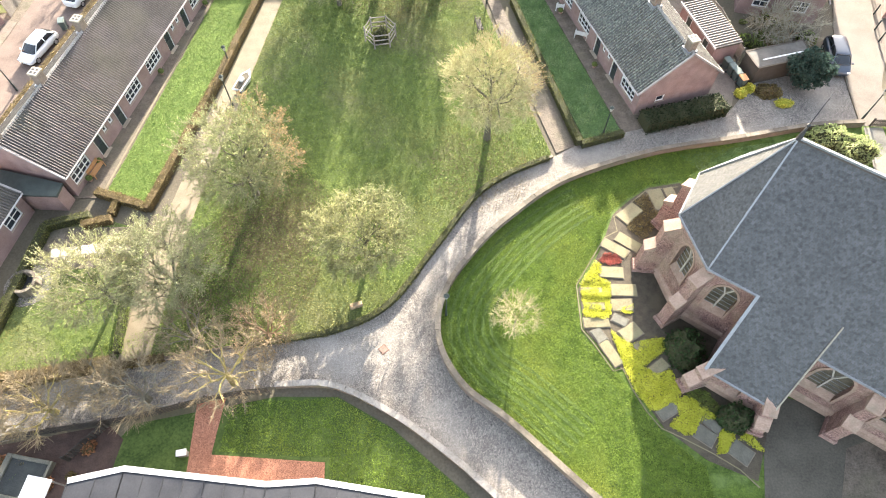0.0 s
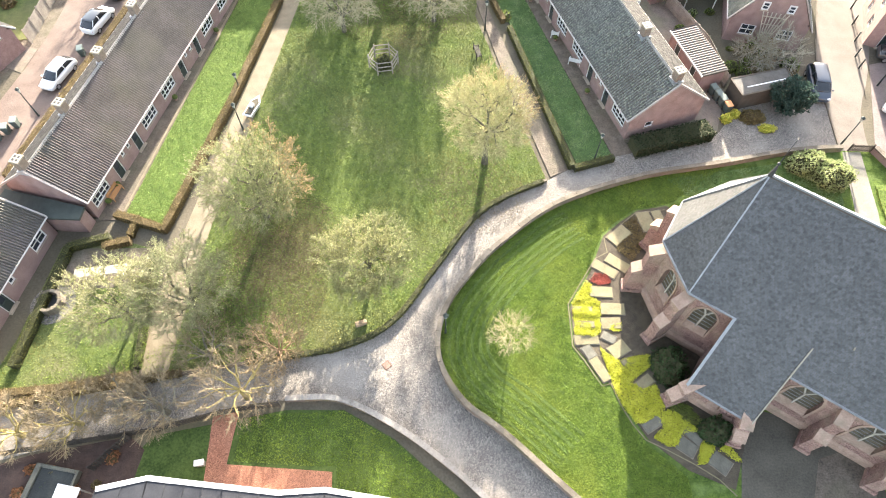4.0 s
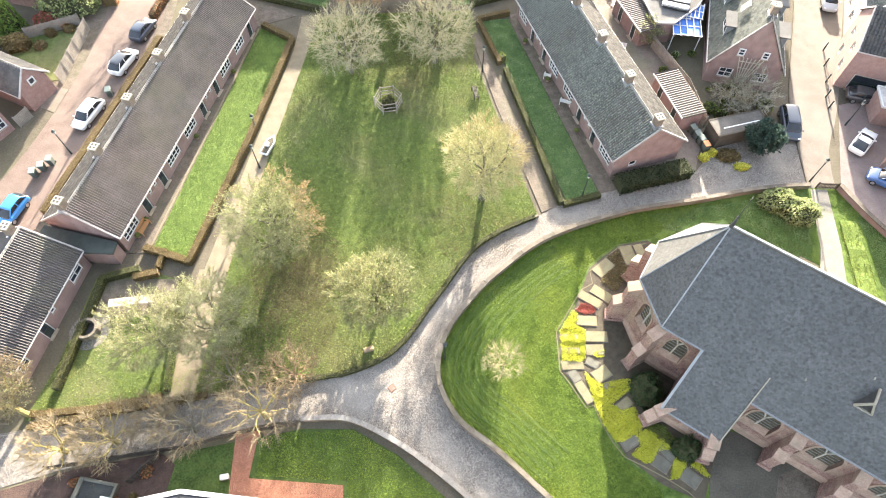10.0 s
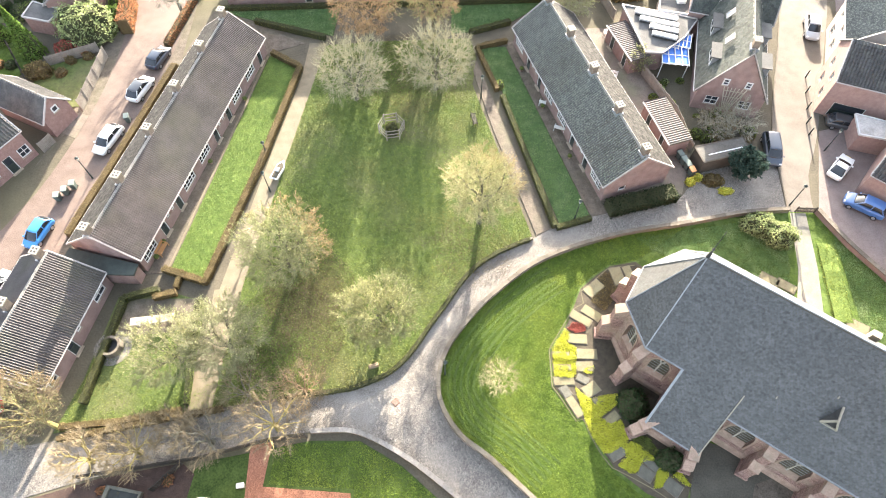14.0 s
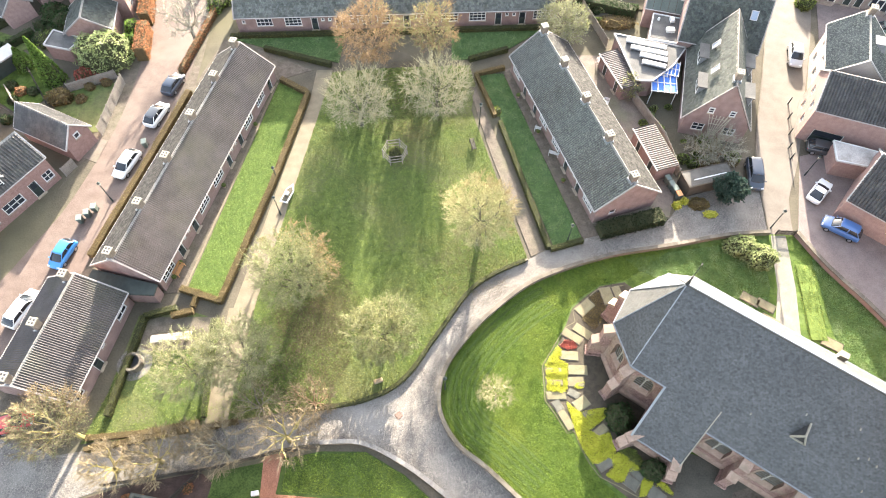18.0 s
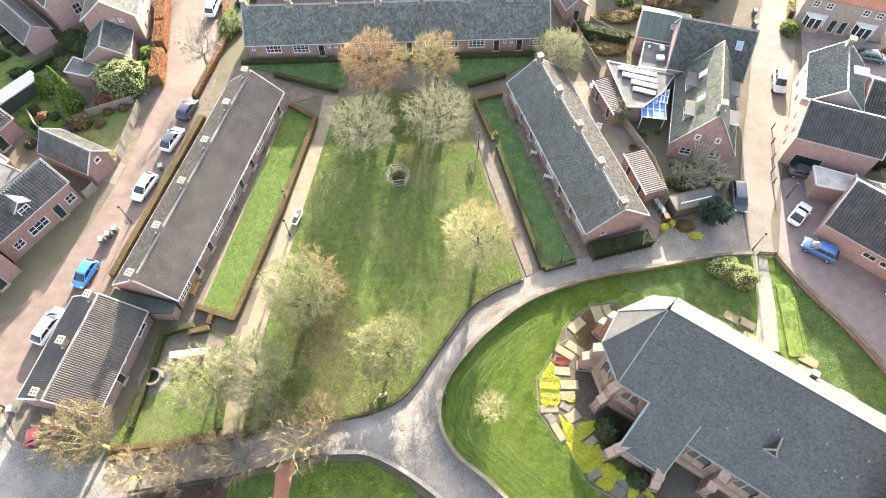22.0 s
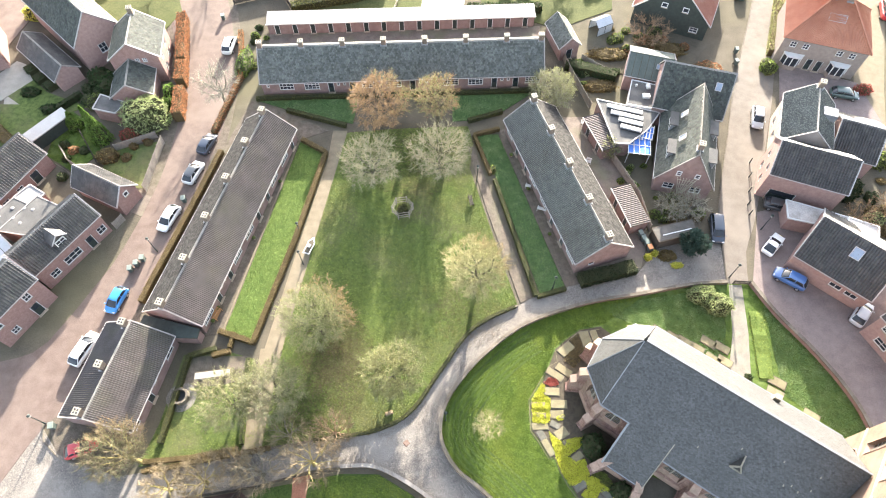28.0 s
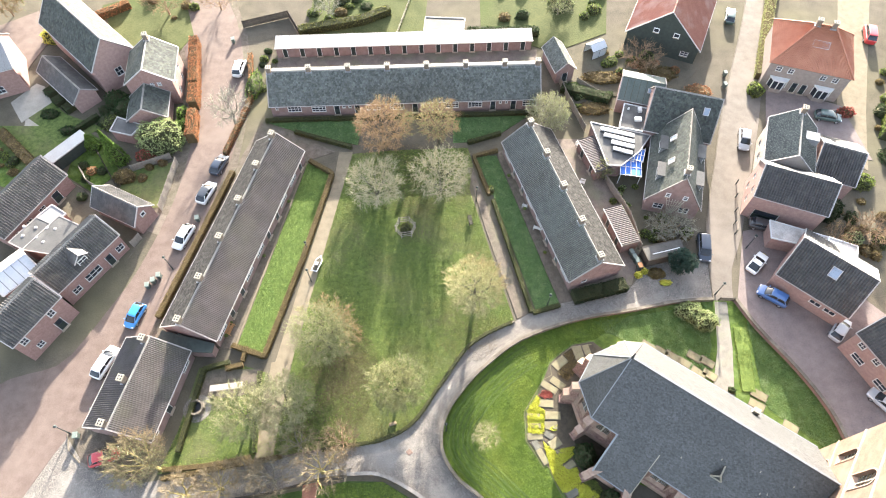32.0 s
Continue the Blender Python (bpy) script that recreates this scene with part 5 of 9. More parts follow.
for x, y, w, d in ((3.0, 1.4, 1.1, 0.8), (3.6, 3.4, 0.6, 0.9), (1.8, 3.6, 0.3, 0.3)):
    bm = bmesh.new()
    box(bm, x - w / 2, x + w / 2, y - d / 2, y + d / 2, 3.0, 3.45, bevel=0.05)
    part("roof_unit", bm, M_WHITE, ext)
sol = block("louvre_roof_annex", [(23.2, 66.9), (32.0, 64.3), (29.9, 61.2), (26.8, 58.5), (24.8, 58.6)], 2.9, M_FELT, M_BRICK, "flat roofed annex with pale louvre bands")
for k, (xa, ya, xb, yb) in enumerate(((1.2, -1.3, 6.3, -2.8), (1.6, -2.6, 6.2, -4.0), (2.6, -4.0, 6.0, -5.1), (2.7, -5.3, 5.6, -6.3))):
    bm = bmesh.new()
    ribbon(bm, [(xa, ya), (xb, yb)], 0.62, 3.0, 3.35)
    part("louvre_band", bm, M_WHITE, sol, "white metal louvre band")
    # black strip modelled as the shadow in front of each band
    bm = bmesh.new()
    ribbon(bm, [(xa, ya - 0.45), (xb, yb - 0.45)], 0.2, 3.0, 3.12)
    part("louvre_shadow_gap", bm, M_POT, sol)


def pergola(name, x, y, ang, w, d, h_, label):
    ob = thing(name, (x, y, 0, 0, 0, ang), label, "pergola", "pergolas")
    for px_, py_ in ((0.1, 0.1), (w - 0.1, 0.1), (w - 0.1, d - 0.1), (0.1, d - 0.1)):
        bm = bmesh.new()
        box(bm, px_ - 0.05, px_ + 0.05, py_ - 0.05, py_ + 0.05, 0, h_)
        part("post", bm, M_WHITE, ob)
    n = 4
    for k in range(n):
        bm = bmesh.new()
        a, b = w * k / n + 0.06, w * (k + 1) / n - 0.06
        segs = 5
        for s_ in range(segs):
            ya, yb = d * s_ / segs, d * (s_ + 1) / segs
            solid(bm, [(a, ya, h_ - 0.1), (b, ya, h_ - 0.1), (b, yb, h_ - 0.1), (a, yb, h_ - 0.1)], [(a, ya, h_ - 0.07), (b, ya, h_ - 0.07), (b, yb, h_ - 0.07), (a, yb, h_ - 0.07)])
        part("awning", bm, M_BLUE, ob, "blue cloth awning panel")
    for k in range(n + 1):
        bm = bmesh.new()
        box(bm, w * k / n - 0.05, w * k / n + 0.05, -0.2, d + 0.2, h_, h_ + 0.12)
        part("rafter", bm, M_WHITE, ob)
    for y_ in (0.0, d * 0.5, d):
        bm = bmesh.new()
        box(bm, -0.1, w + 0.1, y_ - 0.04, y_ + 0.04, h_ - 0.06, h_ + 0.02)
        part("beam", bm, M_WHITE, ob)


pergola("pergola", 25.9, 60.4, -17, 3.2, 2.2, 2.6, "white framed pergola with blue cloth panels")
bpy.context.view_layer.update()
pergola("pergola", 26.6, 57.1, -8, 3.2, 3.2, 2.5, "white framed pergola with blue cloth panels")
pergola("pergola", 28.6, 59.9, -17, 1.8, 2.4, 2.7, "white framed pergola with blue cloth panels")
mono("garden_shed", (21.0, 63.7), (23.1, 57.7), (25.0, 58.4), (23.3, 64.2), 2.4, 2.5, M_SHEDROOF, M_BRICK, "brick garden shed under a ribbed sheet roof", doors=2, group="garden sheds", tiles=dict(col=0.3, row=3.0, wave=0.07, lip=0.0, flip=True))
mono("garden_shed", (23.6, 50.7), (25.4, 44.6), (27.8, 45.9), (26.0, 51.5), 2.4, 2.5, M_SHEDROOF, M_BRICK, "brick garden shed under a ribbed sheet roof", doors=2, group="garden sheds", tiles=dict(col=0.3, row=3.0, wave=0.07, lip=0.0, flip=True))
cp = block("low_carport", [(28.9, 42.3), (34.2, 43.8), (33.8, 45.8), (28.3, 44.4)], 2.1, M_ZINCD, M_BOARDS, "low weathered carport with a grey sheet roof", category="carport", rim=0.03, rim_mat=M_BOARDS)
bm = bmesh.new()
ribbon(bm, [(0.6, 1.0), (4.6, 2.1)], 0.14, 2.1, 2.115)
part("light_strip", bm, M_WHITE, cp, "pale translucent strip")

h_f = house("street_house", 50.2, 66.2, 47.2, 57.2, 7.2, 5.4, 8.6, M_TILE, M_RENDER, "cream gabled house on the sunny street", tiles=PAN, front=two((2.2, 5.0, 7.6), 1.0) + two((2.2, 5.0, 7.6), 3.6, 0.9, 1.0), chimneys=[(0.7,)], white_verge=True, group="neighbour houses")
house("street_house_wing", 55.0, 56.3, 60.8, 54.1, 8.6, 3.6, 6.4, M_BLACKTILE, M_PINK, "side wing under dark tiles", tiles=PANC, white_verge=True, group="neighbour houses")
bm = bmesh.new()
box(bm, 3.4, 5.0, 4.6, 6.6, 6.6, 7.7)
part("box_dormer", bm, M_LEAD, h_f, "pale zinc box dormer")
h_g1 = house("gable_house", 44.3, 51.2, 54.0, 47.7, 7.2, 5.4, 8.4, M_BLACKTILE, M_PINK, "pink brick house with dark tiles and white trim", tiles=PANC, white_verge=True,
              left=two((2.2, 4.8), 3.4, 0.9, 1.1) + two((2.2, 4.8), 0.9, 0.9, 1.2), front=[("d", 3.2, 3.6, 0.0, 2.2)], group="neighbour houses", cap=False)
fl = block("flat_garage", [(47.3, 48.7), (54.6, 46.0), (54.0, 43.9), (46.8, 45.8)], 2.7, M_PALEFELT, M_PINK, "flat roofed garage with a pale mottled roof", rim_mat=M_WHITE)
block("flat_store", [(55.0, 46.0), (58.5, 44.5), (57.5, 41.8), (54.4, 43.6)], 2.6, M_PALEFELT, M_PINK, "flat roofed store with a pale roof", rim_mat=M_WHITE)
h_g2 = house("parking_house", 45.3, 39.5, 53.2, 32.9, 9.6, 3.6, 7.2, M_BLACKTILE, M_PINK, "low pink brick house beside the parking court", tiles=PANC, white_verge=True,
              front=[("w", 6.2, 1.6, 1.6, 0.9, 2, 1), ("w", 8.2, 1.6, 1.6, 0.9, 2, 1)], group="neighbour houses", cap=False)
skylight(h_g2, 5.6, 2.6, 5.62, math.atan(3.6 / 4.8), 1.3, 1.5, M_SKYGLASS)
house("corner_house", 52.4, 30.3, 57.2, 20.4, 8.0, 5.2, 8.4, M_BLACKTILE, M_PINK, "pink brick house with white windows", tiles=PANC, front=two((1.6, 4.0, 7.0, 9.2), 3.3, 1.0, 1.1) + two((2.6, 6.5), 0.9, 1.8, 1.3), white_verge=True, group="neighbour houses")


def hip_house(name, x0, y0, x1, y1, depth, eave, ridge, roof, wall, label, inset=3.5, front=(), group="neighbour houses"):
    m, L = frame_of(x0, y0, x1, y1)
    h_ = thing(name, m, label, "house", group)
    yr = depth / 2
    a, b, c, d = (-0.3, -0.3, eave), (L + 0.3, -0.3, eave), (L + 0.3, depth + 0.3, eave), (-0.3, depth + 0.3, eave)
    p, q = (inset, yr, ridge), (L - inset, yr, ridge)
    kw = dict(col=0.3, row=0.4, wave=0.04, lip=0.03)
    roof_slope("roof_front", h_, a, b, q, p, roof, **kw)
    roof_slope("roof_back", h_, c, d, p, q, roof, **kw)
    roof_slope("roof_left", h_, d, a, p, p, roof, **kw)
    roof_slope("roof_right", h_, b, c, q, q, roof, **kw)
    for u, v in ((a, p), (d, p), (b, q), (c, q), (p, q)):
        strip("hip_tiles", u, v, 0.25, roof, h_, 0.08)
    bm = bmesh.new()
    wall_panel(bm, 0, L, 0, eave - 0.05, 0, 0.3, [(s_[1] - s_[2] / 2, s_[1] + s_[2] / 2, s_[3], s_[3] + s_[4]) for s_ in front])
    part("wall_front", bm, wall, h_)
    bm = bmesh.new()
    box(bm, 0, 0.3, 0.3, depth, 0, eave - 0.05)
    part("wall_left", bm, wall, h_)
    bm = bmesh.new()
    box(bm, L - 0.3, L, 0.3, depth, 0, eave - 0.05)
    part("wall_right", bm, wall, h_)
    bm = bmesh.new()
    box(bm, 0.3, L - 0.3, depth - 0.3, depth, 0, eave - 0.05)
    part("wall_back", bm, wall, h_)
    for s_ in front:
        opening(h_, Matrix.Translation((s_[1] - s_[2] / 2, 0.1, s_[3])), s_, None)
    return h_


M_GREYBRICK = material("grey_brown_brick", (0.17, 0.14, 0.12), (0.28, 0.24, 0.21), 2.0, 0.9, 0.3, fine=6)
h_r = hip_house("red_roof_house", 53.6, 78.2, 65.6, 74.4, 10.5, 5.4, 10.2, M_REDTILE, M_GREYBRICK, "large double house under an orange tiled hip roof", 5.0,
                two((1.7, 3.6, 8.7, 10.6), 3.7, 1.0, 1.1) + [("d", 5.4, 1.0, 0, 2.2), ("d", 6.9, 1.0, 0, 2.2)])
for x in (2.6, 9.7):       # bay windows
    bm = bmesh.new()
    prism(bm, [(x - 1.5, 0.0), (x - 0.9, -0.9), (x + 0.9, -0.9), (x + 1.5, 0.0)], 0, 0.8)
    bay = part("bay_window", bm, M_GREYBRICK, h_r)
    bm = bmesh.new()
    prism(bm, [(x - 1.6, 0.0), (x - 1.0, -1.0), (x + 1.0, -1.0), (x + 1.6, 0.0)], 2.5, 2.75)
    for px_, py_ in ((x - 1.45, -0.08), (x - 0.9, -0.85), (x, -0.9), (x + 0.9, -0.85), (x + 1.45, -0.08)):
        box(bm, px_ - 0.07, px_ + 0.07, py_ - 0.05, py_ + 0.07, 0.8, 2.5)
    part("bay_frame", bm, M_WHITE, bay)
    bm = bmesh.new()
    prism(bm, [(x - 1.4, 0.0), (x - 0.85, -0.82), (x + 0.85, -0.82), (x + 1.4, 0.0)], 0.8, 2.5)
    part("bay_glass", bm, M_GLASS, bay)
for x in (4.9, 7.3):
    chimney(h_r, x, 5.25, 9.6, 11.0, white=True)
skylight(h_r, 6.4, 2.6, 7.75, math.atan(4.8 / 5.5), 2.6, 1.2)
M_BARN = material("rust_brown_tiles", (0.24, 0.11, 0.08), (0.36, 0.19, 0.14), 0.6, 0.8, 0.3, fine=12, stain=(0.42, 0.34, 0.30), stain_scale=0.3, amount=0.5)
house("barn", 43.6, 83.0, 49.2, 96.4, 13.2, 3.0, 9.2, M_BARN, M_BLACK, "big barn with black boarded gable and rust tiles", tiles=PAN, white_verge=True, left=[("w", 5, 1.0, 4.4, 0.9, 1, 1), ("w", 8.5, 1.0, 4.4, 0.9, 1, 1), ("w", 10.8, 1.4, 1.0, 1.1, 2, 2)], category="barn", group="neighbour houses", cap=False)

# west side of the street
cott = house("street_cottage", -51.9, 35.2, -46.2, 44.6, 6.0, 4.2, 6.8, M_BLACKTILE, M_BRICK_W, "brick cottage with a dormer on the west street", tiles=PANC, white_verge=True,
      front=[("w", 2.0, 1.3, 0.9, 1.3, 2, 2), ("w", 5.0, 2.6, 0.9, 1.5, 3, 2), ("d", 7.9, 1.1, 0, 2.4), ("w", 9.9, 1.3, 0.9, 1.4, 2, 2)], chimneys=[], group="neighbour houses")
bm = bmesh.new()
solid(bm, [(4.3, 0.5, 4.3), (6.1, 0.5, 4.3), (6.1, 0.5, 5.7), (5.2, 0.5, 6.4), (4.3, 0.5, 5.7)], [(4.3, 2.9, 4.3), (6.1, 2.9, 4.3), (6.1, 2.9, 5.7), (5.2, 2.9, 6.4), (4.3, 2.9, 5.7)])
dorm_ = part("dormer", bm, M_BLACKTILE, cott, "small gabled dormer with a white window")
for sx in (-1, 1):
    bm = bmesh.new()
    lo = [(5.2 + sx * 1.15, 0.25, 5.55), (5.2, 0.25, 6.5), (5.2, 3.0, 6.5), (5.2 + sx * 1.15, 3.0, 5.55)]
    solid(bm, lo, [(a_, b_, c_ + 0.1) for a_, b_, c_ in lo])
    part("dormer_roof", bm, M_BLACKTILE, dorm_)
    strip("verge_board", (5.2 + sx * 1.15, 0.24, 5.56), (5.2, 0.24, 6.52), 0.09, M_GUTTER, dorm_, 0.06)
window(dorm_, Matrix.Translation((4.5, 0.42, 4.35)), 1.4, 1.2, 2, 2)
house("tall_street_house", -54.4, 27.0, -50.5, 34.3, 6.0, 5.4, 8.0, M_BLACKTILE, M_BRICK_W, "two storey brick house with white framed windows", tiles=PANC, white_verge=True,
      front=two((1.4, 5.9), 3.4, 1.0, 1.3) + [("w", 2.2, 1.0, 0.8, 1.2, 2, 2), ("d", 5.6, 1.2, 0, 2.4)], group="neighbour houses")
house("long_cottage", -63.2, 44.2, -57.7, 55.8, 6.6, 3.2, 6.0, M_BLACKTILE, M_BRICK_W, "low red brick cottage under black tiles", tiles=PANC, front=two((1.6, 4.2, 6.8), 0.9, 1.2, 1.1) + [("d", 9.6, 1.4, 0, 2.2)], group="neighbour houses", cap=False)
house("barn_cottage", -52.9, 50.4, -45.3, 46.8, 4.3, 2.6, 5.0, M_BLACKTILE, M_BRICK_W, "small brick barn with white gable boards", tiles=PANC, white_verge=True, right=[("w", 2.2, 0.8, 2.7, 0.8, 1, 1)], category="barn", group="neighbour houses")
flat1 = block("flat_workshop", [(-62.4, 43.9), (-59.9, 48.0), (-57.1, 46.8), (-60.0, 42.8)], 3.0, M_FELT, M_BRICK_W, "flat roofed workshop with roof domes", rim=0.06, rim_mat=M_VERGE)
flat2 = block("flat_workshop", [(-59.9, 42.7), (-56.6, 48.2), (-53.3, 46.7), (-55.6, 42.0)], 3.1, M_FELT, M_BRICK_W, "flat roofed workshop with roof domes", rim=0.06, rim_mat=M_VERGE)
block("white_roof_store", [(-60.0, 48.3), (-58.5, 50.4), (-56.0, 48.9), (-57.2, 46.9)], 2.8, M_ZINC, M_BRICK_W, "store with a bright pale roof")
for ob, pts in ((flat1, ((1.6, 1.0), (3.0, 2.4), (1.2, 2.6))), (flat2, ((1.2, 2.0), (2.4, 1.2), (3.4, 3.4), (2.2, 3.6)))):
    for x, y in pts:
        bm = bmesh.new()
        bmesh.ops.create_uvsphere(bm, u_segments=10, v_segments=6, radius=0.26, matrix=Matrix.Translation((x, y, 3.05)) @ Matrix.Diagonal((1, 1, 0.6, 1)))
        part("roof_dome", bm, M_GUTTER, ob)
house("glazed_annex", -60.0, 35.2, -56.4, 39.6, 5.0, 3.2, 4.4, M_GLASSROOF, M_BRICK_W, "annex with a pale glazed roof", tiles=dict(col=1.2, row=2.5, wave=0.0, lip=0.01, samples=1), white_verge=True, category="annex", cap=False, group="neighbour houses")
house("gabled_villa", -44.7, 73.3, -45.8, 81.2, 8.0, 5.2, 8.2, M_OLIVETILE, M_BRICK_W, "two storey brick villa with grey roof", tiles=FLAT, white_verge=True, left=two((4.4, 5.5), 4.3, 0.7, 0.8), front=two((2, 5), 3.2, 1.1, 1.2) + two((2, 5), 0.9, 1.2, 1.3), chimneys=[(7.2,)], group="neighbour houses")
house("villa_garage", -45.3, 67.6, -46.2, 73.2, 6.5, 2.9, 5.3, M_OLIVETILE, M_BRICK_W, "low gabled garage before the villa", tiles=FLAT, category="garage", group="neighbour houses")
hall = house("chapel_hall", -71.4, 86.8, -58.5, 74.8, 8.0, 5.4, 10.0, M_OLIVETILE, M_PINK, "village hall with a steep grey roof and an arched window", tiles=FLAT, white_verge=True, right=[("w", 4.0, 1.3, 2.0, 1.8, 2, 2)], category="hall", group="neighbour houses")
house("hall_lean_to", -70.6, 78.2, -61.8, 70.5, 4.6, 2.4, 4.3, M_BLACKTILE, M_PINK, "low slate roofed range beside the hall", tiles=FLAT, category="outbuilding", group="neighbour houses")
house("edge_house", -84.0, 70.5, -72.0, 75.8, 9.0, 5.4, 9.0, M_ZINC, M_BRICK_W, "brick house with a balcony at the edge", tiles=FLAT, white_verge=True, front=two((2, 5.5, 9), 3.2, 1.3, 1.3) + two((2, 5.5, 9), 0.8, 1.5, 1.5), group="neighbour houses")
mono("long_garden_shed", (-62.0, 58.0), (-57.6, 64.0), (-59.0, 65.6), (-63.4, 59.0), 2.4, 2.6, M_FELTL, M_BLACK, "long black garden shed with a pale roof", doors=0, tiles=dict(col=1.0, row=1.0, wave=0.0, lip=0.01))
block("field_shed", [(-4.2, 88.9), (2.6, 88.9), (2.9, 92.0), (-4.0, 92.3)], 2.3, M_ZINCD, M_BOARDS, "low field shed with a grey sheet roof")
# the house under the camera
nh = thing("garden_house", (-22.4, 6.4, 0), "modern house with dark panel roof and white fascia", "house")
edge = [(0, 0), (3.2, 0.7), (11.9, -0.2), (14.9, 0.0), (21.4, -1.0)]
bm = bmesh.new()
prism(bm, [(x, y - 0.4) for x, y in edge] + [(21.4, -11), (0, -11)], 0, 3.0)
part("wall", bm, M_RENDER, nh)
for k, ((xa, ya), (xb, yb)) in enumerate(zip(edge, edge[1:])):
    bm = bmesh.new()
    solid(bm, [(xa, ya, 3.25), (xb, yb, 3.25), (xb, -11, 4.6), (xa, -11, 4.6)], [(xa, ya, 3.4), (xb, yb, 3.4), (xb, -11, 4.75), (xa, -11, 4.75)])
    sl = part("roof_panel", bm, M_ROOFDARK, nh)
    n = max(1, int((xb - xa) / 1.2))
    for i in range(n + 1):
        x = xa + (xb - xa) * i / n
        y = ya + (yb - ya) * i / n
        bm = bmesh.new()
        solid(bm, [(x - 0.03, y, 3.4), (x + 0.03, y, 3.4), (x + 0.03, -11, 4.75), (x - 0.03, -11, 4.75)], [(x - 0.03, y, 3.46), (x + 0.03, y, 3.46), (x + 0.03, -11, 4.81), (x - 0.03, -11, 4.81)])
        part("roof_seam", bm, M_ROOFDARK, sl)
bm = bmesh.new()
ribbon(bm, edge, 0.34, 3.1, 3.48)
part("fascia", bm, M_WHITE, nh, "white fascia board")

# ---------- walls, fences and hedges ----------
def masonry(name, line, width, height, mat, cap_mat, label, z=0.0, cap=0.1, over=0.05):
    ob = thing(name, (line[0][0], line[0][1], z), label, "wall", "", "structure")
    loc = [Vector((q[0] - line[0][0], q[1] - line[0][1])) for q in line]
    bm = bmesh.new()
    ribbon(bm, loc, width, 0, height)
    part("wall_body", bm, mat, ob)
    # coping stones laid end to end
    run, start = 0.0, 0
    for i in range(1, len(loc)):
        run += (loc[i] - loc[i - 1]).length
        if run > 1.1 or i == len(loc) - 1:
            bm = bmesh.new()
            seg = [p.copy() for p in loc[start:i + 1]]
            d = (seg[-1] - seg[-2]).normalized()
            seg[-1] = seg[-1] - d * 0.02
            ribbon(bm, seg, width + over * 2, height, height + cap + random.uniform(-0.012, 0.012))
            part("coping_stone", bm, cap_mat, ob)
            run, start = 0.0, i
    return ob


M_WALLDARK = material("weathered_wall_brick", (0.11, 0.085, 0.065), (0.22, 0.175, 0.14), 1.2, 0.9, 0.5, fine=7, stain=(0.10, 0.11, 0.06), stain_scale=0.5, amount=0.6)
M_COPING = material("weathered_coping", (0.06, 0.050, 0.037), (0.155, 0.134, 0.106), 0.9, 0.9, 0.5, fine=8, vary=0.25, stain=(0.19, 0.168, 0.135), stain_scale=0.35, amount=0.3)
M_COPINGL = material("pale_coping", (0.15, 0.138, 0.12), (0.28, 0.26, 0.23), 0.9, 0.85, 0.3, fine=8, vary=0.12)
masonry("churchyard_wall", WALL_LINE, 0.30, 0.85, M_WALLDARK, M_COPING, "low curved brick churchyard wall with dark coping")
masonry("parking_wall", EAST_LINE, 0.38, 0.9, M_BRICK, M_COPING, "brick wall between churchyard and parking court")
masonry("garden_wall", [p for p in LOWER_LINE if p.x > -11.8], 0.32, 0.55, M_WALLDARK, M_COPINGL, "low garden wall with pale smooth coping")
masonry("court_edging", UPPER_LINE[30:], 0.22, 0.22, M_WALLDARK, M_COPING, "mossy edging along the court lawn", cap=0.05, over=0.0)
hedge("court_hedge", UPPER_LINE[38:-1], 0.45, 0.42, M_HEART, L_HEDGE, "low clipped hedge along the curved court edge", 11, 60, 0.08)
hedge("court_hedge", UPPER_LINE[8:31], 0.5, 0.6, M_HEARTB, L_BROWNH, "rough brown hedge along the lane", 12, 45, 0.10)

hedge("strip_hedge", [(-28.6, 29.6), (-24.0, 28.1), (-20.6, 43.5), (-18.0, 58.4), (-21.9, 60.9)], 0.7, 0.75, M_HEARTB, L_BROWNH, "low winter brown hedge round the lawn strip", 21)
hedge("strip_hedge", [(12.0, 34.9), (7.2, 53.6)], 0.55, 0.7, M_HEART, L_HEDGE, "low clipped hedge beside the gravel path", 22)
hedge("strip_hedge", [(12.2, 34.8), (16.0, 36.0)], 0.55, 0.7, M_HEART, L_HEDGE, "low clipped hedge at the lawn end", 23)
hedge("strip_hedge", [(6.6, 54.6), (4.3, 62.0), (8.2, 63.3)], 0.55, 0.7, M_HEARTB, L_BROWNH, "low winter brown hedge beside the path", 24)
hedge("north_hedge", [(-30.2, 69.2), (15.2, 71.3)], 0.6, 0.7, M_HEART, L_HEDGE, "low hedge before the north terrace", 25)
hedge("north_hedge", [(-25.0, 66.8), (-15.4, 63.7)], 0.6, 0.8, M_HEART, L_HEDGE, "low hedge at the court's end", 26)
hedge("north_hedge", [(3.4, 64.8), (8.8, 66.8)], 0.6, 0.8, M_HEART, L_HEDGE, "low hedge at the court's end", 27)
hedge("yew_hedge", [(17.9, 37.1), (25.5, 39.2)], 1.9, 1.2, M_HEART, L_YEW, "thick dark evergreen hedge before the gable", 28, 60, 0.10)
hedge("corner_hedge", [(-32.7, 15.6), (-31.6, 26.2), (-28.4, 27.2)], 0.6, 0.9, M_HEART, L_HEDGE, "clipped hedge behind the cottage pair", 29)
hedge("corner_hedge", [(-28.8, 26.3), (-26.6, 26.9)], 0.6, 0.8, M_HEARTB, L_BROWNH, "short brown hedge by the path", 30)
hedge("corner_hedge", [(-26.8, 27.4), (-26.6, 29.4)], 0.5, 0.7, M_HEARTB, L_BROWNH, "short brown hedge by the path", 31)
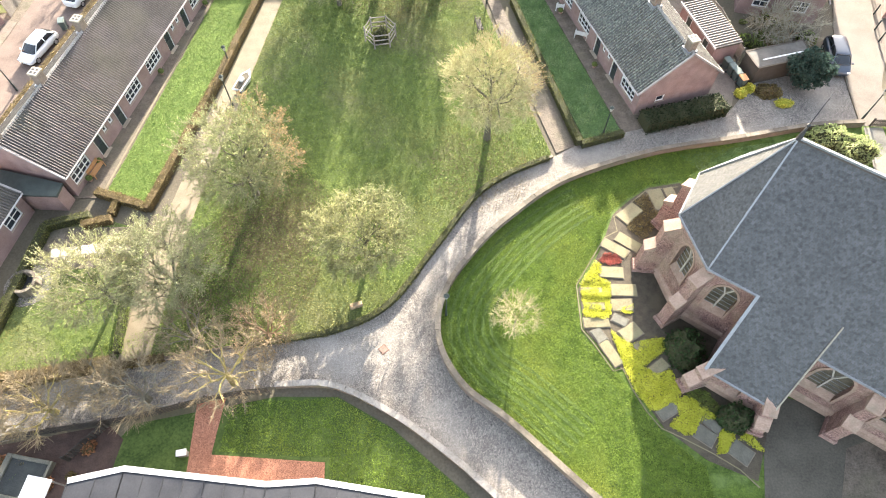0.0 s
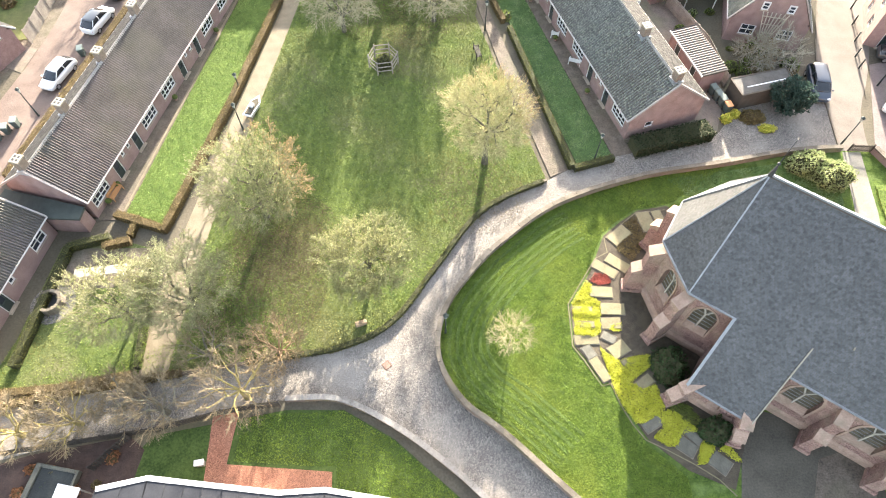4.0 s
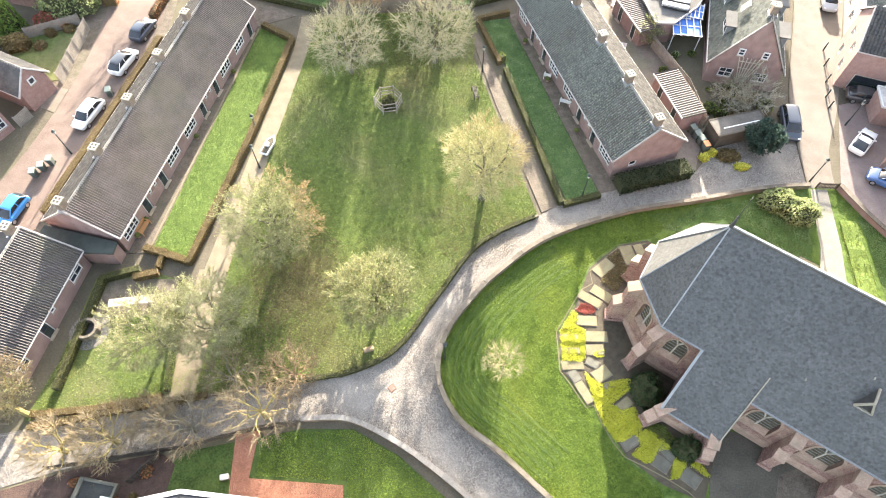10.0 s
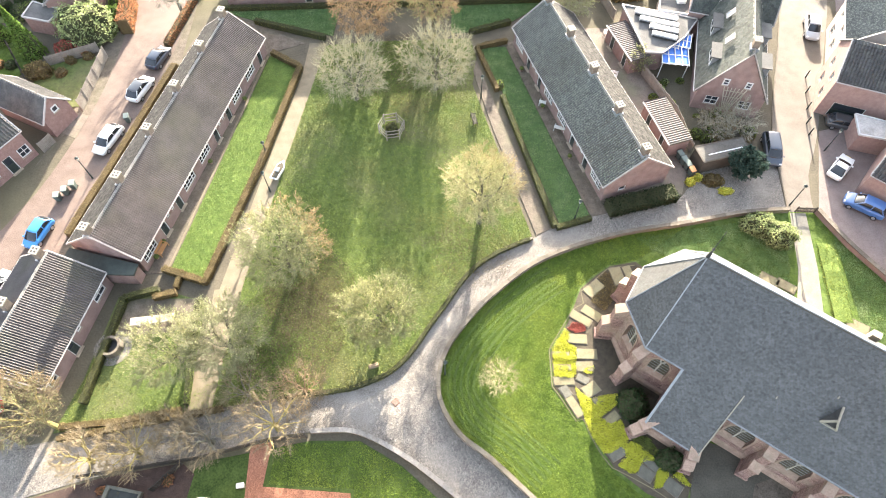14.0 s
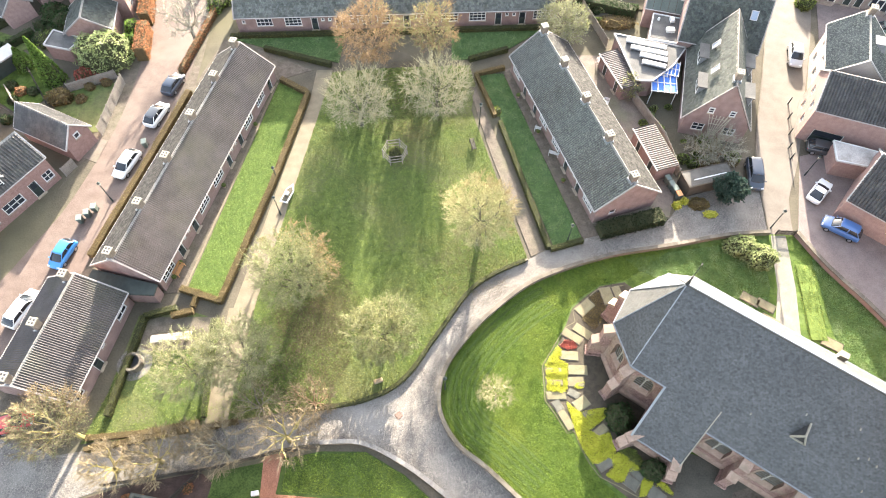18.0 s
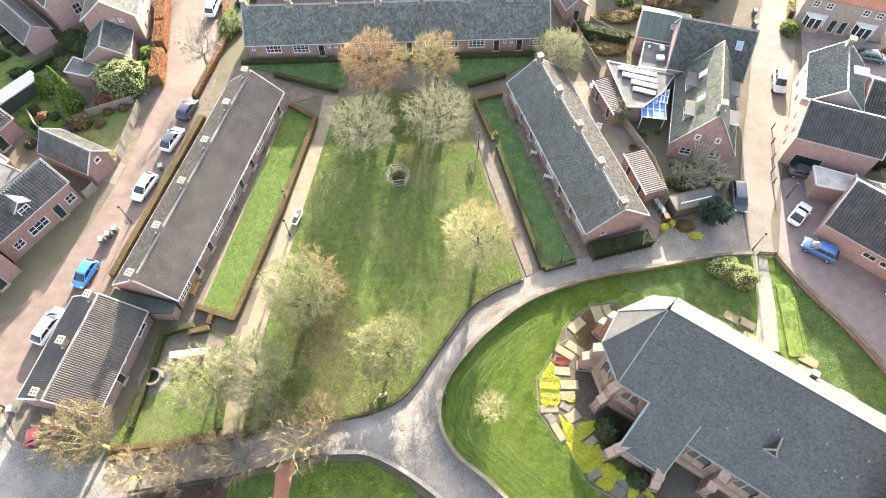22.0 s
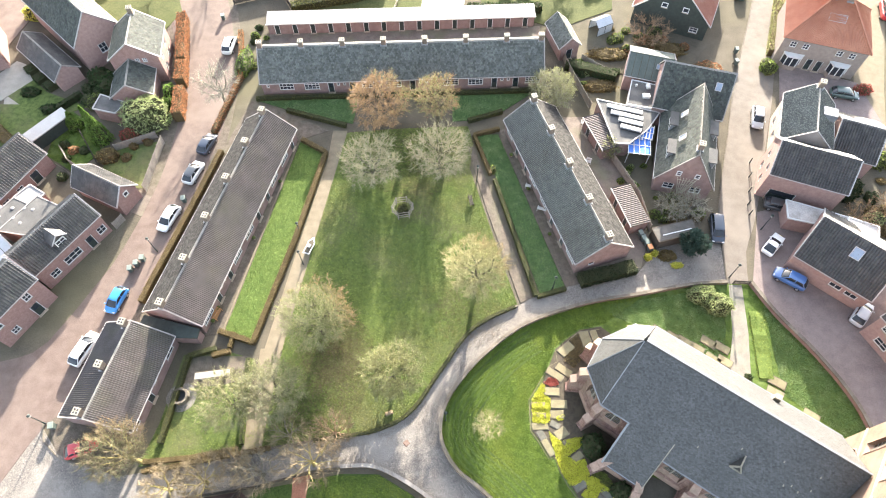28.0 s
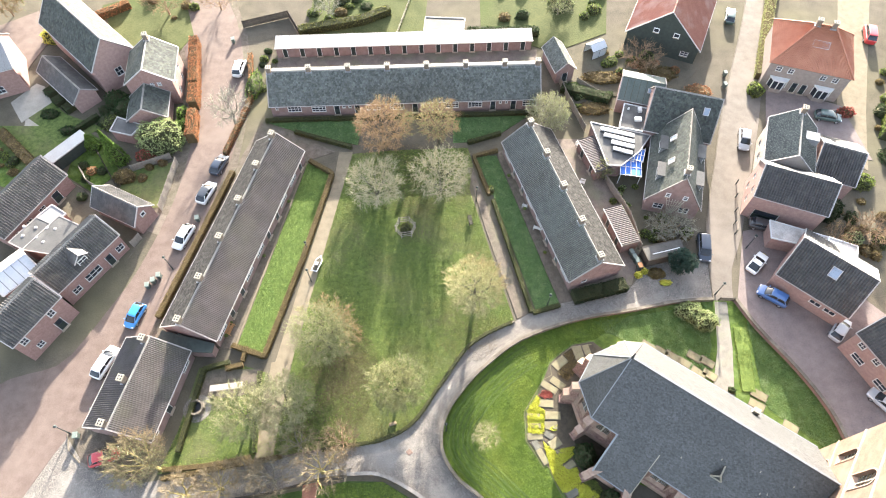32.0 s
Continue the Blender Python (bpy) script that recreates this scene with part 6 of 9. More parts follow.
hedge("corner_hedge", [(-34.2, 13.5), (-29, 14.0), (-23.6, 15.1)], 0.6, 0.6, M_HEARTB, L_BROWNH, "low brown hedge above the lane", 32)
hedge("corner_hedge", [(-23.3, 15.6), (-24.2, 26.0)], 0.5, 0.7, M_HEART, L_MOSS, "mossy green hedge along the footpath", 33)
for k, (a, b) in enumerate((((-45.6, 87.3), (-43.4, 76.5)), ((-43.2, 76.0), (-42.5, 71.6)), ((-42.2, 70.2), (-41.4, 64.6)))):
    hedge("beech_hedge", [a, b], 1.5, 2.3, M_HEARTB, L_RUST, "tall rust coloured beech hedge beside the street", 34 + k, 45, 0.12)
hedge("street_hedge", [(-39.5, 33.5), (-36.7, 45.5), (-33.7, 58.5)], 0.8, 0.9, M_HEARTB, L_BROWNH, "low brown hedge behind the west terrace", 38, 90, 0.06)
hedge("street_hedge", [(-35.6, 62.0), (-33.4, 74.0), (-35.3, 84.5)], 0.7, 1.0, M_HEARTB, L_RUST, "rust brown hedge along the street", 39, 40, 0.10)
hedge("field_hedge", [(-27.4, 90.4), (-16, 93.4), (-11, 96.2)], 1.6, 1.5, M_HEART, L_HEDGE, "tall field hedge behind the sheds", 40, 30, 0.14)
hedge("field_hedge", [(3.4, 90.2), (16.5, 90.5)], 1.5, 1.5, M_HEART, L_DARK, "dark hedge behind the sheds", 41, 30, 0.14)
hedge("garden_hedge", [(19.5, 76.8), (27.5, 74.2)], 1.6, 1.4, M_HEART, L_DARK, "dark hedge in the back garden", 42, 30, 0.12)
hedge("street_hedge", [(54.0, 79.5), (59.0, 94), (64, 108)], 1.6, 1.4, M_HEARTB, L_YELLOW, "olive hedge along the sunny street", 43, 30, 0.13)
hedge("edge_hedge", [(71.5, 66.0), (77, 78.0), (84, 92)], 2.4, 1.8, M_HEART, L_MOSS, "wide clipped garden hedge", 44, 26, 0.14)


def fence(name, line, h_, mat, label, board=0.14, gap=0.02, z=0.0):
    """A board fence: posts, rails and boards."""
    ob = thing(name, (line[0][0], line[0][1], z), label, "fence", "fences")
    loc = [Vector((q[0] - line[0][0], q[1] - line[0][1])) for q in line]
    for a, b in zip(loc, loc[1:]):
        L = (b - a).length
        ang = math.atan2(b.y - a.y, b.x - a.x)
        m = Matrix.Translation((a.x, a.y, 0)) @ Matrix.Rotation(ang, 4, "Z")
        n = max(1, round(L / 1.9))
        for k in range(n + 1):
            bm = bmesh.new()
            box(bm, L * k / n - 0.06, L * k / n + 0.06, -0.06, 0.06, 0, h_ + 0.1, m)
            part("post", bm, mat, ob)
        for k in range(n):
            x = L * k / n + 0.07
            while x < L * (k + 1) / n - 0.1:
                bm = bmesh.new()
                box(bm, x, x + board, -0.02, 0.02, 0.05, h_ + random.uniform(-0.02, 0.02), m)
                part("board", bm, mat, ob)
                x += board + gap
        for z_ in (0.35, h_ - 0.25):
            bm = bmesh.new()
            box(bm, 0, L, 0.03, 0.08, z_ - 0.05, z_ + 0.05, m)
            part("rail", bm, mat, ob)
    return ob


M_FENCE = material("grey_fence_wood", (0.15, 0.13, 0.11), (0.29, 0.26, 0.22), 1.5, 0.9, 0.3, fine=8)
M_FENCEP = material("bleached_rail_wood", (0.30, 0.27, 0.21), (0.46, 0.42, 0.34), 1.5, 0.9, 0.3, fine=8)
M_FENCED = material("black_fence_wood", (0.025, 0.022, 0.02), (0.07, 0.06, 0.05), 1.5, 0.85, 0.3, fine=8)
fence("board_fence", [(-43.4, 51.3), (-42.9, 60.3)], 1.8, M_FENCE, "grey board fence along the street")
fence("board_fence", [(-45.2, 46.4), (-46.0, 44.9)], 1.6, M_FENCE, "grey board gate beside the cottage")
fence("board_fence", [(-37.9, 92.0), (-29.9, 94.9), (-27.2, 90.0)], 1.6, M_FENCED, "dark board fence with pale posts")
fence("board_fence", [(28.4, 45.2), (27.6, 50.8), (24.8, 57.6)], 1.7, M_FENCE, "grey board fence between the back gardens")
fence("board_fence", [(19.2, 79.0), (20.4, 74.5), (22.6, 67.6)], 1.6, M_FENCE, "thin board fence between the gardens")
fence("garden_railing", [(-31.3, 9.2), (-20.9, 10.9), (-16.1, 12.2), (-12.0, 12.8)], 1.1, M_FENCED, "dark slatted railing along the lane", 0.14, 0.075)
fence("garden_railing", [(-24.6, 8.2), (-22.6, 10.4)], 1.1, M_FENCED, "dark slatted railing across the garden", 0.14, 0.075)
fence("churchyard_gate", [(38.2, 37.0), (40.2, 36.9)], 1.1, M_FENCED, "black slatted churchyard gate", 0.06, 0.08, 0.05)

# kerbs
for nm, ln in (("kerb_east", street_e[:40]), ("kerb_west", [(-47.3, 17.8), (-46.6, 15.8), (-44.4, 14.0), (-40.9, 13.0), (-36, 12.8)])):
    bm = bmesh.new()
    ribbon(bm, ln, 0.16, 0, 0.14)
    tagged(link_mesh(nm, bm, M_COPING), "narrow concrete kerb", "kerb", "", "structure")


# ---------- street furniture and garden things ----------
M_IRON = material("dark_green_iron", (0.02, 0.03, 0.028), (0.05, 0.06, 0.055), 3.0, 0.5, 0.1, metal=0.2)
M_LAMP = material("lantern_glass", (0.30, 0.30, 0.27), (0.42, 0.42, 0.38), 3.0, 0.2, 0.0)
M_WOOD = material("warm_wood", (0.26, 0.13, 0.05), (0.40, 0.22, 0.10), 2.0, 0.7, 0.2)
M_BIN = material("grey_green_plastic", (0.05, 0.07, 0.06), (0.10, 0.12, 0.11), 3.0, 0.55, 0.05)
M_BINL = material("dull_bin_lid", (0.13, 0.16, 0.14), (0.20, 0.23, 0.20), 3.0, 0.5, 0.05)


def street_lamp(x, y, h_=3.5, z=0.0, arm=0.0):
    ob = thing("street_lamp", (x, y, z), "dark green iron street lamp with a lantern", "street lamp", "street lamps")
    bm = bmesh.new()
    bmesh.ops.create_cone(bm, cap_ends=True, segments=8, radius1=0.11, radius2=0.08, depth=0.9, matrix=Matrix.Translation((0, 0, 0.45)))
    part("base", bm, M_IRON, ob)
    bm = bmesh.new()
    bmesh.ops.create_cone(bm, cap_ends=True, segments=8, radius1=0.06, radius2=0.045, depth=h_ - 1.2, matrix=Matrix.Translation((0, 0, 0.9 + (h_ - 1.2) / 2)))
    part("pole", bm, M_IRON, ob)
    bm = bmesh.new()
    bmesh.ops.create_cone(bm, cap_ends=True, segments=6, radius1=0.10, radius2=0.19, depth=0.4, matrix=Matrix.Translation((0, 0, h_ - 0.1)))
    lan = part("lantern", bm, M_LAMP, ob, "pale glass lantern")
    bm = bmesh.new()
    bmesh.ops.create_cone(bm, cap_ends=True, segments=6, radius1=0.23, radius2=0.04, depth=0.2, matrix=Matrix.Translation((0, 0, h_ + 0.22)))
    part("cap", bm, M_IRON, lan)


for x, y in ((-39.4, 41.3), (14.25, 36.0), (-19.1, 39.5), (-47.0, 17.8), (44.1, 45.6), (0.35, 18.6), (4.6, 53.6), (38.0, 38.0)):
    street_lamp(x, y)
street_lamp(-20.3, 44.8, 2.0)


def wheelie_bin(x, y, rz, lid=None):
    ob = thing("wheelie_bin", (x, y, 0.05, 0, 0, rz), "grey green wheelie bin with a dull lid" if lid is None else "dark wheelie bin with an orange lid", "bin", "wheelie bins")
    bm = bmesh.new()
    solid(bm, [(-0.22, -0.25, 0.06), (0.22, -0.25, 0.06), (0.22, 0.25, 0.06), (-0.22, 0.25, 0.06)], [(-0.29, -0.33, 1.0), (0.29, -0.33, 1.0), (0.29, 0.36, 1.0), (-0.29, 0.36, 1.0)])
    part("body", bm, M_BIN, ob)
    bm = bmesh.new()
    solid(bm, [(-0.32, -0.38, 1.0), (0.32, -0.38, 1.0), (0.32, 0.38, 1.0), (-0.32, 0.38, 1.0)], [(-0.28, -0.34, 1.07), (0.28, -0.34, 1.07), (0.28, 0.36, 1.12), (-0.28, 0.36, 1.12)])
    part("lid", bm, lid or M_BINL, ob)
    for sx in (-0.26, 0.26):
        bm = bmesh.new()
        bmesh.ops.create_cone(bm, cap_ends=True, segments=10, radius1=0.1, radius2=0.1, depth=0.06, matrix=Matrix.Translation((sx, 0.27, 0.1)) @ Matrix.Rotation(radians(90), 4, "Y"))
        part("wheel", bm, M_POT, ob)


M_ORANGE = material("orange_lid", (0.55, 0.24, 0.10), (0.66, 0.33, 0.16), 3.0, 0.5, 0.05)
for x, y, r in ((-42.1, 38.3, 10), (-41.5, 39.1, 12), (-40.9, 39.9, 8), (-43.9, 21.6, 20), (-44.5, 20.5, 24), (-45.8, 17.4, 10), (27.0, 44.4, 20), (27.3, 43.6, 18), (27.6, 42.9, 16), (-37.4, 49.6, 15), (-39.0, 88.0, 10), (48.2, 80.3, 0), (47.6, 77.6, 20)):
    wheelie_bin(x, y, r)
wheelie_bin(27.9, 42.1, 16, M_ORANGE)


def bench(x, y, rz, mat, label, w=1.6):
    ob = thing("garden_bench", (x, y, 0.08, 0, 0, rz), label, "bench", "benches")
    for k in range(4):
        bm = bmesh.new()
        box(bm, -w / 2, w / 2, -0.25 + k * 0.13, -0.15 + k * 0.13, 0.42, 0.46)
        part("seat_slat", bm, mat, ob)
    for k in range(3):
        bm = bmesh.new()
        box(bm, -w / 2, w / 2, 0.27, 0.31, 0.55 + k * 0.14, 0.64 + k * 0.14)
        part("back_slat", bm, mat, ob)
    for sx in (-w / 2 + 0.06, w / 2 - 0.06):
        for y0, h_ in ((-0.24, 0.6), (0.28, 0.95)):
            bm = bmesh.new()
            box(bm, sx - 0.035, sx + 0.035, y0 - 0.035, y0 + 0.035, 0, h_)
            part("leg", bm, mat, ob)
        bm = bmesh.new()
        box(bm, sx - 0.04, sx + 0.04, -0.28, 0.3, 0.6, 0.64)
        part("armrest", bm, mat, ob)


bench(-29.2, 31.9, 76, M_WOOD, "warm brown wooden bench against the cottage")
bench(12.0, 52.5, 160, M_WHITE, "white plastic garden chair by the terrace", 0.8)
bench(13.7, 48.5, 160, M_WHITE, "white garden bench by the terrace", 1.3)
bench(21.6, 64.6, 20, M_WHITE, "white garden bench on the patio", 1.5)
bench(21.2, 57.0, -20, M_WHITE, "white garden chair on the patio", 0.8)
bench(3.7, 49.8, 100, M_FENCED, "dark wooden bench beside the path", 1.6)
bench(-28.4, 42.4, 76, M_FENCED, "dark bench against the cottage", 1.2)

# the white monument by the path and the wooden hexagonal planting frame on the lawn
mon = thing("boat_planter", (-18.5, 42.0, 0.06, 0, 0, 72), "white boat shaped planter beside the footpath", "planter")
bm = bmesh.new()
solid(bm, [(-0.9, -0.3, 0), (0.7, -0.35, 0), (1.2, 0, 0), (0.7, 0.35, 0), (-0.9, 0.3, 0)], [(-1.2, -0.45, 0.55), (0.8, -0.5, 0.55), (1.6, 0, 0.6), (0.8, 0.5, 0.55), (-1.2, 0.45, 0.55)])
part("hull", bm, M_WHITE, mon)
bm = bmesh.new()
solid(bm, [(-1.0, -0.34, 0.56), (0.7, -0.38, 0.56), (1.2, 0, 0.6), (0.7, 0.38, 0.56), (-1.0, 0.34, 0.56)], [(-1.0, -0.3, 0.62), (0.7, -0.33, 0.62), (1.1, 0, 0.64), (0.7, 0.33, 0.62), (-1.0, 0.3, 0.62)])
part("soil", bm, M_GROUND, mon)
bm = bmesh.new()
box(bm, -0.25, 0.25, -0.2, 0.2, 0.6, 0.9, bevel=0.05)
part("seat_box", bm, M_WHITE, mon)
hut = thing("hexagon_frame", (-6.0, 48.2, 0.07), "weathered wooden hexagonal rail frame round a young tree", "frame")
R = 1.5
for k in range(6):
    a, b = radians(60 * k + 10), radians(60 * k + 70)
    pa, pb = Vector((R * math.cos(a), R * math.sin(a), 0)), Vector((R * math.cos(b), R * math.sin(b), 0))
    bm = bmesh.new()
    box(bm, pa.x - 0.06, pa.x + 0.06, pa.y - 0.06, pa.y + 0.06, 0, 1.7)
    part("post", bm, M_FENCE, hut)
    ang = math.atan2(pb.y - pa.y, pb.x - pa.x)
    m = Matrix.Translation(pa) @ Matrix.Rotation(ang, 4, "Z")
    for z_ in (0.5, 1.0, 1.55):
        bm = bmesh.new()
        box(bm, 0, (pb - pa).length, -0.03, 0.03, z_ - 0.05, z_ + 0.05, m)
        part("rail", bm, M_FENCE, hut)
shrub("young_shrub", -6.0, 48.2, 0.9, 0.9, 1.3, M_HEART, L_HEDGE, 50, "dark shrub inside the wooden frame", 500, 0.10)

# the round well and the pale stone table of the corner garden
well = thing("round_well", (-31.6, 21.1, 0.06), "round stone well with a dark shaft", "well")
n = 18
for k in range(n):
    bm = bmesh.new()
    a0, a1 = 2 * math.pi * k / n, 2 * math.pi * (k + 0.94) / n
    solid(bm, [(r_ * math.cos(a), r_ * math.sin(a), 0) for r_, a in ((0.75, a0), (1.05, a0), (1.05, a1), (0.75, a1))], [(r_ * math.cos(a), r_ * math.sin(a), 0.8) for r_, a in ((0.75, a0), (1.0, a0), (1.0, a1), (0.75, a1))])
    part("kerb_stone", bm, M_COPING, well)
bm = bmesh.new()
bmesh.ops.create_cone(bm, cap_ends=True, segments=18, radius1=0.76, radius2=0.76, depth=0.1, matrix=Matrix.Translation((0, 0, 0.1)))
part("water", bm, M_POT, well, "black water")
bm = bmesh.new()
bmesh.ops.create_cone(bm, cap_ends=True, segments=24, radius1=1.8, radius2=1.8, depth=0.08, matrix=Matrix.Translation((-31.6, 21.1, 0.07)))
tagged(link_mesh("well_paving", bm, M_COBBLE), "round paved ring about the well", "paving", "", "structure")
tb = thing("stone_table", (-28.2, 23.8, 0.06, 0, 0, 8), "long pale stone table in the corner garden", "table")
bm = bmesh.new()
box(bm, -2.1, 2.1, -0.42, 0.42, 0.62, 0.76, bevel=0.03)
part("table_top", bm, M_PAVE, tb)
for x in (-1.5, 0, 1.5):
    bm = bmesh.new()
    box(bm, x - 0.15, x + 0.15, -0.3, 0.3, 0, 0.62)
    part("leg", bm, M_PAVE, tb)

# manhole and stone on the lane
M_RUST = material("rusty_iron", (0.09, 0.05, 0.035), (0.17, 0.10, 0.07), 3.0, 0.8, 0.3)
mh = thing("manhole_cover", (-4.2, 16.0, 0.03, 0, 0, 40), "rusty square manhole cover in the cobbles", "manhole")
bm = bmesh.new()
box(bm, -0.31, 0.31, -0.31, 0.31, 0, 0.02, bevel=0.01)
part("frame", bm, M_RUST, mh)
bm = bmesh.new()
box(bm, -0.25, 0.25, -0.25, 0.25, 0.02, 0.03, bevel=0.01)
part("lid", bm, material("rusty_lid", (0.13, 0.085, 0.065), (0.22, 0.155, 0.12), 3.0, 0.8, 0.3), mh)
st = thing("boundary_stone", (-6.4, 19.4, 0.06, 0, 0, 20), "tan boundary stone on the court edge", "stone")
bm = bmesh.new()
box(bm, -0.48, 0.48, -0.2, 0.2, 0, 0.4, bevel=0.07)
part("block", bm, material("tan_boulder", (0.16, 0.115, 0.07), (0.30, 0.22, 0.14), 2.5, 0.9, 0.6), st)

# ---------- graves and planting round the apse ----------
M_SLAB = material("sandstone_slab", (0.115, 0.10, 0.058), (0.21, 0.186, 0.113), 1.2, 0.9, 0.3, fine=8, stain=(0.15, 0.15, 0.085), stain_scale=0.8, amount=0.6, vary=0.15)
M_SLABD = material("dark_grave_slab", (0.055, 0.054, 0.042), (0.125, 0.12, 0.095), 1.5, 0.7, 0.3, fine=8, vary=0.2)
M_BED = material("grave_bed_soil", (0.032, 0.027, 0.019), (0.085, 0.07, 0.05), 2.4, 0.95, 0.9, fine=6, stain=(0.09, 0.075, 0.05), stain_scale=0.7, amount=0.5)


def grave(x, y, rz, w, l, mat, z=0.27, h_=0.09):
    ob = thing("grave_slab", (x, y, z, 0, 0, rz), "flat sandstone grave slab in the planting" if mat is M_SLAB else "dark weathered grave slab in the planting", "grave slab", "grave slabs")
    bm = bmesh.new()
    box(bm, -w / 2 - 0.06, w / 2 + 0.06, -l / 2 - 0.06, l / 2 + 0.06, 0, h_ * 0.6)
    part("kerb", bm, M_COPING, ob)
    bm = bmesh.new()
    box(bm, -w / 2, w / 2, -l / 2, l / 2, h_ * 0.6, h_, bevel=0.03)
    part("slab", bm, mat, ob)


bed = [(14.0, 27.6), (15.6, 29.0), (17.3, 30.2), (20.0, 30.7), (22.0, 29.0), (24.0, 22.0), (24.0, 14.0), (22.6, 11.4), (20.6, 6.9), (17.6, 8.2), (15.1, 10.3), (12.9, 14.3), (10.5, 17.4), (10.4, 20.8), (12.4, 24.0)]
sheet("grave_bed", bed, 0.29, M_BED, "planted bed with graves round the apse", "bed", depth=0.2)
for x, y, r, w, l in ((15.32, 27.62, 42, 2.0, 1.15), (17.88, 29.04, 14, 1.2, 1.9), (19.04, 29.5, 14, 0.85, 1.4), (14.8, 24.88, 53, 0.95, 2.0), (13.67, 24.31, 56, 0.85, 2.1), (13.09, 22.2, -4, 1.85, 0.95),
                      (13.83, 20.66, -1, 1.95, 1.0), (13.52, 19.42, 2, 1.55, 0.95), (11.38, 20.61, -2, 1.6, 0.55), (11.39, 19.33, -1, 1.65, 0.55), (11.43, 18.0, 3, 1.9, 0.8), (13.85, 17.22, 32, 1.5, 1.1),
                      (12.2, 15.6, 29, 0.8, 2.0), (15.4, 14.54, 36, 1.5, 0.8), (14.45, 16.25, 26, 1.1, 0.6),
                      (27.4, 30.2, 55, 0.8, 1.8), (29.0, 29.4, 55, 0.9, 1.8), (30.3, 28.8, 55, 0.9, 1.8), (31.7, 27.9, 55, 0.9, 1.8), (33.3, 28.7, 55, 1.0, 1.9), (34.8, 28.0, 55, 1.0, 1.9), (33.4, 26.5, 55, 1.0, 1.9), (34.8, 26.2, 55, 1.0, 1.8),
                      (40.6, 23.6, 58, 1.1, 2.0), (40.0, 22.3, 58, 1.0, 1.9), (43.6, 19.6, 55, 0.9, 1.8)):
    grave(x, y, r, w, l, M_SLAB)
for x, y, r, w, l in ((15.55, 11.45, 30, 1.5, 0.75), (17.75, 9.8, 54, 1.0, 1.3), (18.3, 10.6, 41, 0.65, 1.4), (19.9, 8.7, 49, 1.1, 1.4), (11.5, 17.0, 30, 0.8, 1.1), (13.2, 18.2, 60, 0.7, 1.1)):
    grave(x, y, r, w, l, M_SLABD)


def mat_plant(poly, n, leaf, label, seed, name="lime_groundcover", group="lime groundcover"):
    """A low mat of small leaves over a plan outline, with a ragged edge."""
    rng = np.random.default_rng(seed)
    ob = thing(name, (poly[0][0], poly[0][1], 0.28), label, "groundcover", group)
    xs, ys = [p[0] for p in poly], [p[1] for p in poly]
    pts = []
    while len(pts) < n:
        x, y = rng.uniform(min(xs) - 0.1, max(xs) + 0.1), rng.uniform(min(ys) - 0.1, max(ys) + 0.1)
        if inside(poly, (x + rng.normal() * 0.06, y + rng.normal() * 0.06)):
            hump = 0.5 + noise.noise(Vector((x * 1.6, y * 1.6, seed)))
            pts.append((x - poly[0][0], y - poly[0][1], 0.02 + max(0.02, 0.13 * hump) * rng.uniform(0.5, 1.2)))
    me = leaf_cloud(pts, 0.055, rng, 2.0)
    me.materials.append(leaf)
    lf = new("leaves", me)
    lf.parent = ob
    tagged(lf, kind="stuff")


for k, (n, poly) in enumerate((
        (6500, [(10.6, 21.1), (12.0, 23.2), (12.4, 22.8), (12.2, 21.7), (12.9, 21.3), (12.6, 18.7), (12.2, 18.3), (10.6, 18.5), (10.6, 19.9)]),
        (13000, [(12.4, 17.4), (12.9, 16.9), (13.7, 16.3), (15.2, 16.7), (16.2, 16.8), (16.3, 16.1), (15.5, 15.4), (14.4, 14.6), (15.3, 14.0), (16.2, 14.4), (16.9, 12.9), (16.0, 12.1), (14.7, 11.5), (14.3, 11.6), (13.5, 12.9), (13.0, 14.6)]),
        (5000, [(15.9, 12.1), (17.0, 12.5), (17.7, 12.1), (18.8, 11.0), (17.6, 10.8), (17.0, 9.9), (16.3, 9.9), (15.5, 10.5), (16.4, 11.2)]),
        (2400, [(18.8, 10.0), (19.7, 10.8), (19.7, 9.8), (19.1, 8.8), (18.3, 8.6)]),
        (600, [(20.0, 9.7), (20.7, 10.0), (21.5, 8.9), (21.2, 8.8)]),
        (500, [(13.6, 19.2), (14.3, 19.4), (14.2, 18.8), (13.4, 18.8)]))):
    mat_plant(poly, n, L_LIME, "lime yellow groundcover spreading between graves", 60 + k)
mat_plant([(15.1, 26.6), (16.5, 27.9), (15.8, 28.8), (17.1, 29.6), (17.5, 27.8), (18.1, 27.6), (17.2, 26.4), (16.1, 25.1), (14.9, 26.1)], 2600, L_BROWNH, "brown heath mat in the grave bed", 70, "heath_mat", "heath")
mat_plant([(16.6, 13.0), (18.4, 12.9), (19.4, 11.4), (18.4, 11.2), (17.4, 12.2)], 1800, L_MOSS, "olive green groundcover under the chapel wall", 71, "green_groundcover", "green groundcover")
mat_plant([(12.3, 23.2), (13.0, 22.85), (14.0, 23.0), (13.9, 23.75), (12.8, 23.9)], 1300, L_RED, "red flowering heather on a grave", 72, "red_heather", "heather")
bm = bmesh.new()
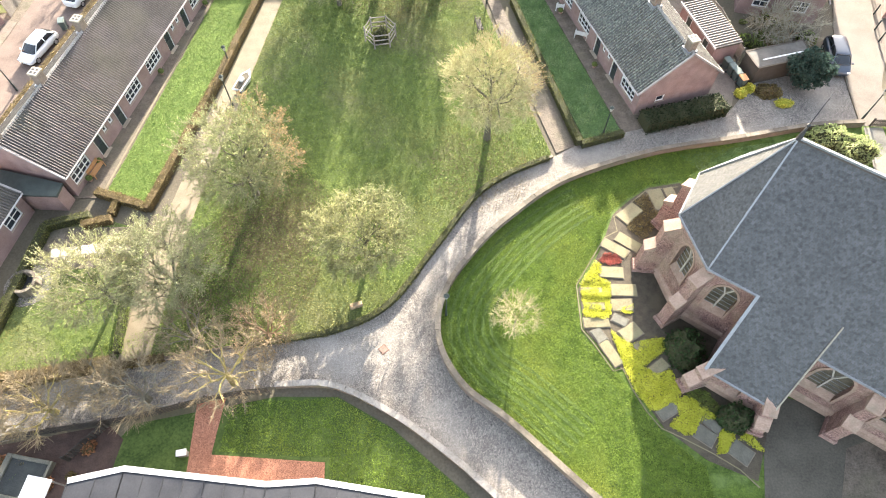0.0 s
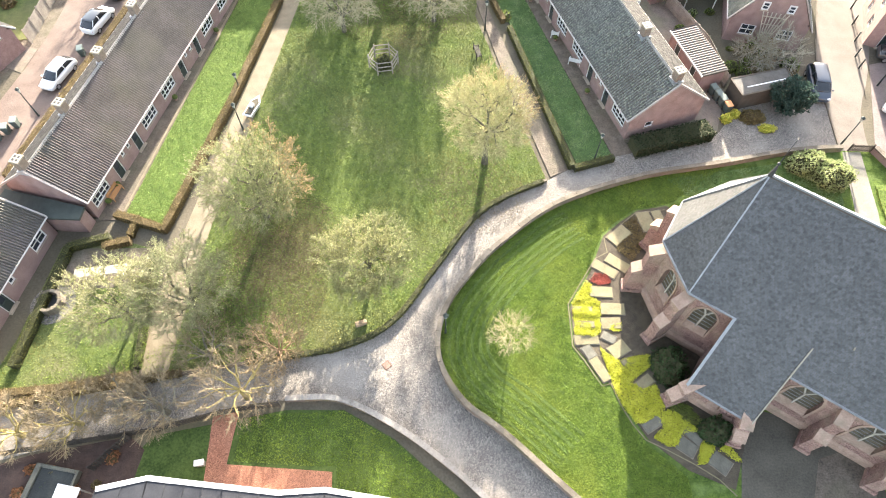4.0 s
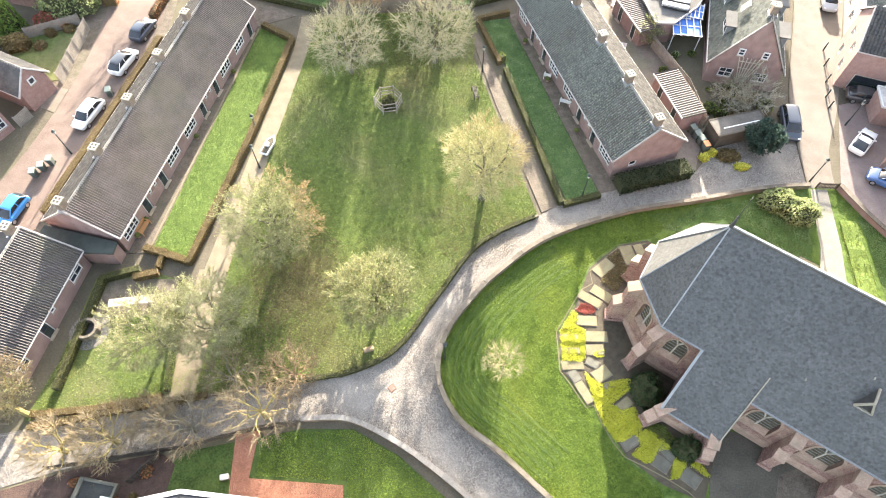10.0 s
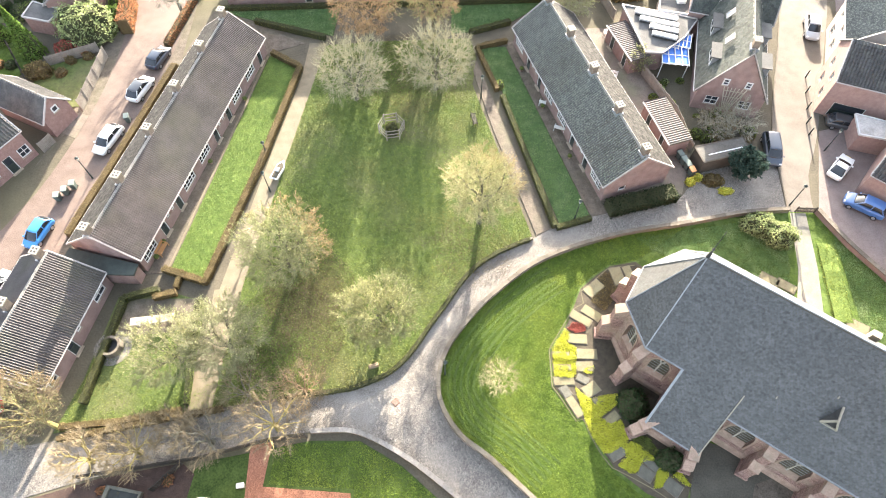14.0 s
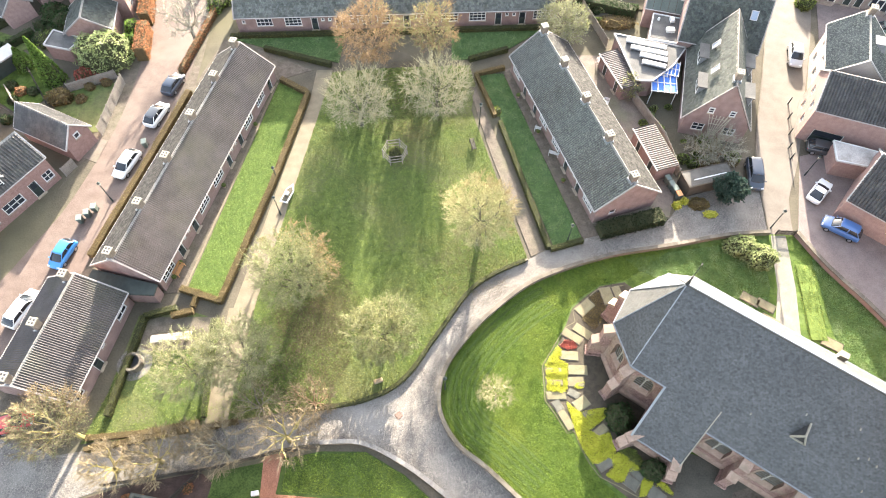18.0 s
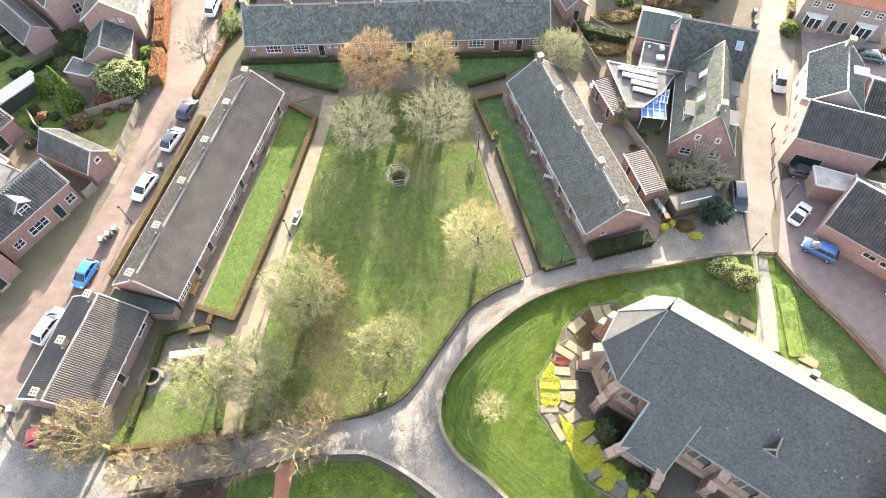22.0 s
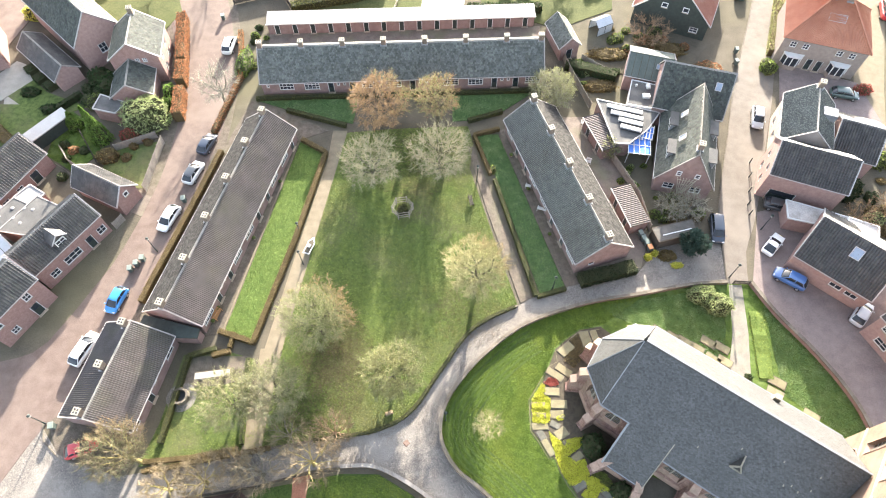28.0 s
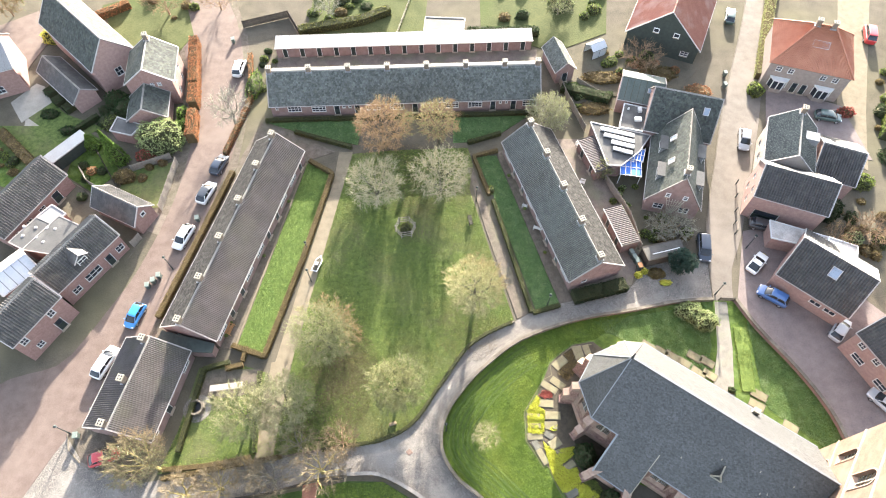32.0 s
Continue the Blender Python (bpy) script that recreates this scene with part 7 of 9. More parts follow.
ribbon(bm, [(19.8, 30.3), (17.1, 29.95), (14.0, 27.3), (14.1, 25.95), (13.0, 25.35), (10.3, 21.1), (10.3, 19.9), (10.3, 17.5), (11.1, 16.3), (12.2, 14.3), (12.9, 14.5), (13.4, 12.9), (14.1, 11.4), (14.9, 10.3), (16.3, 9.6), (18.1, 8.6), (19.6, 7.6), (20.6, 6.5)], 0.08, 0.2, 0.305)
tagged(link_mesh("bed_kerb", bm, M_SLAB), "thin stone edging of the grave bed", "kerb", "", "structure")
shrub("laurel_bush", 17.3, 15.7, 1.4, 1.6, 2.2, M_HEART, L_DARK, 95, "dark laurel bush against the chapel", 1500, 0.10, 0.25)
shrub("laurel_bush", 19.9, 10.9, 1.2, 1.0, 1.6, M_HEART, L_DARK, 96, "dark laurel bush before the chapel", 1100, 0.10, 0.25)
M_CHPATH = material("weathered_path_slabs", (0.125, 0.115, 0.095), (0.225, 0.21, 0.18), 1.2, 0.9, 0.4, fine=10, stain=(0.15, 0.16, 0.10), stain_scale=0.6, amount=0.4)
sheet("churchyard_path", [(37.6, 36.8), (39.3, 36.8), (38.6, 30), (37.3, 22.8), (34.8, 24.2), (36.6, 30)], 0.29, M_CHPATH, "pale paved path to the church door", "path")
M_DARKPAVE = material("dark_mossy_paving", (0.045, 0.041, 0.031), (0.098, 0.09, 0.07), 0.7, 0.9, 0.4, fine=10)
sheet("church_court", [(22.4, 12.9), (24.6, 12.2), (31, 8), (31, -8), (18, -8), (20.8, 6.0)], 0.28, M_DARKPAVE, "dark paved yard beside the nave", "yard")
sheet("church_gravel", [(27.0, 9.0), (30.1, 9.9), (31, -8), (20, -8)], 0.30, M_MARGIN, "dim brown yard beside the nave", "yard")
shrub("rhododendron", 33.6, 35.0, 1.9, 1.4, 1.7, M_HEART, L_PALE, 100, "pale leaved rhododendron by the churchyard wall", 3600, 0.10, 0.25, group="rhododendrons")
shrub("rhododendron", 35.4, 33.6, 1.9, 1.5, 1.9, M_HEART, L_PALE, 101, "pale leaved rhododendron by the churchyard path", 3800, 0.10, 0.25, group="rhododendrons")
hedge("churchyard_hedge", [(40.2, 33.0), (39.4, 24.0)], 1.9, 0.12, M_STRIP, L_STRIPG, "low bright green planted strip beside the path", 102, 60, 0.07, 0.25)

# ---------- trees ----------
for x, y, h_, sp, sd, lab, bk, lf, n, sz, bole, tp, sg, sl, sr, tw, low in (
        (-15.4, 29.6, 9.8, 4.9, 1, "spreading court tree in olive bud with orange tips", B_DARK, [L_OLIVE, L_ORANGE], 34000, 0.055, 0.22, 1000, 5, 0.75, 0.012, B_TWIG, 1.6),
        (-5.8, 23.3, 7.4, 4.1, 2, "round court tree in pale green bud", B_DARK, [L_YELLOW, L_OLIVE], 32000, 0.06, 0.30, 800, 5, 0.65, 0.012, B_TWIG, 1.4),
        (4.0, 35.7, 10.6, 4.3, 3, "slender court tree in pale yellow bud", B_DARK, [L_YELLOW, L_ORANGE], 24000, 0.045, 0.45, 1000, 6, 0.8, 0.011, B_STRAW, 2.6),
        (-19.8, 20.8, 7.6, 4.3, 4, "grey twigged court tree in thin bud", B_DARK, [L_GREYG, L_OLIVE], 15000, 0.06, 0.22, 750, 5, 0.7, 0.012, B_TWIG, 1.2),
        (-24.6, 19.8, 6.4, 4.2, 5, "pale court tree in thin yellow bud", B_DARK, [L_YELLOW, L_OLIVE], 10000, 0.055, 0.25, 480, 6, 0.75, 0.012, B_TWIG, 1.8),
        (-10.5, 53.3, 8.8, 4.7, 11, "bare grey twigged tree at the lawn's end", B_DARK, [L_GREYG, L_YELLOW], 1500, 0.045, 0.25, 900, 3, 1.0, 0.0135, B_CREAM, 1.6),
        (-0.9, 55.0, 9.0, 4.9, 12, "bare grey twigged tree at the lawn's end", B_DARK, [L_GREYG, L_YELLOW], 1500, 0.045, 0.25, 950, 3, 1.0, 0.0135, B_CREAM, 1.6),
        (-9.7, 63.6, 10.4, 5.0, 13, "tall tree in orange bud before the north terrace", B_DARK, [L_ORANGE, L_OLIVE], 9000, 0.075, 0.28, 900, 4, 0.8, 0.016, B_BROWN, 2.0),
        (-1.3, 64.6, 9.8, 3.6, 14, "tree in yellow orange bud before the north terrace", B_DARK, [L_YELLOW, L_ORANGE], 6000, 0.075, 0.28, 550, 4, 0.8, 0.016, B_BROWN, 2.4),
        (16.2, 68.6, 6.2, 4.0, 15, "pale green willow behind the terrace end", B_DARK, [L_GREYG, L_YELLOW], 16000, 0.07, 0.2, 650, 5, 0.7, 0.014, B_PALE, 0.9)):
    tree("court_tree", x, y, h_, sp, sd, lab, bk, lf, n, sz, bole, tips=tp, sprigs=sg, sprig_len=sl, sprig_r=sr, twig=tw, trunk_r=h_ * 0.026, low=low, group="court trees")
for x, y, h_, sp, sd, lab, bk, lf, n, sz, bole, tp, sg, tw, ln in (
        (-14.6, 13.5, 6.0, 3.7, 6, "bare pollard with yellow lichen beside the lane", B_YELL, [L_ORANGE, L_BROWNH], 700, 0.05, 0.3, 170, 9, B_TAN, (0, 0)),
        (-12.6, 17.0, 4.0, 2.8, 16, "bare brown thicket beside the lane", B_BROWN, [L_ORANGE, L_BROWNH], 1800, 0.05, 0.12, 180, 8, B_TAN, (0, 0)),
        (-20.3, 12.3, 5.0, 3.0, 7, "bare grey tree beside the lane", B_GREY, None, 0, 0.1, 0.2, 160, 8, B_TAN, (0, 0)),
        (-26.5, 11.4, 4.6, 3.2, 8, "bare brown tree above the railing", B_YELL, [L_BROWNH, L_ORANGE], 800, 0.05, 0.2, 200, 10, B_TAN, (0, 0)),
        (-23.4, 13.2, 3.4, 2.4, 26, "bare grey brown thicket above the lane", B_GREY, None, 0, 0.1, 0.1, 120, 8, B_TAN, (0, 0)),
        (-17.8, 16.6, 4.2, 2.8, 27, "bare grey thicket at the path end", B_GREY, [L_GREYG, L_OLIVE], 1200, 0.055, 0.1, 140, 8, B_TAN, (0, 0)),
        (-30.5, 10.6, 4.4, 2.8, 9, "bare grey tree above the railing", B_YELL, None, 0, 0.1, 0.2, 180, 10, B_TAN, (0, 0)),
        (-34.6, 13.6, 6.2, 4.0, 10, "leaning tree with thin orange buds at the street corner", B_YELL, [L_OLIVE, L_ORANGE], 9000, 0.05, 0.3, 700, 8, B_TAN, (-2.0, 0.8))):
    tree("lane_tree", x, y, h_, sp, sd, lab, bk, lf, n, sz, bole, tips=tp, sprigs=sg, sprig_len=0.7, sprig_r=0.012, twig=tw, trunk_r=0.22, limbs=8, hollow=0.5, lean=ln, group="lane trees")
tree("street_tree", -35.0, 68.5, 8.0, 3.8, 17, "bare street tree with pale twigs", B_GREY, twig=B_PALE, bole=0.3, tips=170, sprigs=6, sprig_r=0.018, sprig_len=0.9, trunk_r=0.24, group="lane trees")
tree("lawn_tree", 5.3, 17.5, 4.8, 2.0, 18, "young bare tree with pale twigs on the churchyard lawn", B_GREY, [L_YELLOW, L_YELLOW], 700, 0.035, 0.4, 0.25, twig=B_STRAW, tips=220, sprigs=5, sprig_len=0.5, sprig_r=0.010,
     trunk_r=0.075, low=1.4, group="lawn trees")
for x, y, h_, sp, sd, lab, bk, lf, n, sz, tw, tp in (
        (34.0, 48.2, 4.6, 3.0, 19, "bare shrubby tree before the brick gable", B_BROWN, None, 0, 0.06, B_PALE, 200),
        (57.2, 46.8, 4.0, 2.6, 20, "brown shrubby garden tree", B_BROWN, [L_BROWNH, L_BROWNH], 700, 0.08, B_BROWN, 140),
        (-43.0, 97.0, 7.0, 4.5, 21, "bare tree beyond the beech hedge", B_BROWN, None, 0, 0.06, B_BROWN, 220),
        (33.5, 83.0, 4.5, 4.5, 22, "bare brown orchard tree", B_BROWN, None, 0, 0.06, B_BROWN, 220),
        (24.3, 58.6, 3.4, 1.6, 24, "pale flowering garden shrub", B_GREY, [L_YELLOW, L_PALE], 1600, 0.09, B_GREY, 140),
        (-22.5, 95.5, 5.0, 3.0, 25, "bare tree in the field hedge", B_GREY, None, 0, 0.06, B_PALE, 160)):
    tree("garden_tree", x, y, h_, sp, sd, lab, bk, lf, n, sz, 0.14, twig=tw, tips=tp, sprigs=6, sprig_r=0.014, group="garden trees")
for k, (x, y, rx, ry, h_, c, l, cone, lab) in enumerate((
        (-46.2, 64.6, 3.8, 3.2, 4.2, M_HEART, L_PALE, False, "big pale green rhododendron over the garden fence"),
        (-57.2, 63.4, 1.4, 1.4, 3.4, M_HEART, L_GREEN, True, "small green conifer in the garden"),
        (-52.4, 60.8, 1.5, 1.5, 7.4, M_HEART, L_GREEN, True, "tall green conifer in the garden"),
        (-57.8, 59.6, 0.8, 0.8, 1.0, M_HEART, L_DARK, False, "clipped dark garden bush"),
        (-56.2, 58.6, 0.8, 0.8, 0.9, M_HEARTB, L_RUST, False, "rust brown garden bush"),
        (-54.6, 58.6, 0.8, 0.8, 0.9, M_HEART, L_DARK, False, "clipped dark garden bush"),
        (-56.8, 57.0, 0.7, 0.7, 0.9, M_HEART, L_DARK, False, "clipped dark garden bush"),
        (-50.6, 57.4, 1.7, 1.4, 1.5, M_HEARTB, L_BROWNH, False, "brown winter shrub in the garden"),
        (-56.3, 53.6, 0.8, 0.8, 1.0, M_HEART, L_DARK, False, "clipped dark garden bush"),
        (-48.2, 61.6, 1.8, 1.2, 1.3, M_HEARTB, L_RED, False, "dull red shrub in the garden"),
        (-53.0, 71.0, 2.6, 2.6, 3.0, M_HEART, L_DARK, False, "dark evergreen mass beside the garage"),
        (-56.0, 73.0, 2.0, 2.0, 2.4, M_HEART, L_DARK, False, "dark evergreen mass beside the hall"),
        (-44.0, 70.0, 1.0, 1.4, 2.2, M_HEART, L_GREEN, False, "green shrub beside the garage"),
        (-43.6, 67.6, 1.0, 1.2, 2.0, M_HEART, L_GREEN, False, "green shrub beside the garage"),
        (-72.0, 88.5, 2.0, 1.4, 2.4, M_HEART, L_GOLD, False, "yellow green conifer beyond the hall"),
        (-66.8, 70.4, 1.6, 1.0, 1.0, M_HEART, L_DARK, False, "dark shrub at the lawn edge"),
        (-62.4, 66.8, 1.6, 1.0, 1.0, M_HEART, L_DARK, False, "dark shrub at the lawn edge"),
        (-33.4, 77.0, 1.4, 3.6, 1.6, M_HEART, L_GREEN, False, "ivy mass at the terrace end"),
        (31.3, 44.4, 1.2, 1.0, 0.9, M_HEARTB, L_BROWNH, False, "brown shrubs beside the carport"),
        (30.2, 41.2, 1.3, 0.9, 0.6, M_HEARTB, L_BROWNH, False, "brown ground shrubs by the carport"),
        (27.6, 40.9, 0.55, 0.55, 0.8, M_LIMEH, L_GOLD, False, "bright yellow leaved shrub in a pot"),
        (28.6, 41.5, 0.5, 0.5, 0.7, M_LIMEH, L_GOLD, False, "bright yellow leaved shrub in a pot"),
        (31.3, 39.7, 0.9, 0.5, 0.6, M_LIMEH, L_GOLD, False, "bright yellow leaved shrub in the bed"),
        (37.2, 24.2, 0.6, 0.5, 0.7, M_HEART, L_DARK, False, "dark clipped bush by the path"),
        (36.6, 22.9, 0.6, 0.5, 0.7, M_HEART, L_GREEN, False, "clipped bush by the path"),
        (60.2, 47.2, 1.4, 1.0, 1.2, M_HEART, L_PALE, False, "pale green garden shrub by the fence"),
        (57.2, 52.0, 2.2, 2.0, 3.0, M_HEART, L_YEW, False, "dark evergreen tree behind the gable house"),
        (52.6, 76.6, 1.4, 1.6, 1.6, M_HEART, L_MOSS, False, "olive shrub at the street corner"),
        (24.6, 72.4, 3.0, 1.4, 0.8, M_HEARTB, L_BROWNH, False, "brown planting in the back garden"),
        (27.0, 79.5, 3.6, 1.6, 0.9, M_HEARTB, L_BROWNH, False, "brown undergrowth below the orchard trees"),
        (36.5, 80.5, 3.6, 2.0, 0.9, M_HEARTB, L_BROWNH, False, "brown undergrowth below the orchard trees"),
        (43.0, 76.5, 2.4, 1.8, 0.5, M_HEARTB, L_RUST, False, "rust red ground planting by the street"),
        (7.0, 55.6, 0.5, 0.9, 0.6, M_HEART, L_MOSS, False, "olive green shrub by the hedge"),
        (24.6, 3.2, 1.4, 1.2, 1.2, M_HEART, L_DARK, False, "dark shrub in the church yard"),
        (66.6, 71.8, 1.4, 1.0, 1.2, M_HEARTB, L_RED, False, "dull red shrub beside the car"),
        (64.6, 57.5, 2.0, 1.6, 1.4, M_HEART, L_MOSS, False, "olive green garden shrub by the wing"),
        (72.0, 62.0, 3.0, 2.5, 1.4, M_HEART, L_DARK, False, "dark garden shrubs beyond the wing"))):
    shrub("garden_shrub" if not cone else "conifer", x, y, rx, ry, h_, c, l, 200 + k, lab, int(min(7000, 260 + 340 * rx * h_)), 0.14 if rx > 0.9 else 0.08, 0.05, cone, group="garden shrubs")

# back garden lawns and yards
flat = 0.065
for nm, pts, m, lab in (("back_lawn_a", [(-60.4, 67.5), (-56.2, 64.8), (-52.0, 58.6), (-55.0, 54.6), (-60.2, 57.8)], M_LAWN, "small back garden lawn"),
                        ("back_lawn_b", [(-50.4, 59.0), (-44.0, 60.6), (-43.8, 52.0), (-48.6, 51.4), (-51.2, 54.6)], M_GRASS, "mossy back garden lawn"),
                        ("back_lawn_c", [(-73.0, 71.5), (-63.0, 64.6), (-56.8, 67.6), (-64.2, 70.6), (-69.5, 75.0)], M_GRASS, "back garden lawn"),
                        ("back_lawn_d", [(-78, 60), (-66, 55), (-60.8, 62), (-66, 68), (-76, 68)], M_GRASS, "back garden lawn"),
                        ("meadow", [(-26, 88.8), (-4.6, 89.6), (-3, 120), (-26, 120)], M_MEADOW, "sunny meadow behind the sheds"),
                        ("meadow_east", [(19, 86), (29, 91), (33, 122), (6, 122), (6, 91.5)], M_MEADOW, "sunny meadow behind the sheds"),
                        ("hall_lawn", [(-57, 81), (-50.5, 80.5), (-46.8, 90), (-52, 104), (-66, 98)], M_MEADOW, "yellow green lawn beside the hall"),
                        ("orchard", [(22, 76), (38, 74.6), (44, 82), (31, 89), (21, 86.5)], M_GROUND, "brown orchard ground")):
    flat += 0.005
    sheet(nm, pts, flat, m, lab, "lawn")
flat = 0.0615
for nm, pts, m, lab in (("yard_west", [(-34.2, 29.0), (-29.6, 29.2), (-26.6, 29.4), (-22.6, 61), (-18, 63), (-25, 66.6), (-31, 69), (-33, 62), (-38.6, 31)], M_MARGIN, "dim brick paved strip along the terrace"),
                        ("yard_north", [(-30, 78.8), (15.8, 81.0), (16, 86.7), (-30.4, 84.4)], M_YARD, "dim yard between terrace and sheds"),
                        ("yard_east", [(17.0, 38.4), (8.2, 63.2), (16, 66), (23, 66), (28.5, 45), (26.5, 39.4)], M_YARD, "dim paved back yard"),
                        ("drive_red", [(52, 66), (55, 78), (66.5, 73.6), (68, 62)], M_PARK, "paved drive before the double house"),
                        ("street_far_east", [(66.6, 60), (70.2, 72), (80, 100), (90, 125), (84, 125), (74, 100), (66, 74), (64, 62)], M_GRAVEL, "sandy lane in the sun"),
                        ("verge_west", [(-54.0, 26.6), (-50.2, 34.3), (-45.6, 44.6), (-43.2, 51), (-42.6, 47), (-44.2, 38), (-47, 29), (-50.5, 22)], M_GROUND, "worn verge beside the street houses"),
                        ("terrace_hall", [(-72, 74.5), (-66, 69.5), (-63, 64.6), (-70, 66)], M_PAVE, "pale paved terrace")):
    flat -= 0.0025
    sheet(nm, pts, flat, m, lab, "paving")

bm = bmesh.new()
ribbon(bm, [(-28.25, 29.5), (-22.45, 60.6)], 0.2, 0, 0.12)
tagged(link_mesh("strip_kerb", bm, M_GRAVEL), "narrow sandy stone edging of the lawn strip", "kerb", "", "structure")

# lattice fan on the brick gable, glasshouse, antennas
gh = thing("glasshouse", (26.3, 85.8, 0.07, 0, 0, 28), "small glasshouse with a dark frame", "greenhouse")
bm = bmesh.new()
for x in (-1.5, 0, 1.5):
    for y in (-1.2, 1.2):
        box(bm, x - 0.04, x + 0.04, y - 0.04, y + 0.04, 0, 1.7)
for y in (-1.2, 1.2):
    box(bm, -1.5, 1.5, y - 0.04, y + 0.04, 1.66, 1.74)
box(bm, -1.5, 1.5, -0.04, 0.04, 2.46, 2.54)
part("frame", bm, M_IRON, gh)
for s_ in (-1, 1):
    bm = bmesh.new()
    solid(bm, [(-1.5, s_ * 1.2, 1.7), (1.5, s_ * 1.2, 1.7), (1.5, 0, 2.5), (-1.5, 0, 2.5)], [(-1.5, s_ * 1.2, 1.72), (1.5, s_ * 1.2, 1.72), (1.5, 0, 2.52), (-1.5, 0, 2.52)])
    part("roof_pane", bm, M_GLASSROOF, gh)
    bm = bmesh.new()
    box(bm, -1.5, 1.5, s_ * 1.19 - 0.01, s_ * 1.19 + 0.01, 0, 1.66)
    part("side_pane", bm, M_GLASSROOF, gh)
lat = thing("lattice_fan", (33.4, 51.15, 0.3, 0, 0, -14.0), "pale wooden lattice fan against the brick gable", "trellis")
for k in range(-3, 4):
    bm = bmesh.new()
    strip_p, strip_q = Vector((k * 0.12, 0, 0.6)), Vector((k * 0.42, 0, 4.0))
    d = (strip_q - strip_p).normalized()
    s_ = Vector((d.z, 0, -d.x)) * 0.05
    solid(bm, [strip_p - s_, strip_p + s_, strip_q + s_, strip_q - s_], [v + Vector((0, -0.05, 0)) for v in (strip_p - s_, strip_p + s_, strip_q + s_, strip_q - s_)])
    part("lath", bm, M_FENCEP, lat)
for z_ in (1.6, 2.6, 3.5):
    bm = bmesh.new()
    w = 0.36 + (z_ - 0.6) * 0.28
    box(bm, -w, w, -0.08, -0.05, z_ - 0.04, z_ + 0.04)
    part("cross_lath", bm, M_FENCEP, lat)


# ---------- cars ----------
M_TYRE = material("tyre_rubber", (0.012, 0.012, 0.012), (0.03, 0.03, 0.03), 4.0, 0.9, 0.1)
M_RIM = material("alloy_rim", (0.35, 0.35, 0.36), (0.48, 0.48, 0.50), 4.0, 0.35, 0.0, metal=0.7)
M_CARGLASS = material("tinted_car_glass", (0.012, 0.015, 0.018), (0.025, 0.03, 0.035), 1.0, 0.06, 0.0, spec=0.6)
M_LIGHTS = material("clear_headlight", (0.55, 0.56, 0.58), (0.70, 0.70, 0.72), 3.0, 0.15, 0.0)
M_TAIL = material("red_tail_light", (0.30, 0.01, 0.01), (0.45, 0.03, 0.02), 3.0, 0.2, 0.0)
M_PLATE = material("yellow_plate", (0.50, 0.40, 0.05), (0.60, 0.48, 0.08), 3.0, 0.5, 0.0)


def paint(name, c):
    m = material(name, tuple(v * 0.9 for v in c), c, 0.8, 0.28, 0.0, spec=0.6)
    m.node_tree.nodes["Principled BSDF"].inputs["Coat Weight"].default_value = 0.6
    return m


C_WHITE, C_BLUE, C_DARK, C_SILVER, C_RED, C_NAVY, C_GREEN, C_SUV = (paint(n, c) for n, c in (("white_car_paint", (0.72, 0.72, 0.70)), ("bright_blue_car_paint", (0.03, 0.22, 0.55)), ("dark_car_paint", (0.045, 0.05, 0.055)),
    ("silver_car_paint", (0.42, 0.43, 0.44)), ("red_car_paint", (0.48, 0.035, 0.04)), ("navy_car_paint", (0.022, 0.034, 0.055)), ("dark_green_car_paint", (0.05, 0.085, 0.075)), ("mid_blue_car_paint", (0.05, 0.13, 0.32))))


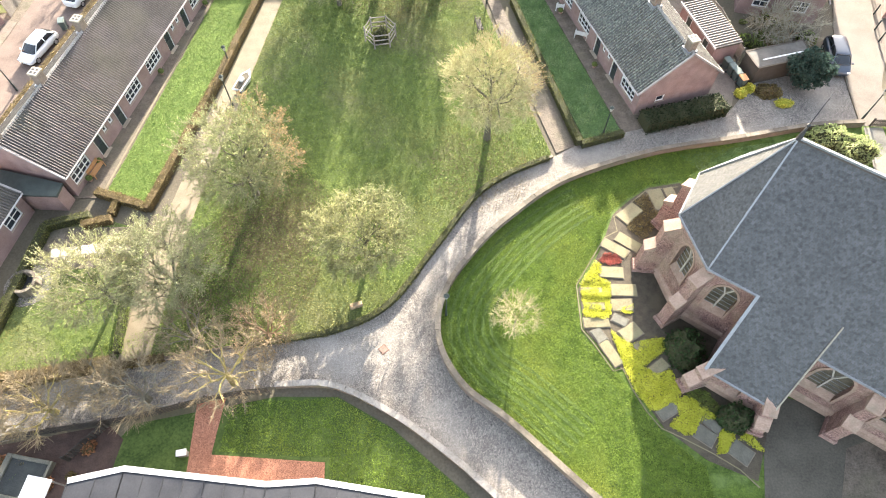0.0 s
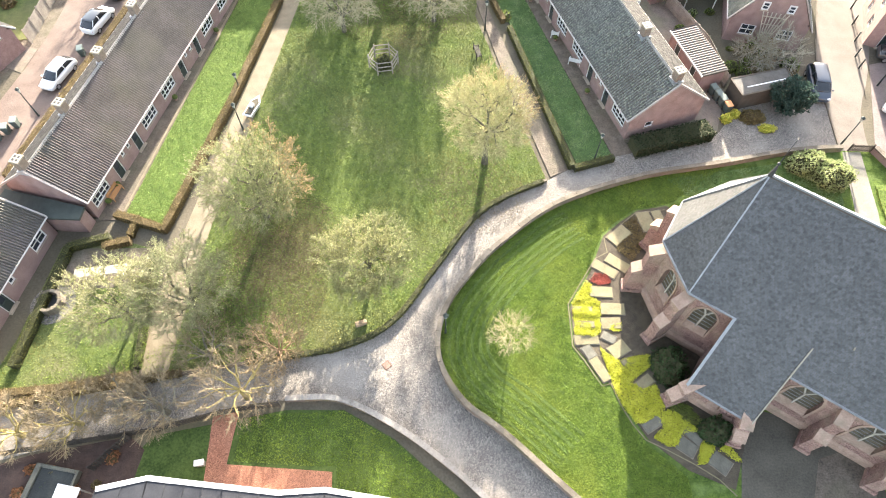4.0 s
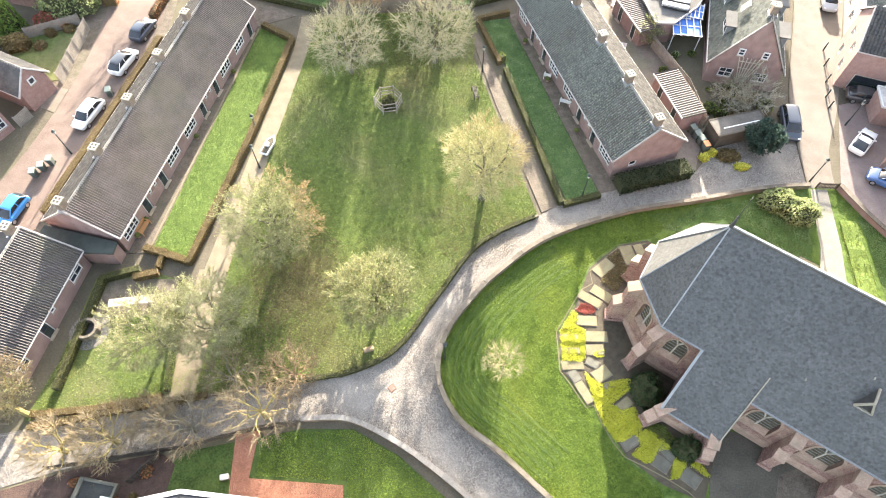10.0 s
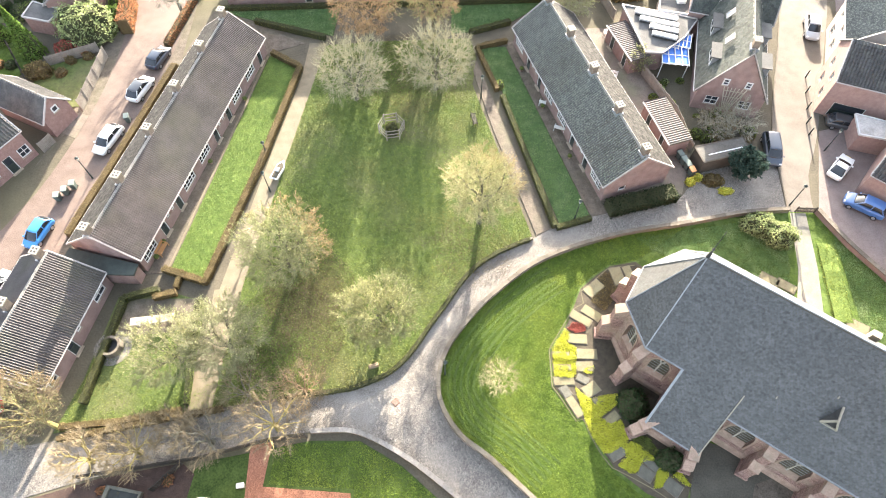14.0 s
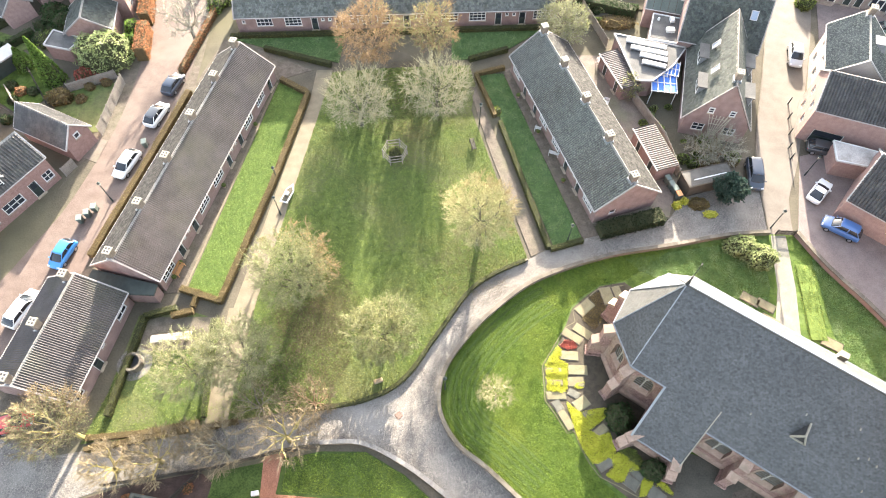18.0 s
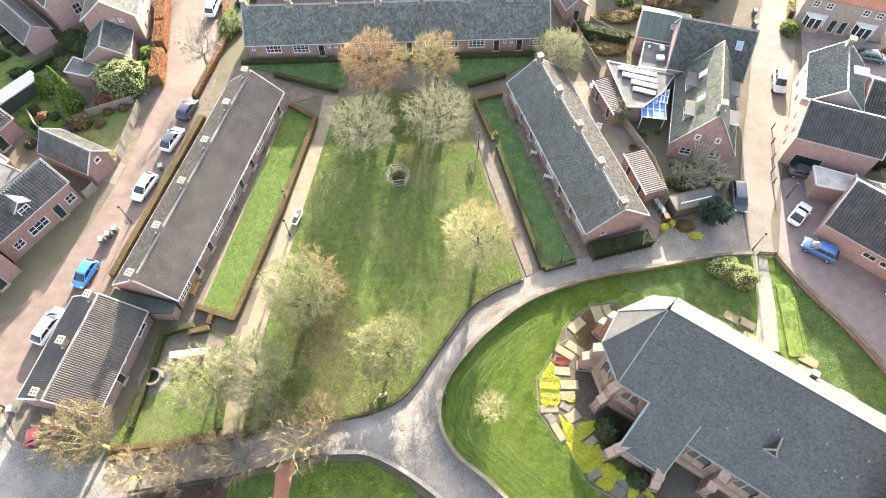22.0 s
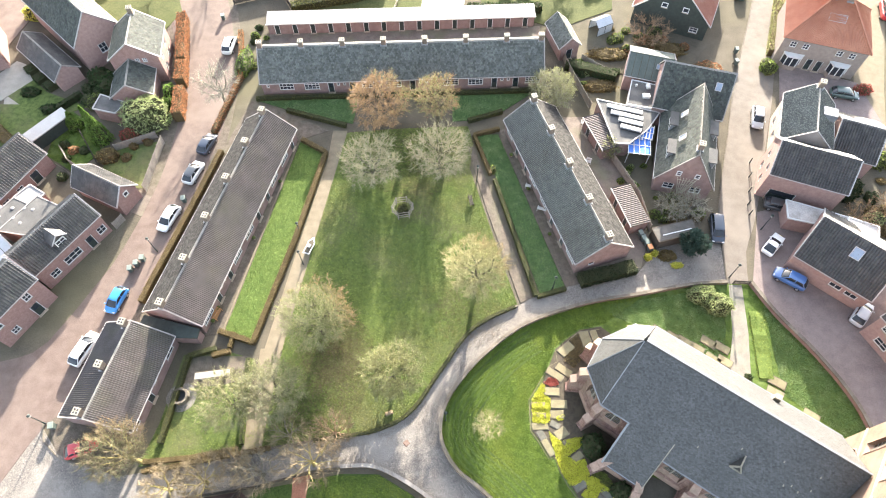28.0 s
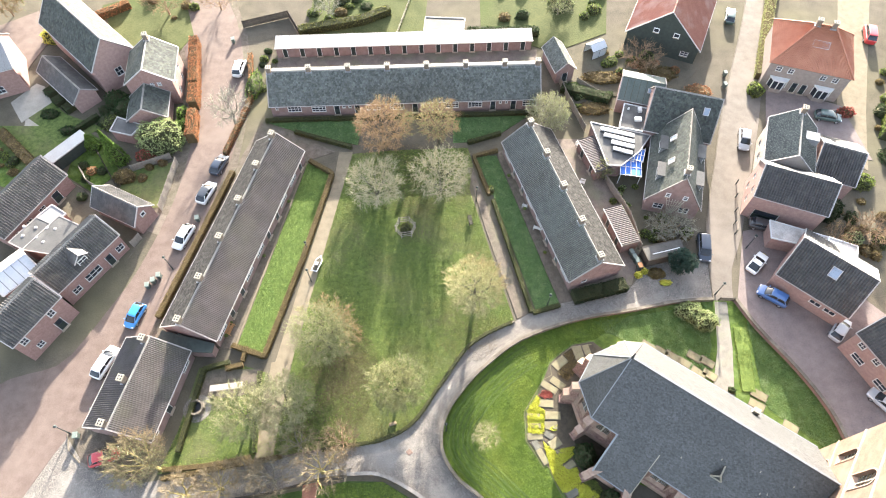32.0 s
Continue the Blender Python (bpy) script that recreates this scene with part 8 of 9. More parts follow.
def car(x, y, rz, mat, label, L=4.2, W=1.76, H=1.48, hood=0.95, boot=0.35, z=0.05, open_top=False, roof_mat=None):
    ob = thing("car", (x, y, z, 0, 0, rz), label, "car", "parked cars")
    h = L / 2
    belt = H * 0.60
    # body shell lofted along the car, rounded by subdivision
    def loft(name, rows, m_, label=""):
        bm = bmesh.new()
        rings = [[bm.verts.new((t, y, z_)) for y, z_ in sec] for t, sec in rows]
        n = len(rings[0])
        for r, s_ in zip(rings, rings[1:]):
            for k in range(n):
                bm.faces.new((r[k], r[(k + 1) % n], s_[(k + 1) % n], s_[k]))
        bm.faces.new(rings[0])
        bm.faces.new(rings[-1])
        bmesh.ops.recalc_face_normals(bm, faces=bm.faces[:])
        for f_ in bm.faces:
            f_.smooth = True
        o = part(name, bm, m_, ob, label)
        sub_ = o.modifiers.new("round", "SUBSURF")
        sub_.levels = sub_.render_levels = 2
        return o

    def section(w, lo, hi, crown=0.04):
        return [(-w * 0.90, lo), (-w, lo + (hi - lo) * 0.35), (-w * 0.99, hi - 0.1), (-w * 0.86, hi), (0, hi + crown), (w * 0.86, hi), (w * 0.99, hi - 0.1), (w, lo + (hi - lo) * 0.35), (w * 0.90, lo)]

    w_ = W / 2 * 1.03
    loft("body", [(-h - 0.06, section(w_ * 0.70, 0.34, belt * 0.82)), (-h, section(w_ * 0.88, 0.24, belt * 0.98)), (-h + 0.18, section(w_ * 0.98, 0.2, belt + 0.06)), (-h + boot + 0.4, section(w_, 0.19, belt + 0.07)), (0.0, section(w_, 0.19, belt + 0.05)),
                  (h - hood - 0.1, section(w_, 0.19, belt + 0.04)), (h - 0.5, section(w_ * 0.98, 0.2, belt * 0.90)), (h - 0.14, section(w_ * 0.90, 0.22, belt * 0.76)), (h + 0.04, section(w_ * 0.72, 0.3, belt * 0.60))], mat)
    x0, x1, x2, x3 = -h + boot * 0.3, -h + boot + 0.5, h - hood - 0.8, h - hood + 0.05
    w0, w1 = W / 2 * 0.90, W / 2 * 0.74

    def cab(w, lo, hi):
        return [(-w[0], lo), (-(w[0] + w[1]) / 2, (lo + hi) / 2 + 0.03), (-w[1], hi - 0.06), (-w[1] * 0.75, hi), (0, hi + 0.03), (w[1] * 0.75, hi), (w[1], hi - 0.06), ((w[0] + w[1]) / 2, (lo + hi) / 2 + 0.03), (w[0], lo)]

    lo = belt - 0.05
    loft("cabin_glass", [(x0 - 0.05, cab((w0 * 0.9, w0 * 0.85), lo, lo + 0.10)), (x0 + 0.1, cab((w0, w0 * 0.88), lo, lo + 0.25)), (x1, cab((w0, w1), lo, H - 0.04)), ((x1 + x2) / 2, cab((w0, w1), lo, H - 0.02)),
                         (x2, cab((w0, w1), lo, H - 0.05)), (x3 - 0.1, cab((w0, w0 * 0.88), lo, lo + 0.22)), (x3 + 0.08, cab((w0 * 0.9, w0 * 0.85), lo, lo + 0.08))], M_CARGLASS, "dark tinted glass")
    if not open_top:
        top_ = lambda w, z_: [(-w, z_ - 0.09), (-w * 0.96, z_ - 0.02), (-w * 0.7, z_ + 0.02), (0, z_ + 0.05), (w * 0.7, z_ + 0.02), (w * 0.96, z_ - 0.02), (w, z_ - 0.09), (0, z_ - 0.05)]
        loft("roof", [(x1 - 0.22, top_(w1 * 0.98, H - 0.10)), (x1, top_(w1 * 1.03, H - 0.01)), ((x1 + x2) / 2, top_(w1 * 1.04, H + 0.01)), (x2, top_(w1 * 1.03, H - 0.02)), (x2 + 0.16, top_(w1 * 0.98, H - 0.11))], roof_mat or mat)
        for sy in (-1, 1):
            for (a, b) in (((x0 + 0.12, w0), (x1, w1)), ((x3 - 0.12, w0), (x2, w1)), (((x0 + x3) / 2 - 0.1, w0), ((x1 + x2) / 2, w1))):
                bm = bmesh.new()
                p, q = Vector((a[0], sy * (a[1] + 0.0), belt)), Vector((b[0], sy * (b[1] + 0.02), H - 0.06))
                solid(bm, [p + Vector((-0.05, 0, 0)), p + Vector((0.05, 0, 0)), q + Vector((0.05, 0, 0)), q + Vector((-0.05, 0, 0))],
                      [v - Vector((0, sy * 0.05, 0)) for v in (p + Vector((-0.05, 0, 0)), p + Vector((0.05, 0, 0)), q + Vector((0.05, 0, 0)), q + Vector((-0.05, 0, 0)))])
                part("pillar", bm, mat, ob)
    for sx in (-h + 0.78, h - 0.82):
        for sy in (-1, 1):
            m = Matrix.Translation((sx, sy * (W / 2 - 0.09), 0.31)) @ Matrix.Rotation(radians(90), 4, "X")
            bm = bmesh.new()
            bmesh.ops.create_cone(bm, cap_ends=True, segments=16, radius1=0.31, radius2=0.31, depth=0.2, matrix=m)
            wh = part("wheel", bm, M_TYRE, ob)
            bm = bmesh.new()
            bmesh.ops.create_cone(bm, cap_ends=True, segments=12, radius1=0.2, radius2=0.2, depth=0.22, matrix=m)
            part("rim", bm, M_RIM, wh)
    for sy in (-1, 1):
        bm = bmesh.new()
        box(bm, h - 0.22, h - 0.03, sy * W * 0.35 - 0.16, sy * W * 0.35 + 0.16, belt * 0.58, belt * 0.74, bevel=0.02)
        part("headlight", bm, M_LIGHTS, ob)
        bm = bmesh.new()
        box(bm, -h - 0.01, -h + 0.1, sy * W * 0.36 - 0.12, sy * W * 0.36 + 0.12, belt * 0.68, belt * 0.86, bevel=0.02)
        part("tail_light", bm, M_TAIL, ob)
        bm = bmesh.new()
        box(bm, x3 - 0.3, x3 - 0.16, sy * (W / 2 + 0.08) - 0.09, sy * (W / 2 + 0.08) + 0.09, belt - 0.02, belt + 0.12, bevel=0.02)
        part("wing_mirror", bm, mat, ob)
    bm = bmesh.new()
    box(bm, h - 0.02, h + 0.02, -0.26, 0.26, 0.4, 0.51)
    part("plate", bm, M_PLATE, ob)
    return ob


car(-44.9, 27.0, 70, C_WHITE, "white estate car parked beside the cottage", 4.6)
car(-42.7, 33.7, 254, C_BLUE, "bright blue hatchback parked on the brick street", 3.7, 1.68, 1.50, 0.75, 0.2)
car(-38.8, 46.4, 252, C_WHITE, "white hatchback parked on the brick street", 4.3)
car(-37.0, 54.4, 73, C_WHITE, "white crossover with a black roof on the street", 4.1, 1.78, 1.58, roof_mat=C_DARK)
car(-36.1, 59.8, 74, C_NAVY, "dark blue hatchback parked on the street", 3.9)
car(-36.6, 81.0, 85, C_WHITE, "small white van parked far up the street", 3.9, 1.7, 1.75, 0.6, 0.1)
car(37.7, 45.3, 262, C_NAVY, "dark grey blue people carrier in the shade", 4.6, 1.82, 1.66, 0.8, 0.15)
car(44.9, 42.9, 47, C_WHITE, "white two seat roadster in the parking court", 3.95, 1.68, 1.23, 1.25, 0.9)
car(45.7, 37.6, 146, C_SUV, "blue off road car beside the low house", 4.2, 1.78, 1.72, 1.0, 0.15)
car(53.6, 32.7, 48, C_SILVER, "silver hatchback at the house end", 4.0)
car(47.3, 49.2, -18, C_DARK, "dark car under the house overhang", 4.2)
car(48.2, 65.6, 255, C_SILVER, "pale grey crossover on the sunny street", 4.3, 1.8, 1.62)
car(52.4, 95.2, 72, C_GREEN, "dark green car far up the street", 4.3)
car(76.4, 90.3, 75, C_RED, "red van on the sandy lane", 4.6, 1.9, 2.0, 0.6, 0.1)
car(63.2, 70.7, -12, C_GREEN, "dark green car beside the double house", 4.3)
car(56.2, 22.6, 130, C_SILVER, "silver saloon in the parking court", 4.4)
car(-41.6, 14.9, 20, C_RED, "small red car at the street corner", 3.6, 1.65, 1.45)

# ---------- grass ----------
west_lawn = [(p.x, p.y) for p in WALL_LINE[10:] if p.x < 26.5] + [(20.2, 30.9), (17.2, 30.4), (15.5, 29.2), (13.9, 27.8), (12.2, 24.2), (10.2, 21), (10.2, 17.2), (12.6, 14.0), (15.0, 9.9), (17.4, 7.8), (18, -2)]
tufts("lawn_grass", west_lawn, 150000, L_BLADE, "short mown grass of the churchyard", 301, 0.25, 0.075)
tufts("court_grass", [(p[0], p[1]) for p in court], 150000, L_MOSS, "rough mossy grass of the court", 302, 0.07, 0.09)
tufts("strip_grass", [(-28.0, 29.6), (-23.8, 28.4), (-20.2, 44), (-17.8, 58.6), (-22.2, 60.6)], 20000, L_STRIPB, "lush grass of the front strip", 303, 0.09, 0.085)
tufts("corner_grass", [(-34.8, 13.0), (-23.3, 15.2), (-23.6, 23.4), (-27.2, 22.6), (-32.9, 22.4), (-33.5, 18)], 7000, L_MOSS, "rough grass of the corner garden", 304, 0.08, 0.09)


def litter(name, cx, cy, r, n, leaf, label, seed, z):
    """Fallen leaves lying flat, thinning out from the middle."""
    rng = np.random.default_rng(seed)
    a, d = rng.uniform(0, 2 * math.pi, n), r * rng.uniform(0, 1, n) ** 0.62
    me = leaf_cloud([(cx + q * math.cos(t_), cy + q * math.sin(t_), z + rng.uniform(0.02, 0.075)) for t_, q in zip(a, d)], 0.06, rng, 2.5)
    me.materials.append(leaf)
    tagged(new(name, me), label, "leaf litter", "", "stuff")


litter("leaf_litter", -15.0, 22.6, 5.6, 9000, L_LITTER, "brown fallen leaves under the court trees", 320, 0.07)
litter("leaf_litter", -13.4, 27.6, 4.6, 5200, L_LITTER, "brown fallen leaves under the court trees", 321, 0.07)
litter("leaf_litter", -5.0, 57.5, 7.2, 7500, L_LITTER, "brown fallen leaves under the bare court trees", 322, 0.07)
litter("leaf_litter", 3.2, 32.2, 4.4, 3000, L_LITTER, "brown fallen leaves under the slender court tree", 323, 0.07)

ne_lawn = [(20.5, 33.6), (32, 35.6), (36.4, 36.2), (35.8, 30), (34, 24.8), (28, 29.4), (22, 32)]
tufts("lawn_grass", ne_lawn, 26000, L_SHADE, "short grass of the churchyard north side", 305, 0.25, 0.085)
tufts("lawn_grass", [(p.x, p.y) for p in EAST_LINE[4:40]] + [(41, 22), (41.4, 34)], 22000, L_SHADE, "short grass of the churchyard east side", 306, 0.25, 0.085)
tufts("strip_grass", [(12.6, 35.4), (16.0, 36.4), (8.0, 62.4), (4.5, 62.2), (7.4, 54.3)], 22000, L_SHADE, "short grass of the shaded front strip", 307, 0.09, 0.085)
tufts("north_grass", [(1.0, 70.8), (14.0, 71.2), (8.6, 66.9), (3.6, 65.2), (1, 65)], 9000, L_SHADE, "short grass before the north terrace", 308, 0.09, 0.09)
tufts("north_grass", [(-30.4, 69.2), (-14, 70.0), (-14.5, 64.4), (-25, 67.2)], 11000, L_SHADE, "short grass before the north terrace", 309, 0.09, 0.09)
tufts("garden_grass", [(-13, 12.2), (-7.2, 12.4), (-3.4, 10.3), (1.6, 6.1), (4, 3), (-7, 3), (-7.4, 8.4), (-14.8, 8.8), (-14.6, 11.8)], 20000, L_BLADE, "short grass of the garden lawn", 310, 0.06, 0.08)

for k, off in enumerate((0.9, 1.5, 2.1, 2.7, 3.3, 3.9)):
    bm = bmesh.new()
    ln = [Vector((p.x, p.y)) for p in WALL_LINE[34:84]]
    ring_ = []
    for i, p in enumerate(ln):
        d = (ln[min(i + 1, len(ln) - 1)] - ln[max(i - 1, 0)]).normalized()
        ring_.append(p + Vector((d.y, -d.x)) * off)
    ribbon(bm, ring_, 0.26, 0.2, 0.282 + 0.001 * k)
    tagged(link_mesh("mown_ring", bm, M_MOWN), "darker mown ring in the churchyard lawn", "lawn", "", "structure")

tree("garden_pine", 33.6, 42.2, 3.8, 2.1, 56, "feathery blue green pine beside the carport", B_DARK, L_PINE, 12000, 0.10, 0.12, tips=260, sprigs=6, sprig_len=0.5, twig=B_DARK, low=0.3, group="garden trees")


# ---------- the back gardens ----------
M_SOIL = material("red_brown_soil", (0.030, 0.020, 0.016), (0.078, 0.050, 0.040), 1.5, 0.95, 0.8, fine=7, stain=(0.10, 0.06, 0.045), stain_scale=0.6, amount=0.5)
sheet("garden_terrace_west", [(-74.6, 73.1), (-71.7, 77.6), (-66.0, 75.2), (-71.2, 68.7)], 0.10, M_PAVE, "pale paved garden terrace beside the hall", "terrace")
sheet("street_margin", [(-46.6, 17.6), (-44.6, 14.4), (-41.8, 13.2), (-40, 20), (-38.6, 31), (-33.4, 60), (-33.6, 76), (-37, 90.5), (-40.5, 99), (-47, 112), (-60, 114), (-51.5, 91), (-44.5, 71.2), (-43.6, 56.0), (-46.6, 42), (-51.0, 30), (-47.6, 22)], 0.042, M_MARGIN, "worn brick margin along the street", "pavement")
sheet("road_corner", [(-47.3, 17.4), (-44.4, 14.3), (-40.0, 13.0), (-37.0, 11.9), (-44, 7.4), (-54, 2.5), (-50.4, 10)], 0.036, M_COBBLE, "grey cobbles at the street corner", "road")
sheet("back_lawn_e", [(-72.1, 62.4), (-67.5, 58.4), (-68.0, 55.0), (-74.0, 57.4)], 0.11, M_LAWN, "small back garden lawn", "lawn")
sheet("hall_yard", [(-90, 88), (-76.6, 97), (-72.6, 89.5), (-74.6, 80.6), (-80, 84)], 0.09, M_STREET, "sunny paved yard beyond the hall", "paving")
sheet("garden_bed_south", [(-36.0, 7.2), (-29.5, 9.2), (-24.4, 10.2), (-22.6, 10.5), (-21.4, 9.6), (-22.6, 0), (-36.0, 0)], 0.075, M_SOIL, "dark red brown planting bed by the railing", "bed")
sheet("village_ground_west", [(-42.5, 50.5), (-43.0, 47), (-52, 50.8), (-57, 55.6), (-60.3, 57.4), (-55, 54.2)], 0.085, M_YARD, "dim yard behind the small barn", "paving")
for k, (x, y, r) in enumerate(((-68.2, 75.2, -40), (-63.9, 71.7, -40), (-66.2, 73.2, -40))):
    a, b = math.cos(radians(r)) * 0.9, math.sin(radians(r)) * 0.9
    hedge("box_hedge", [(x - a, y - b), (x + a, y + b)], 1.7, 0.9, M_HEART, L_DARK, "square clipped dark box hedge on the terrace", 500 + k, 40, 0.10, 0.08)
hedge("dead_hedge", [(-73.6, 66.4), (-66.0, 59.8)], 1.6, 1.0, M_HEARTB, L_BROWNH, "brown dead hedge between the gardens", 510, 30, 0.12)
hedge("beech_hedge", [(-66.0, 93.6), (-60.4, 97.6)], 1.2, 1.5, M_HEARTB, L_RUST, "rust coloured beech hedge beyond the hall", 511, 35, 0.12)
hedge("box_hedge", [(-61.0, 66.8), (-58.2, 69.8)], 0.8, 1.2, M_HEART, L_DARK, "dark hedge beside the long shed", 512, 40, 0.10)
block("flat_garage", [(-54.1, 65.1), (-53.7, 67.9), (-49.4, 66.3), (-50.5, 64.2)], 2.4, M_FELT, M_BRICK_W, "flat roofed garage behind the rhododendron")
fence("board_fence", [(-52.0, 53.8), (-56.0, 56.2), (-57.8, 58.6)], 1.5, M_FENCE, "grey board fence between the gardens")
fence("board_fence", [(-49.8, 58.8), (-44.2, 61.4)], 1.5, M_FENCE, "low grey board fence across the garden")
fence("board_fence", [(-57.0, 63.2), (-51.2, 55.2)], 0.9, M_FENCED, "thin dark fence between the gardens", 0.06, 0.12)
fence("board_fence", [(27.2, 74.4), (22.4, 78.6)], 1.2, M_FENCE, "thin board fence in the back garden")
fence("field_fence", [(-9.4, 90.0), (-6.0, 106.0)], 1.0, M_FENCEP, "pale field fence across the meadow", 0.08, 0.9)
fence("garden_railing", [(61.8, 46.2), (66.0, 49.5), (70, 53)], 1.1, M_FENCED, "dark slatted garden fence", 0.06, 0.1)


def thicket(name, poly, n, kinds, seed, size=(0.5, 1.3), z=0.08, group="garden shrubs"):
    """Loose planting: separate low bushes scattered over a plan outline."""
    rng = np.random.default_rng(seed)
    xs, ys = [p[0] for p in poly], [p[1] for p in poly]
    done = 0
    while done < n:
        q = (rng.uniform(min(xs), max(xs)), rng.uniform(min(ys), max(ys)))
        if not inside(poly, q):
            continue
        core, leaf, lab = kinds[rng.integers(0, len(kinds))]
        r = rng.uniform(*size)
        shrub(name, q[0], q[1], r, r * rng.uniform(0.7, 1.2), r * rng.uniform(0.6, 1.2), core, leaf, seed * 40 + done, lab, int(220 + 260 * r * r), 0.10, z, group=group)
        done += 1


BROWN = (M_HEARTB, L_BROWNH, "brown winter shrub in the back gardens")
DARKG = (M_HEART, L_DARK, "dark evergreen shrub in the back gardens")
OLIVE = (M_HEART, L_MOSS, "olive green shrub in the back gardens")
RUSTY = (M_HEARTB, L_RUST, "rust brown shrub in the back gardens")
PALEG = (M_HEART, L_PALE, "pale green shrub in the back gardens")
thicket("garden_shrub", [(28.1, 86.1), (36.0, 85.4), (40.3, 81.3), (37.8, 77.4), (30.2, 78.6), (27.1, 81.9)], 24, (BROWN, BROWN, OLIVE, RUSTY), 31)
thicket("garden_shrub", [(21.0, 78.4), (27.8, 75.6), (25.4, 70.8), (23.6, 70.0), (21.5, 72.6)], 14, (BROWN, DARKG, OLIVE, PALEG), 32, (0.4, 0.9))
thicket("garden_shrub", [(74.0, 84.6), (80.0, 88.7), (76.0, 66.1), (70.5, 68.0)], 14, (DARKG, OLIVE, BROWN), 33)
thicket("garden_shrub", [(59.4, 53.4), (66.3, 54.5), (66.0, 44.6), (59.2, 44.0)], 14, (DARKG, BROWN, BROWN, OLIVE), 34, (0.5, 1.1))
thicket("garden_shrub", [(29.0, 46.6), (36.4, 46.8), (36.8, 50.2), (29.4, 50.8)], 16, (BROWN, BROWN, OLIVE), 35, (0.4, 1.0))
thicket("garden_shrub", [(24.6, 53.6), (27.4, 51.4), (30.0, 56.4), (26.0, 57.0)], 7, (BROWN, OLIVE, PALEG), 36, (0.4, 0.8))
thicket("garden_shrub", [(-48.8, 60.4), (-44.2, 62.0), (-43.8, 57.6), (-48.6, 56.8)], 7, (BROWN, RUSTY, OLIVE), 37, (0.4, 0.9))
thicket("garden_shrub", [(-58.4, 72.4), (-50.6, 72.6), (-49.8, 68.6), (-56.6, 67.8)], 12, (DARKG, DARKG, OLIVE), 38, (0.8, 1.6))
thicket("garden_shrub", [(-74.0, 64.4), (-67.0, 58.4), (-68.0, 57.4), (-75.0, 62.2)], 10, (BROWN, DARKG, OLIVE), 39, (0.5, 1.0))
thicket("field_shrub", [(-26.0, 91.6), (-11.0, 97.4), (-4.0, 104), (-26, 110)], 16, (OLIVE, BROWN, DARKG), 40, (0.6, 1.6))
thicket("field_shrub", [(9.0, 93.4), (27.0, 93.4), (30, 104), (9, 104)], 16, (OLIVE, BROWN, DARKG), 41, (0.6, 1.5))
thicket("field_shrub", [(-48.0, 88.6), (-44.6, 96.6), (-54, 108), (-60, 103)], 10, (OLIVE, BROWN), 42, (0.5, 1.3))
thicket("garden_shrub", [(-29.6, 8.6), (-24.6, 7.8), (-23.2, 9.6), (-23.4, 6.6), (-29.6, 6.2)], 9, (BROWN, RUSTY, OLIVE), 43, (0.3, 0.6))
thicket("garden_shrub", [(-29.0, 78.5), (-33.6, 72.5), (-34.6, 82), (-33.2, 86.4), (-31.0, 86.2)], 10, (OLIVE, PALEG, DARKG), 44, (0.4, 0.9))

for x, y, h_, sp, sd, lab, bk, lf, n, sz, tw in (
        (-52.5, 95.5, 7.5, 4.6, 51, "bare brown tree over the beech hedge", B_BROWN, None, 0, 0.06, B_BROWN),
        (-82.0, 95.0, 6.0, 4.5, 52, "brown twiggy tree at the edge of the village", B_BROWN, [L_BROWNH, L_MOSS], 4000, 0.08, B_BROWN),
        (20.5, 96.0, 6.0, 3.4, 53, "thin olive tree behind the sheds", B_GREY, [L_OLIVE, L_GREYG], 4000, 0.08, B_GREY),
        (62.5, 48.2, 3.6, 3.0, 54, "bare red brown shrubby tree beside the pale roof", B_BROWN, None, 0, 0.06, B_BROWN),
        (31.8, 48.4, 3.4, 2.6, 55, "bare tangled tree before the brick gable", B_BROWN, [L_BROWNH, L_OLIVE], 1200, 0.06, B_PALE)):
    tree("garden_tree", x, y, h_, sp, sd, lab, bk, lf, n, sz, 0.16, twig=tw, tips=180, sprigs=6, sprig_r=0.015, group="garden trees")


# ---------- small things ----------
def bollard(x, y, h_=1.1):
    ob = thing("street_post", (x, y, 0.04), "dark slim iron street post by the house", "post", "street posts")
    bm = bmesh.new()
    bmesh.ops.create_cone(bm, cap_ends=True, segments=8, radius1=0.09, radius2=0.07, depth=h_, matrix=Matrix.Translation((0, 0, h_ / 2)))
    part("shaft", bm, M_IRON, ob)
    bm = bmesh.new()
    bmesh.ops.create_icosphere(bm, subdivisions=1, radius=0.10, matrix=Matrix.Translation((0, 0, h_ + 0.04)))
    part("knob", bm, M_IRON, ob)


for x, y in ((44.5, 54.6), (43.9, 52.0), (43.2, 49.7), (43.0, 48.0), (45.2, 57.2)):
    bollard(x, y)

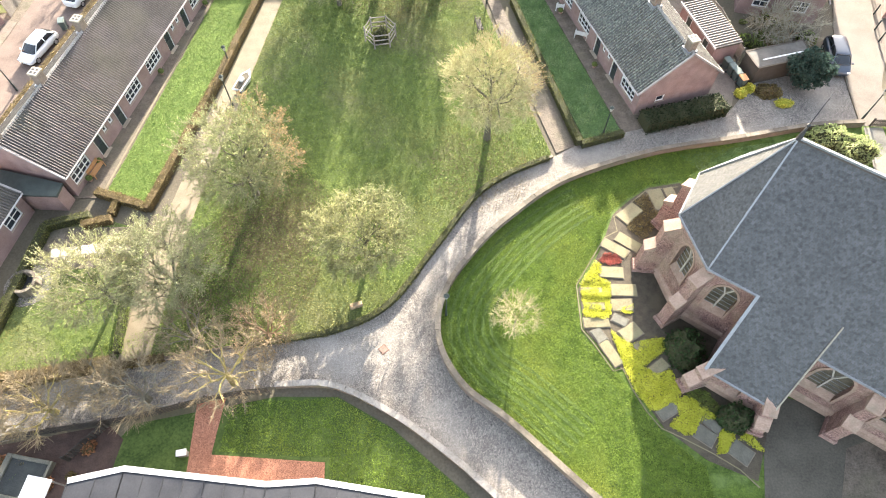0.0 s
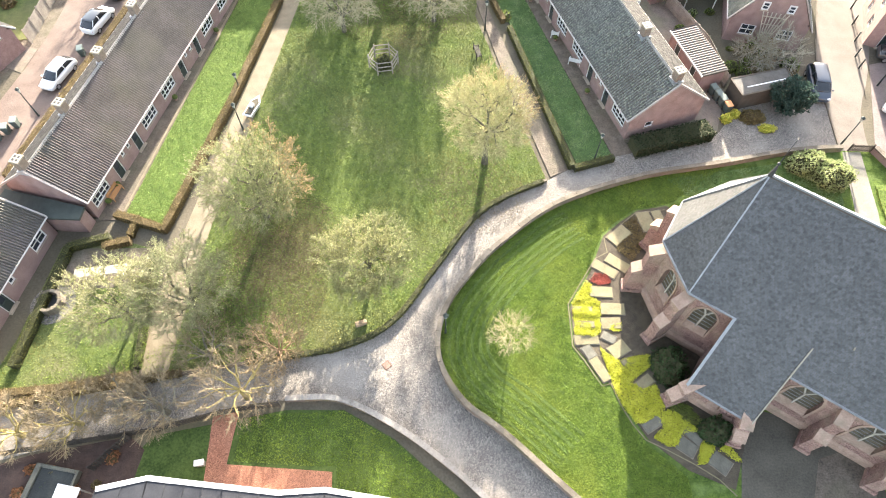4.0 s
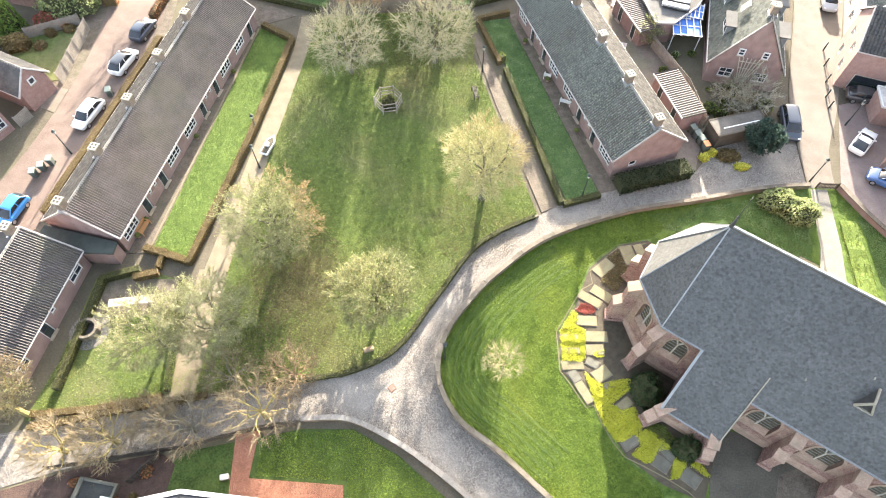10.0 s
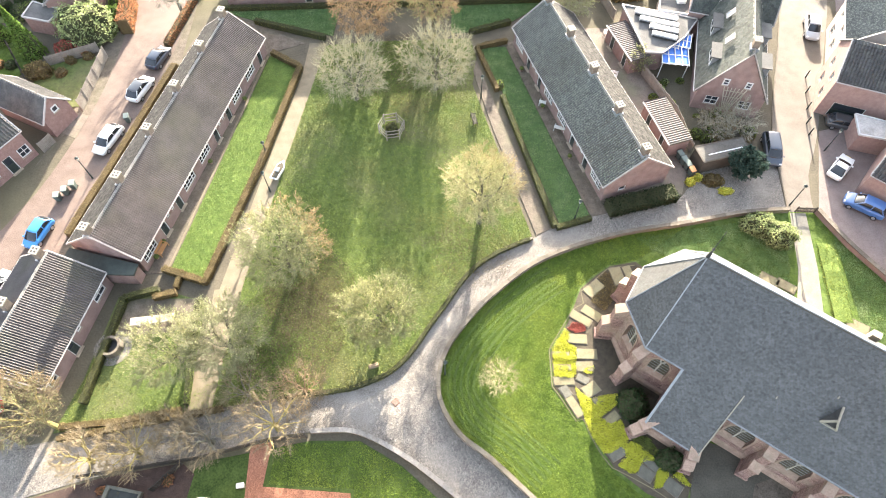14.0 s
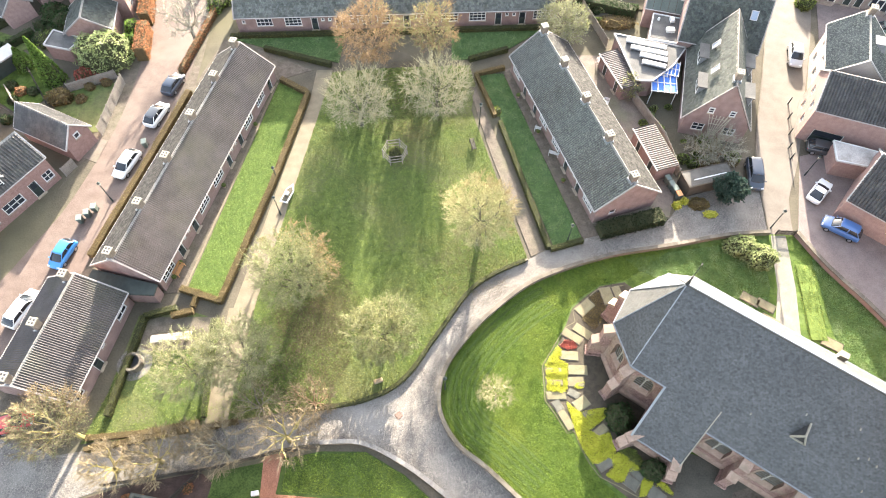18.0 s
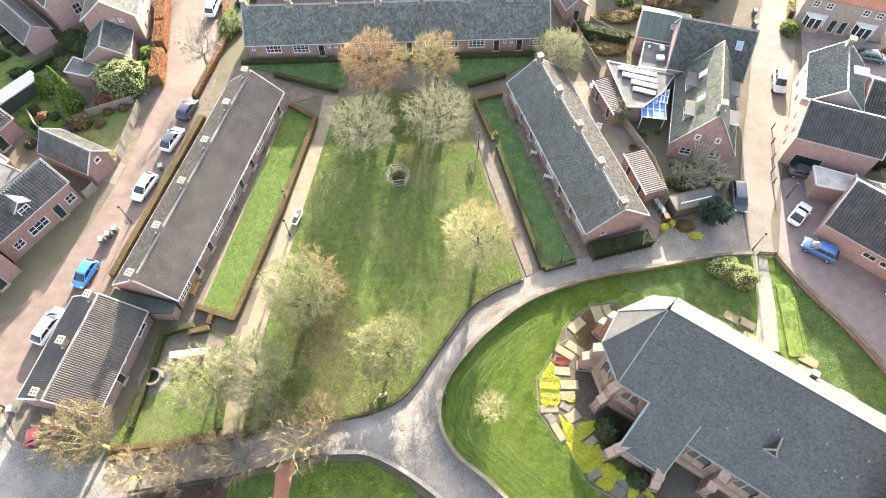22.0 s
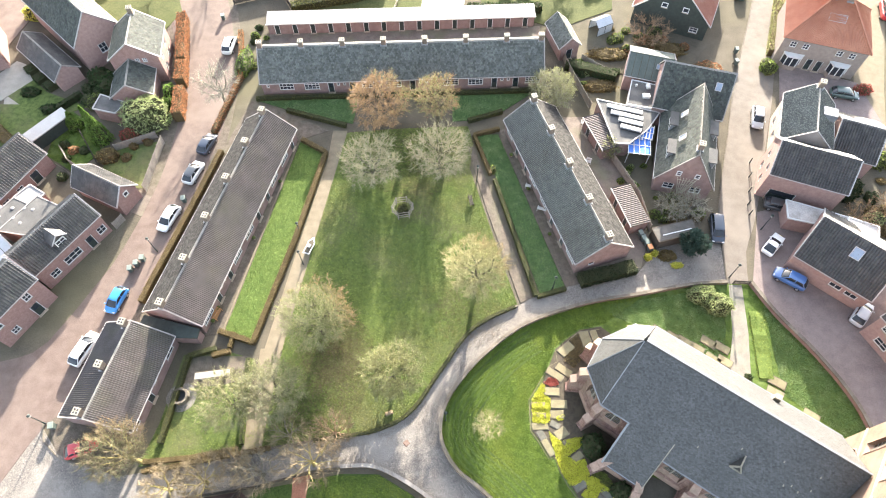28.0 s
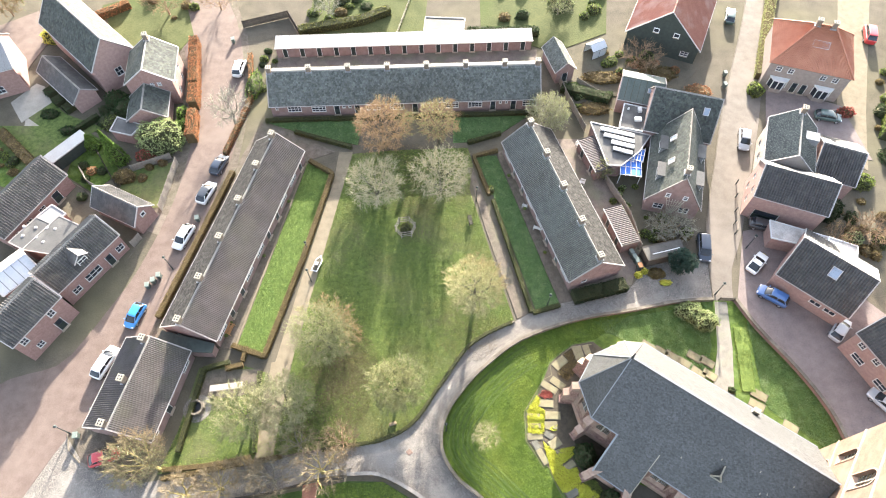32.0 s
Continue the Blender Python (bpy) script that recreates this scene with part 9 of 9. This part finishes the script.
pond = thing("stone_pond", (-27.1, 7.0, 0.075, 0, 0, -10), "square raised garden pond with a grey stone rim", "pond")
for a in ((-1.3, 1.3, -1.35, -1.1), (-1.3, 1.3, 1.1, 1.35), (-1.7, -1.3, -1.35, 1.35), (1.3, 1.5, -1.35, 1.35)):
    bm = bmesh.new()
    box(bm, *a, 0, 0.5, bevel=0.03)
    part("rim_stone", bm, M_SLABD, pond)
bm = bmesh.new()
box(bm, -1.3, 1.3, -1.1, 1.1, 0, 0.36)
part("water", bm, material("murky_pond_water", (0.014, 0.016, 0.015), (0.05, 0.053, 0.048), 1.2, 0.5, 0.1, spec=0.2), pond, "murky grey water with algae")
ub = thing("meter_box", (-17.1, 8.6, 0.06, 0, 0, 10), "pale grey meter box on the garden lawn", "box")
bm = bmesh.new()
box(bm, -0.3, 0.3, -0.18, 0.18, 0, 0.55, bevel=0.03)
part("cabinet", bm, M_COPINGL, ub)
bm = bmesh.new()
box(bm, -0.34, 0.34, -0.22, 0.22, 0.55, 0.62, bevel=0.02)
part("lid", bm, M_WHITE, ub)
ws = thing("white_shelter", (-25.0, 5.6, 0.075, 0, 0, -10), "white sheet roofed lean-to beside the garden house", "shelter")
bm = bmesh.new()
solid(bm, [(-0.8, -1.6, 2.0), (0.8, -1.6, 2.0), (0.8, 1.2, 2.2), (-0.8, 1.2, 2.2)], [(-0.8, -1.6, 2.08), (0.8, -1.6, 2.08), (0.8, 1.2, 2.28), (-0.8, 1.2, 2.28)])
part("roof_sheet", bm, M_WHITE, ws)
for x in (-0.7, 0.7):
    for y, zt in ((-1.5, 2.0), (1.1, 2.19)):
        bm = bmesh.new()
        box(bm, x - 0.05, x + 0.05, y - 0.05, y + 0.05, 0, zt)
        part("post", bm, M_FENCE, ws)
for x, y, r in ((-30.6, 32.8, 0), (-30.9, 31.0, 0), (-27.7, 43.4, 0), (-25.4, 53.0, 0), (14.9, 44.4, 0), (12.4, 52.0, 0), (10.2, 58.2, 0)):
    ob = thing("flower_pot", (x + 1.3 if x < 0 else x - 0.4, y, 0.06), "small clay flower pot by the front door", "flower pot", "flower pots")
    bm = bmesh.new()
    bmesh.ops.create_cone(bm, cap_ends=True, segments=10, radius1=0.14, radius2=0.22, depth=0.36, matrix=Matrix.Translation((0, 0, 0.18)))
    part("pot", bm, M_BRICK_W, ob)
    bm = bmesh.new()
    lumpy(bm, 0.26, 0.26, 0.3, x)
    bmesh.ops.translate(bm, verts=bm.verts[:], vec=(0, 0, 0.34))
    part("plant", bm, M_HEDGE, ob)
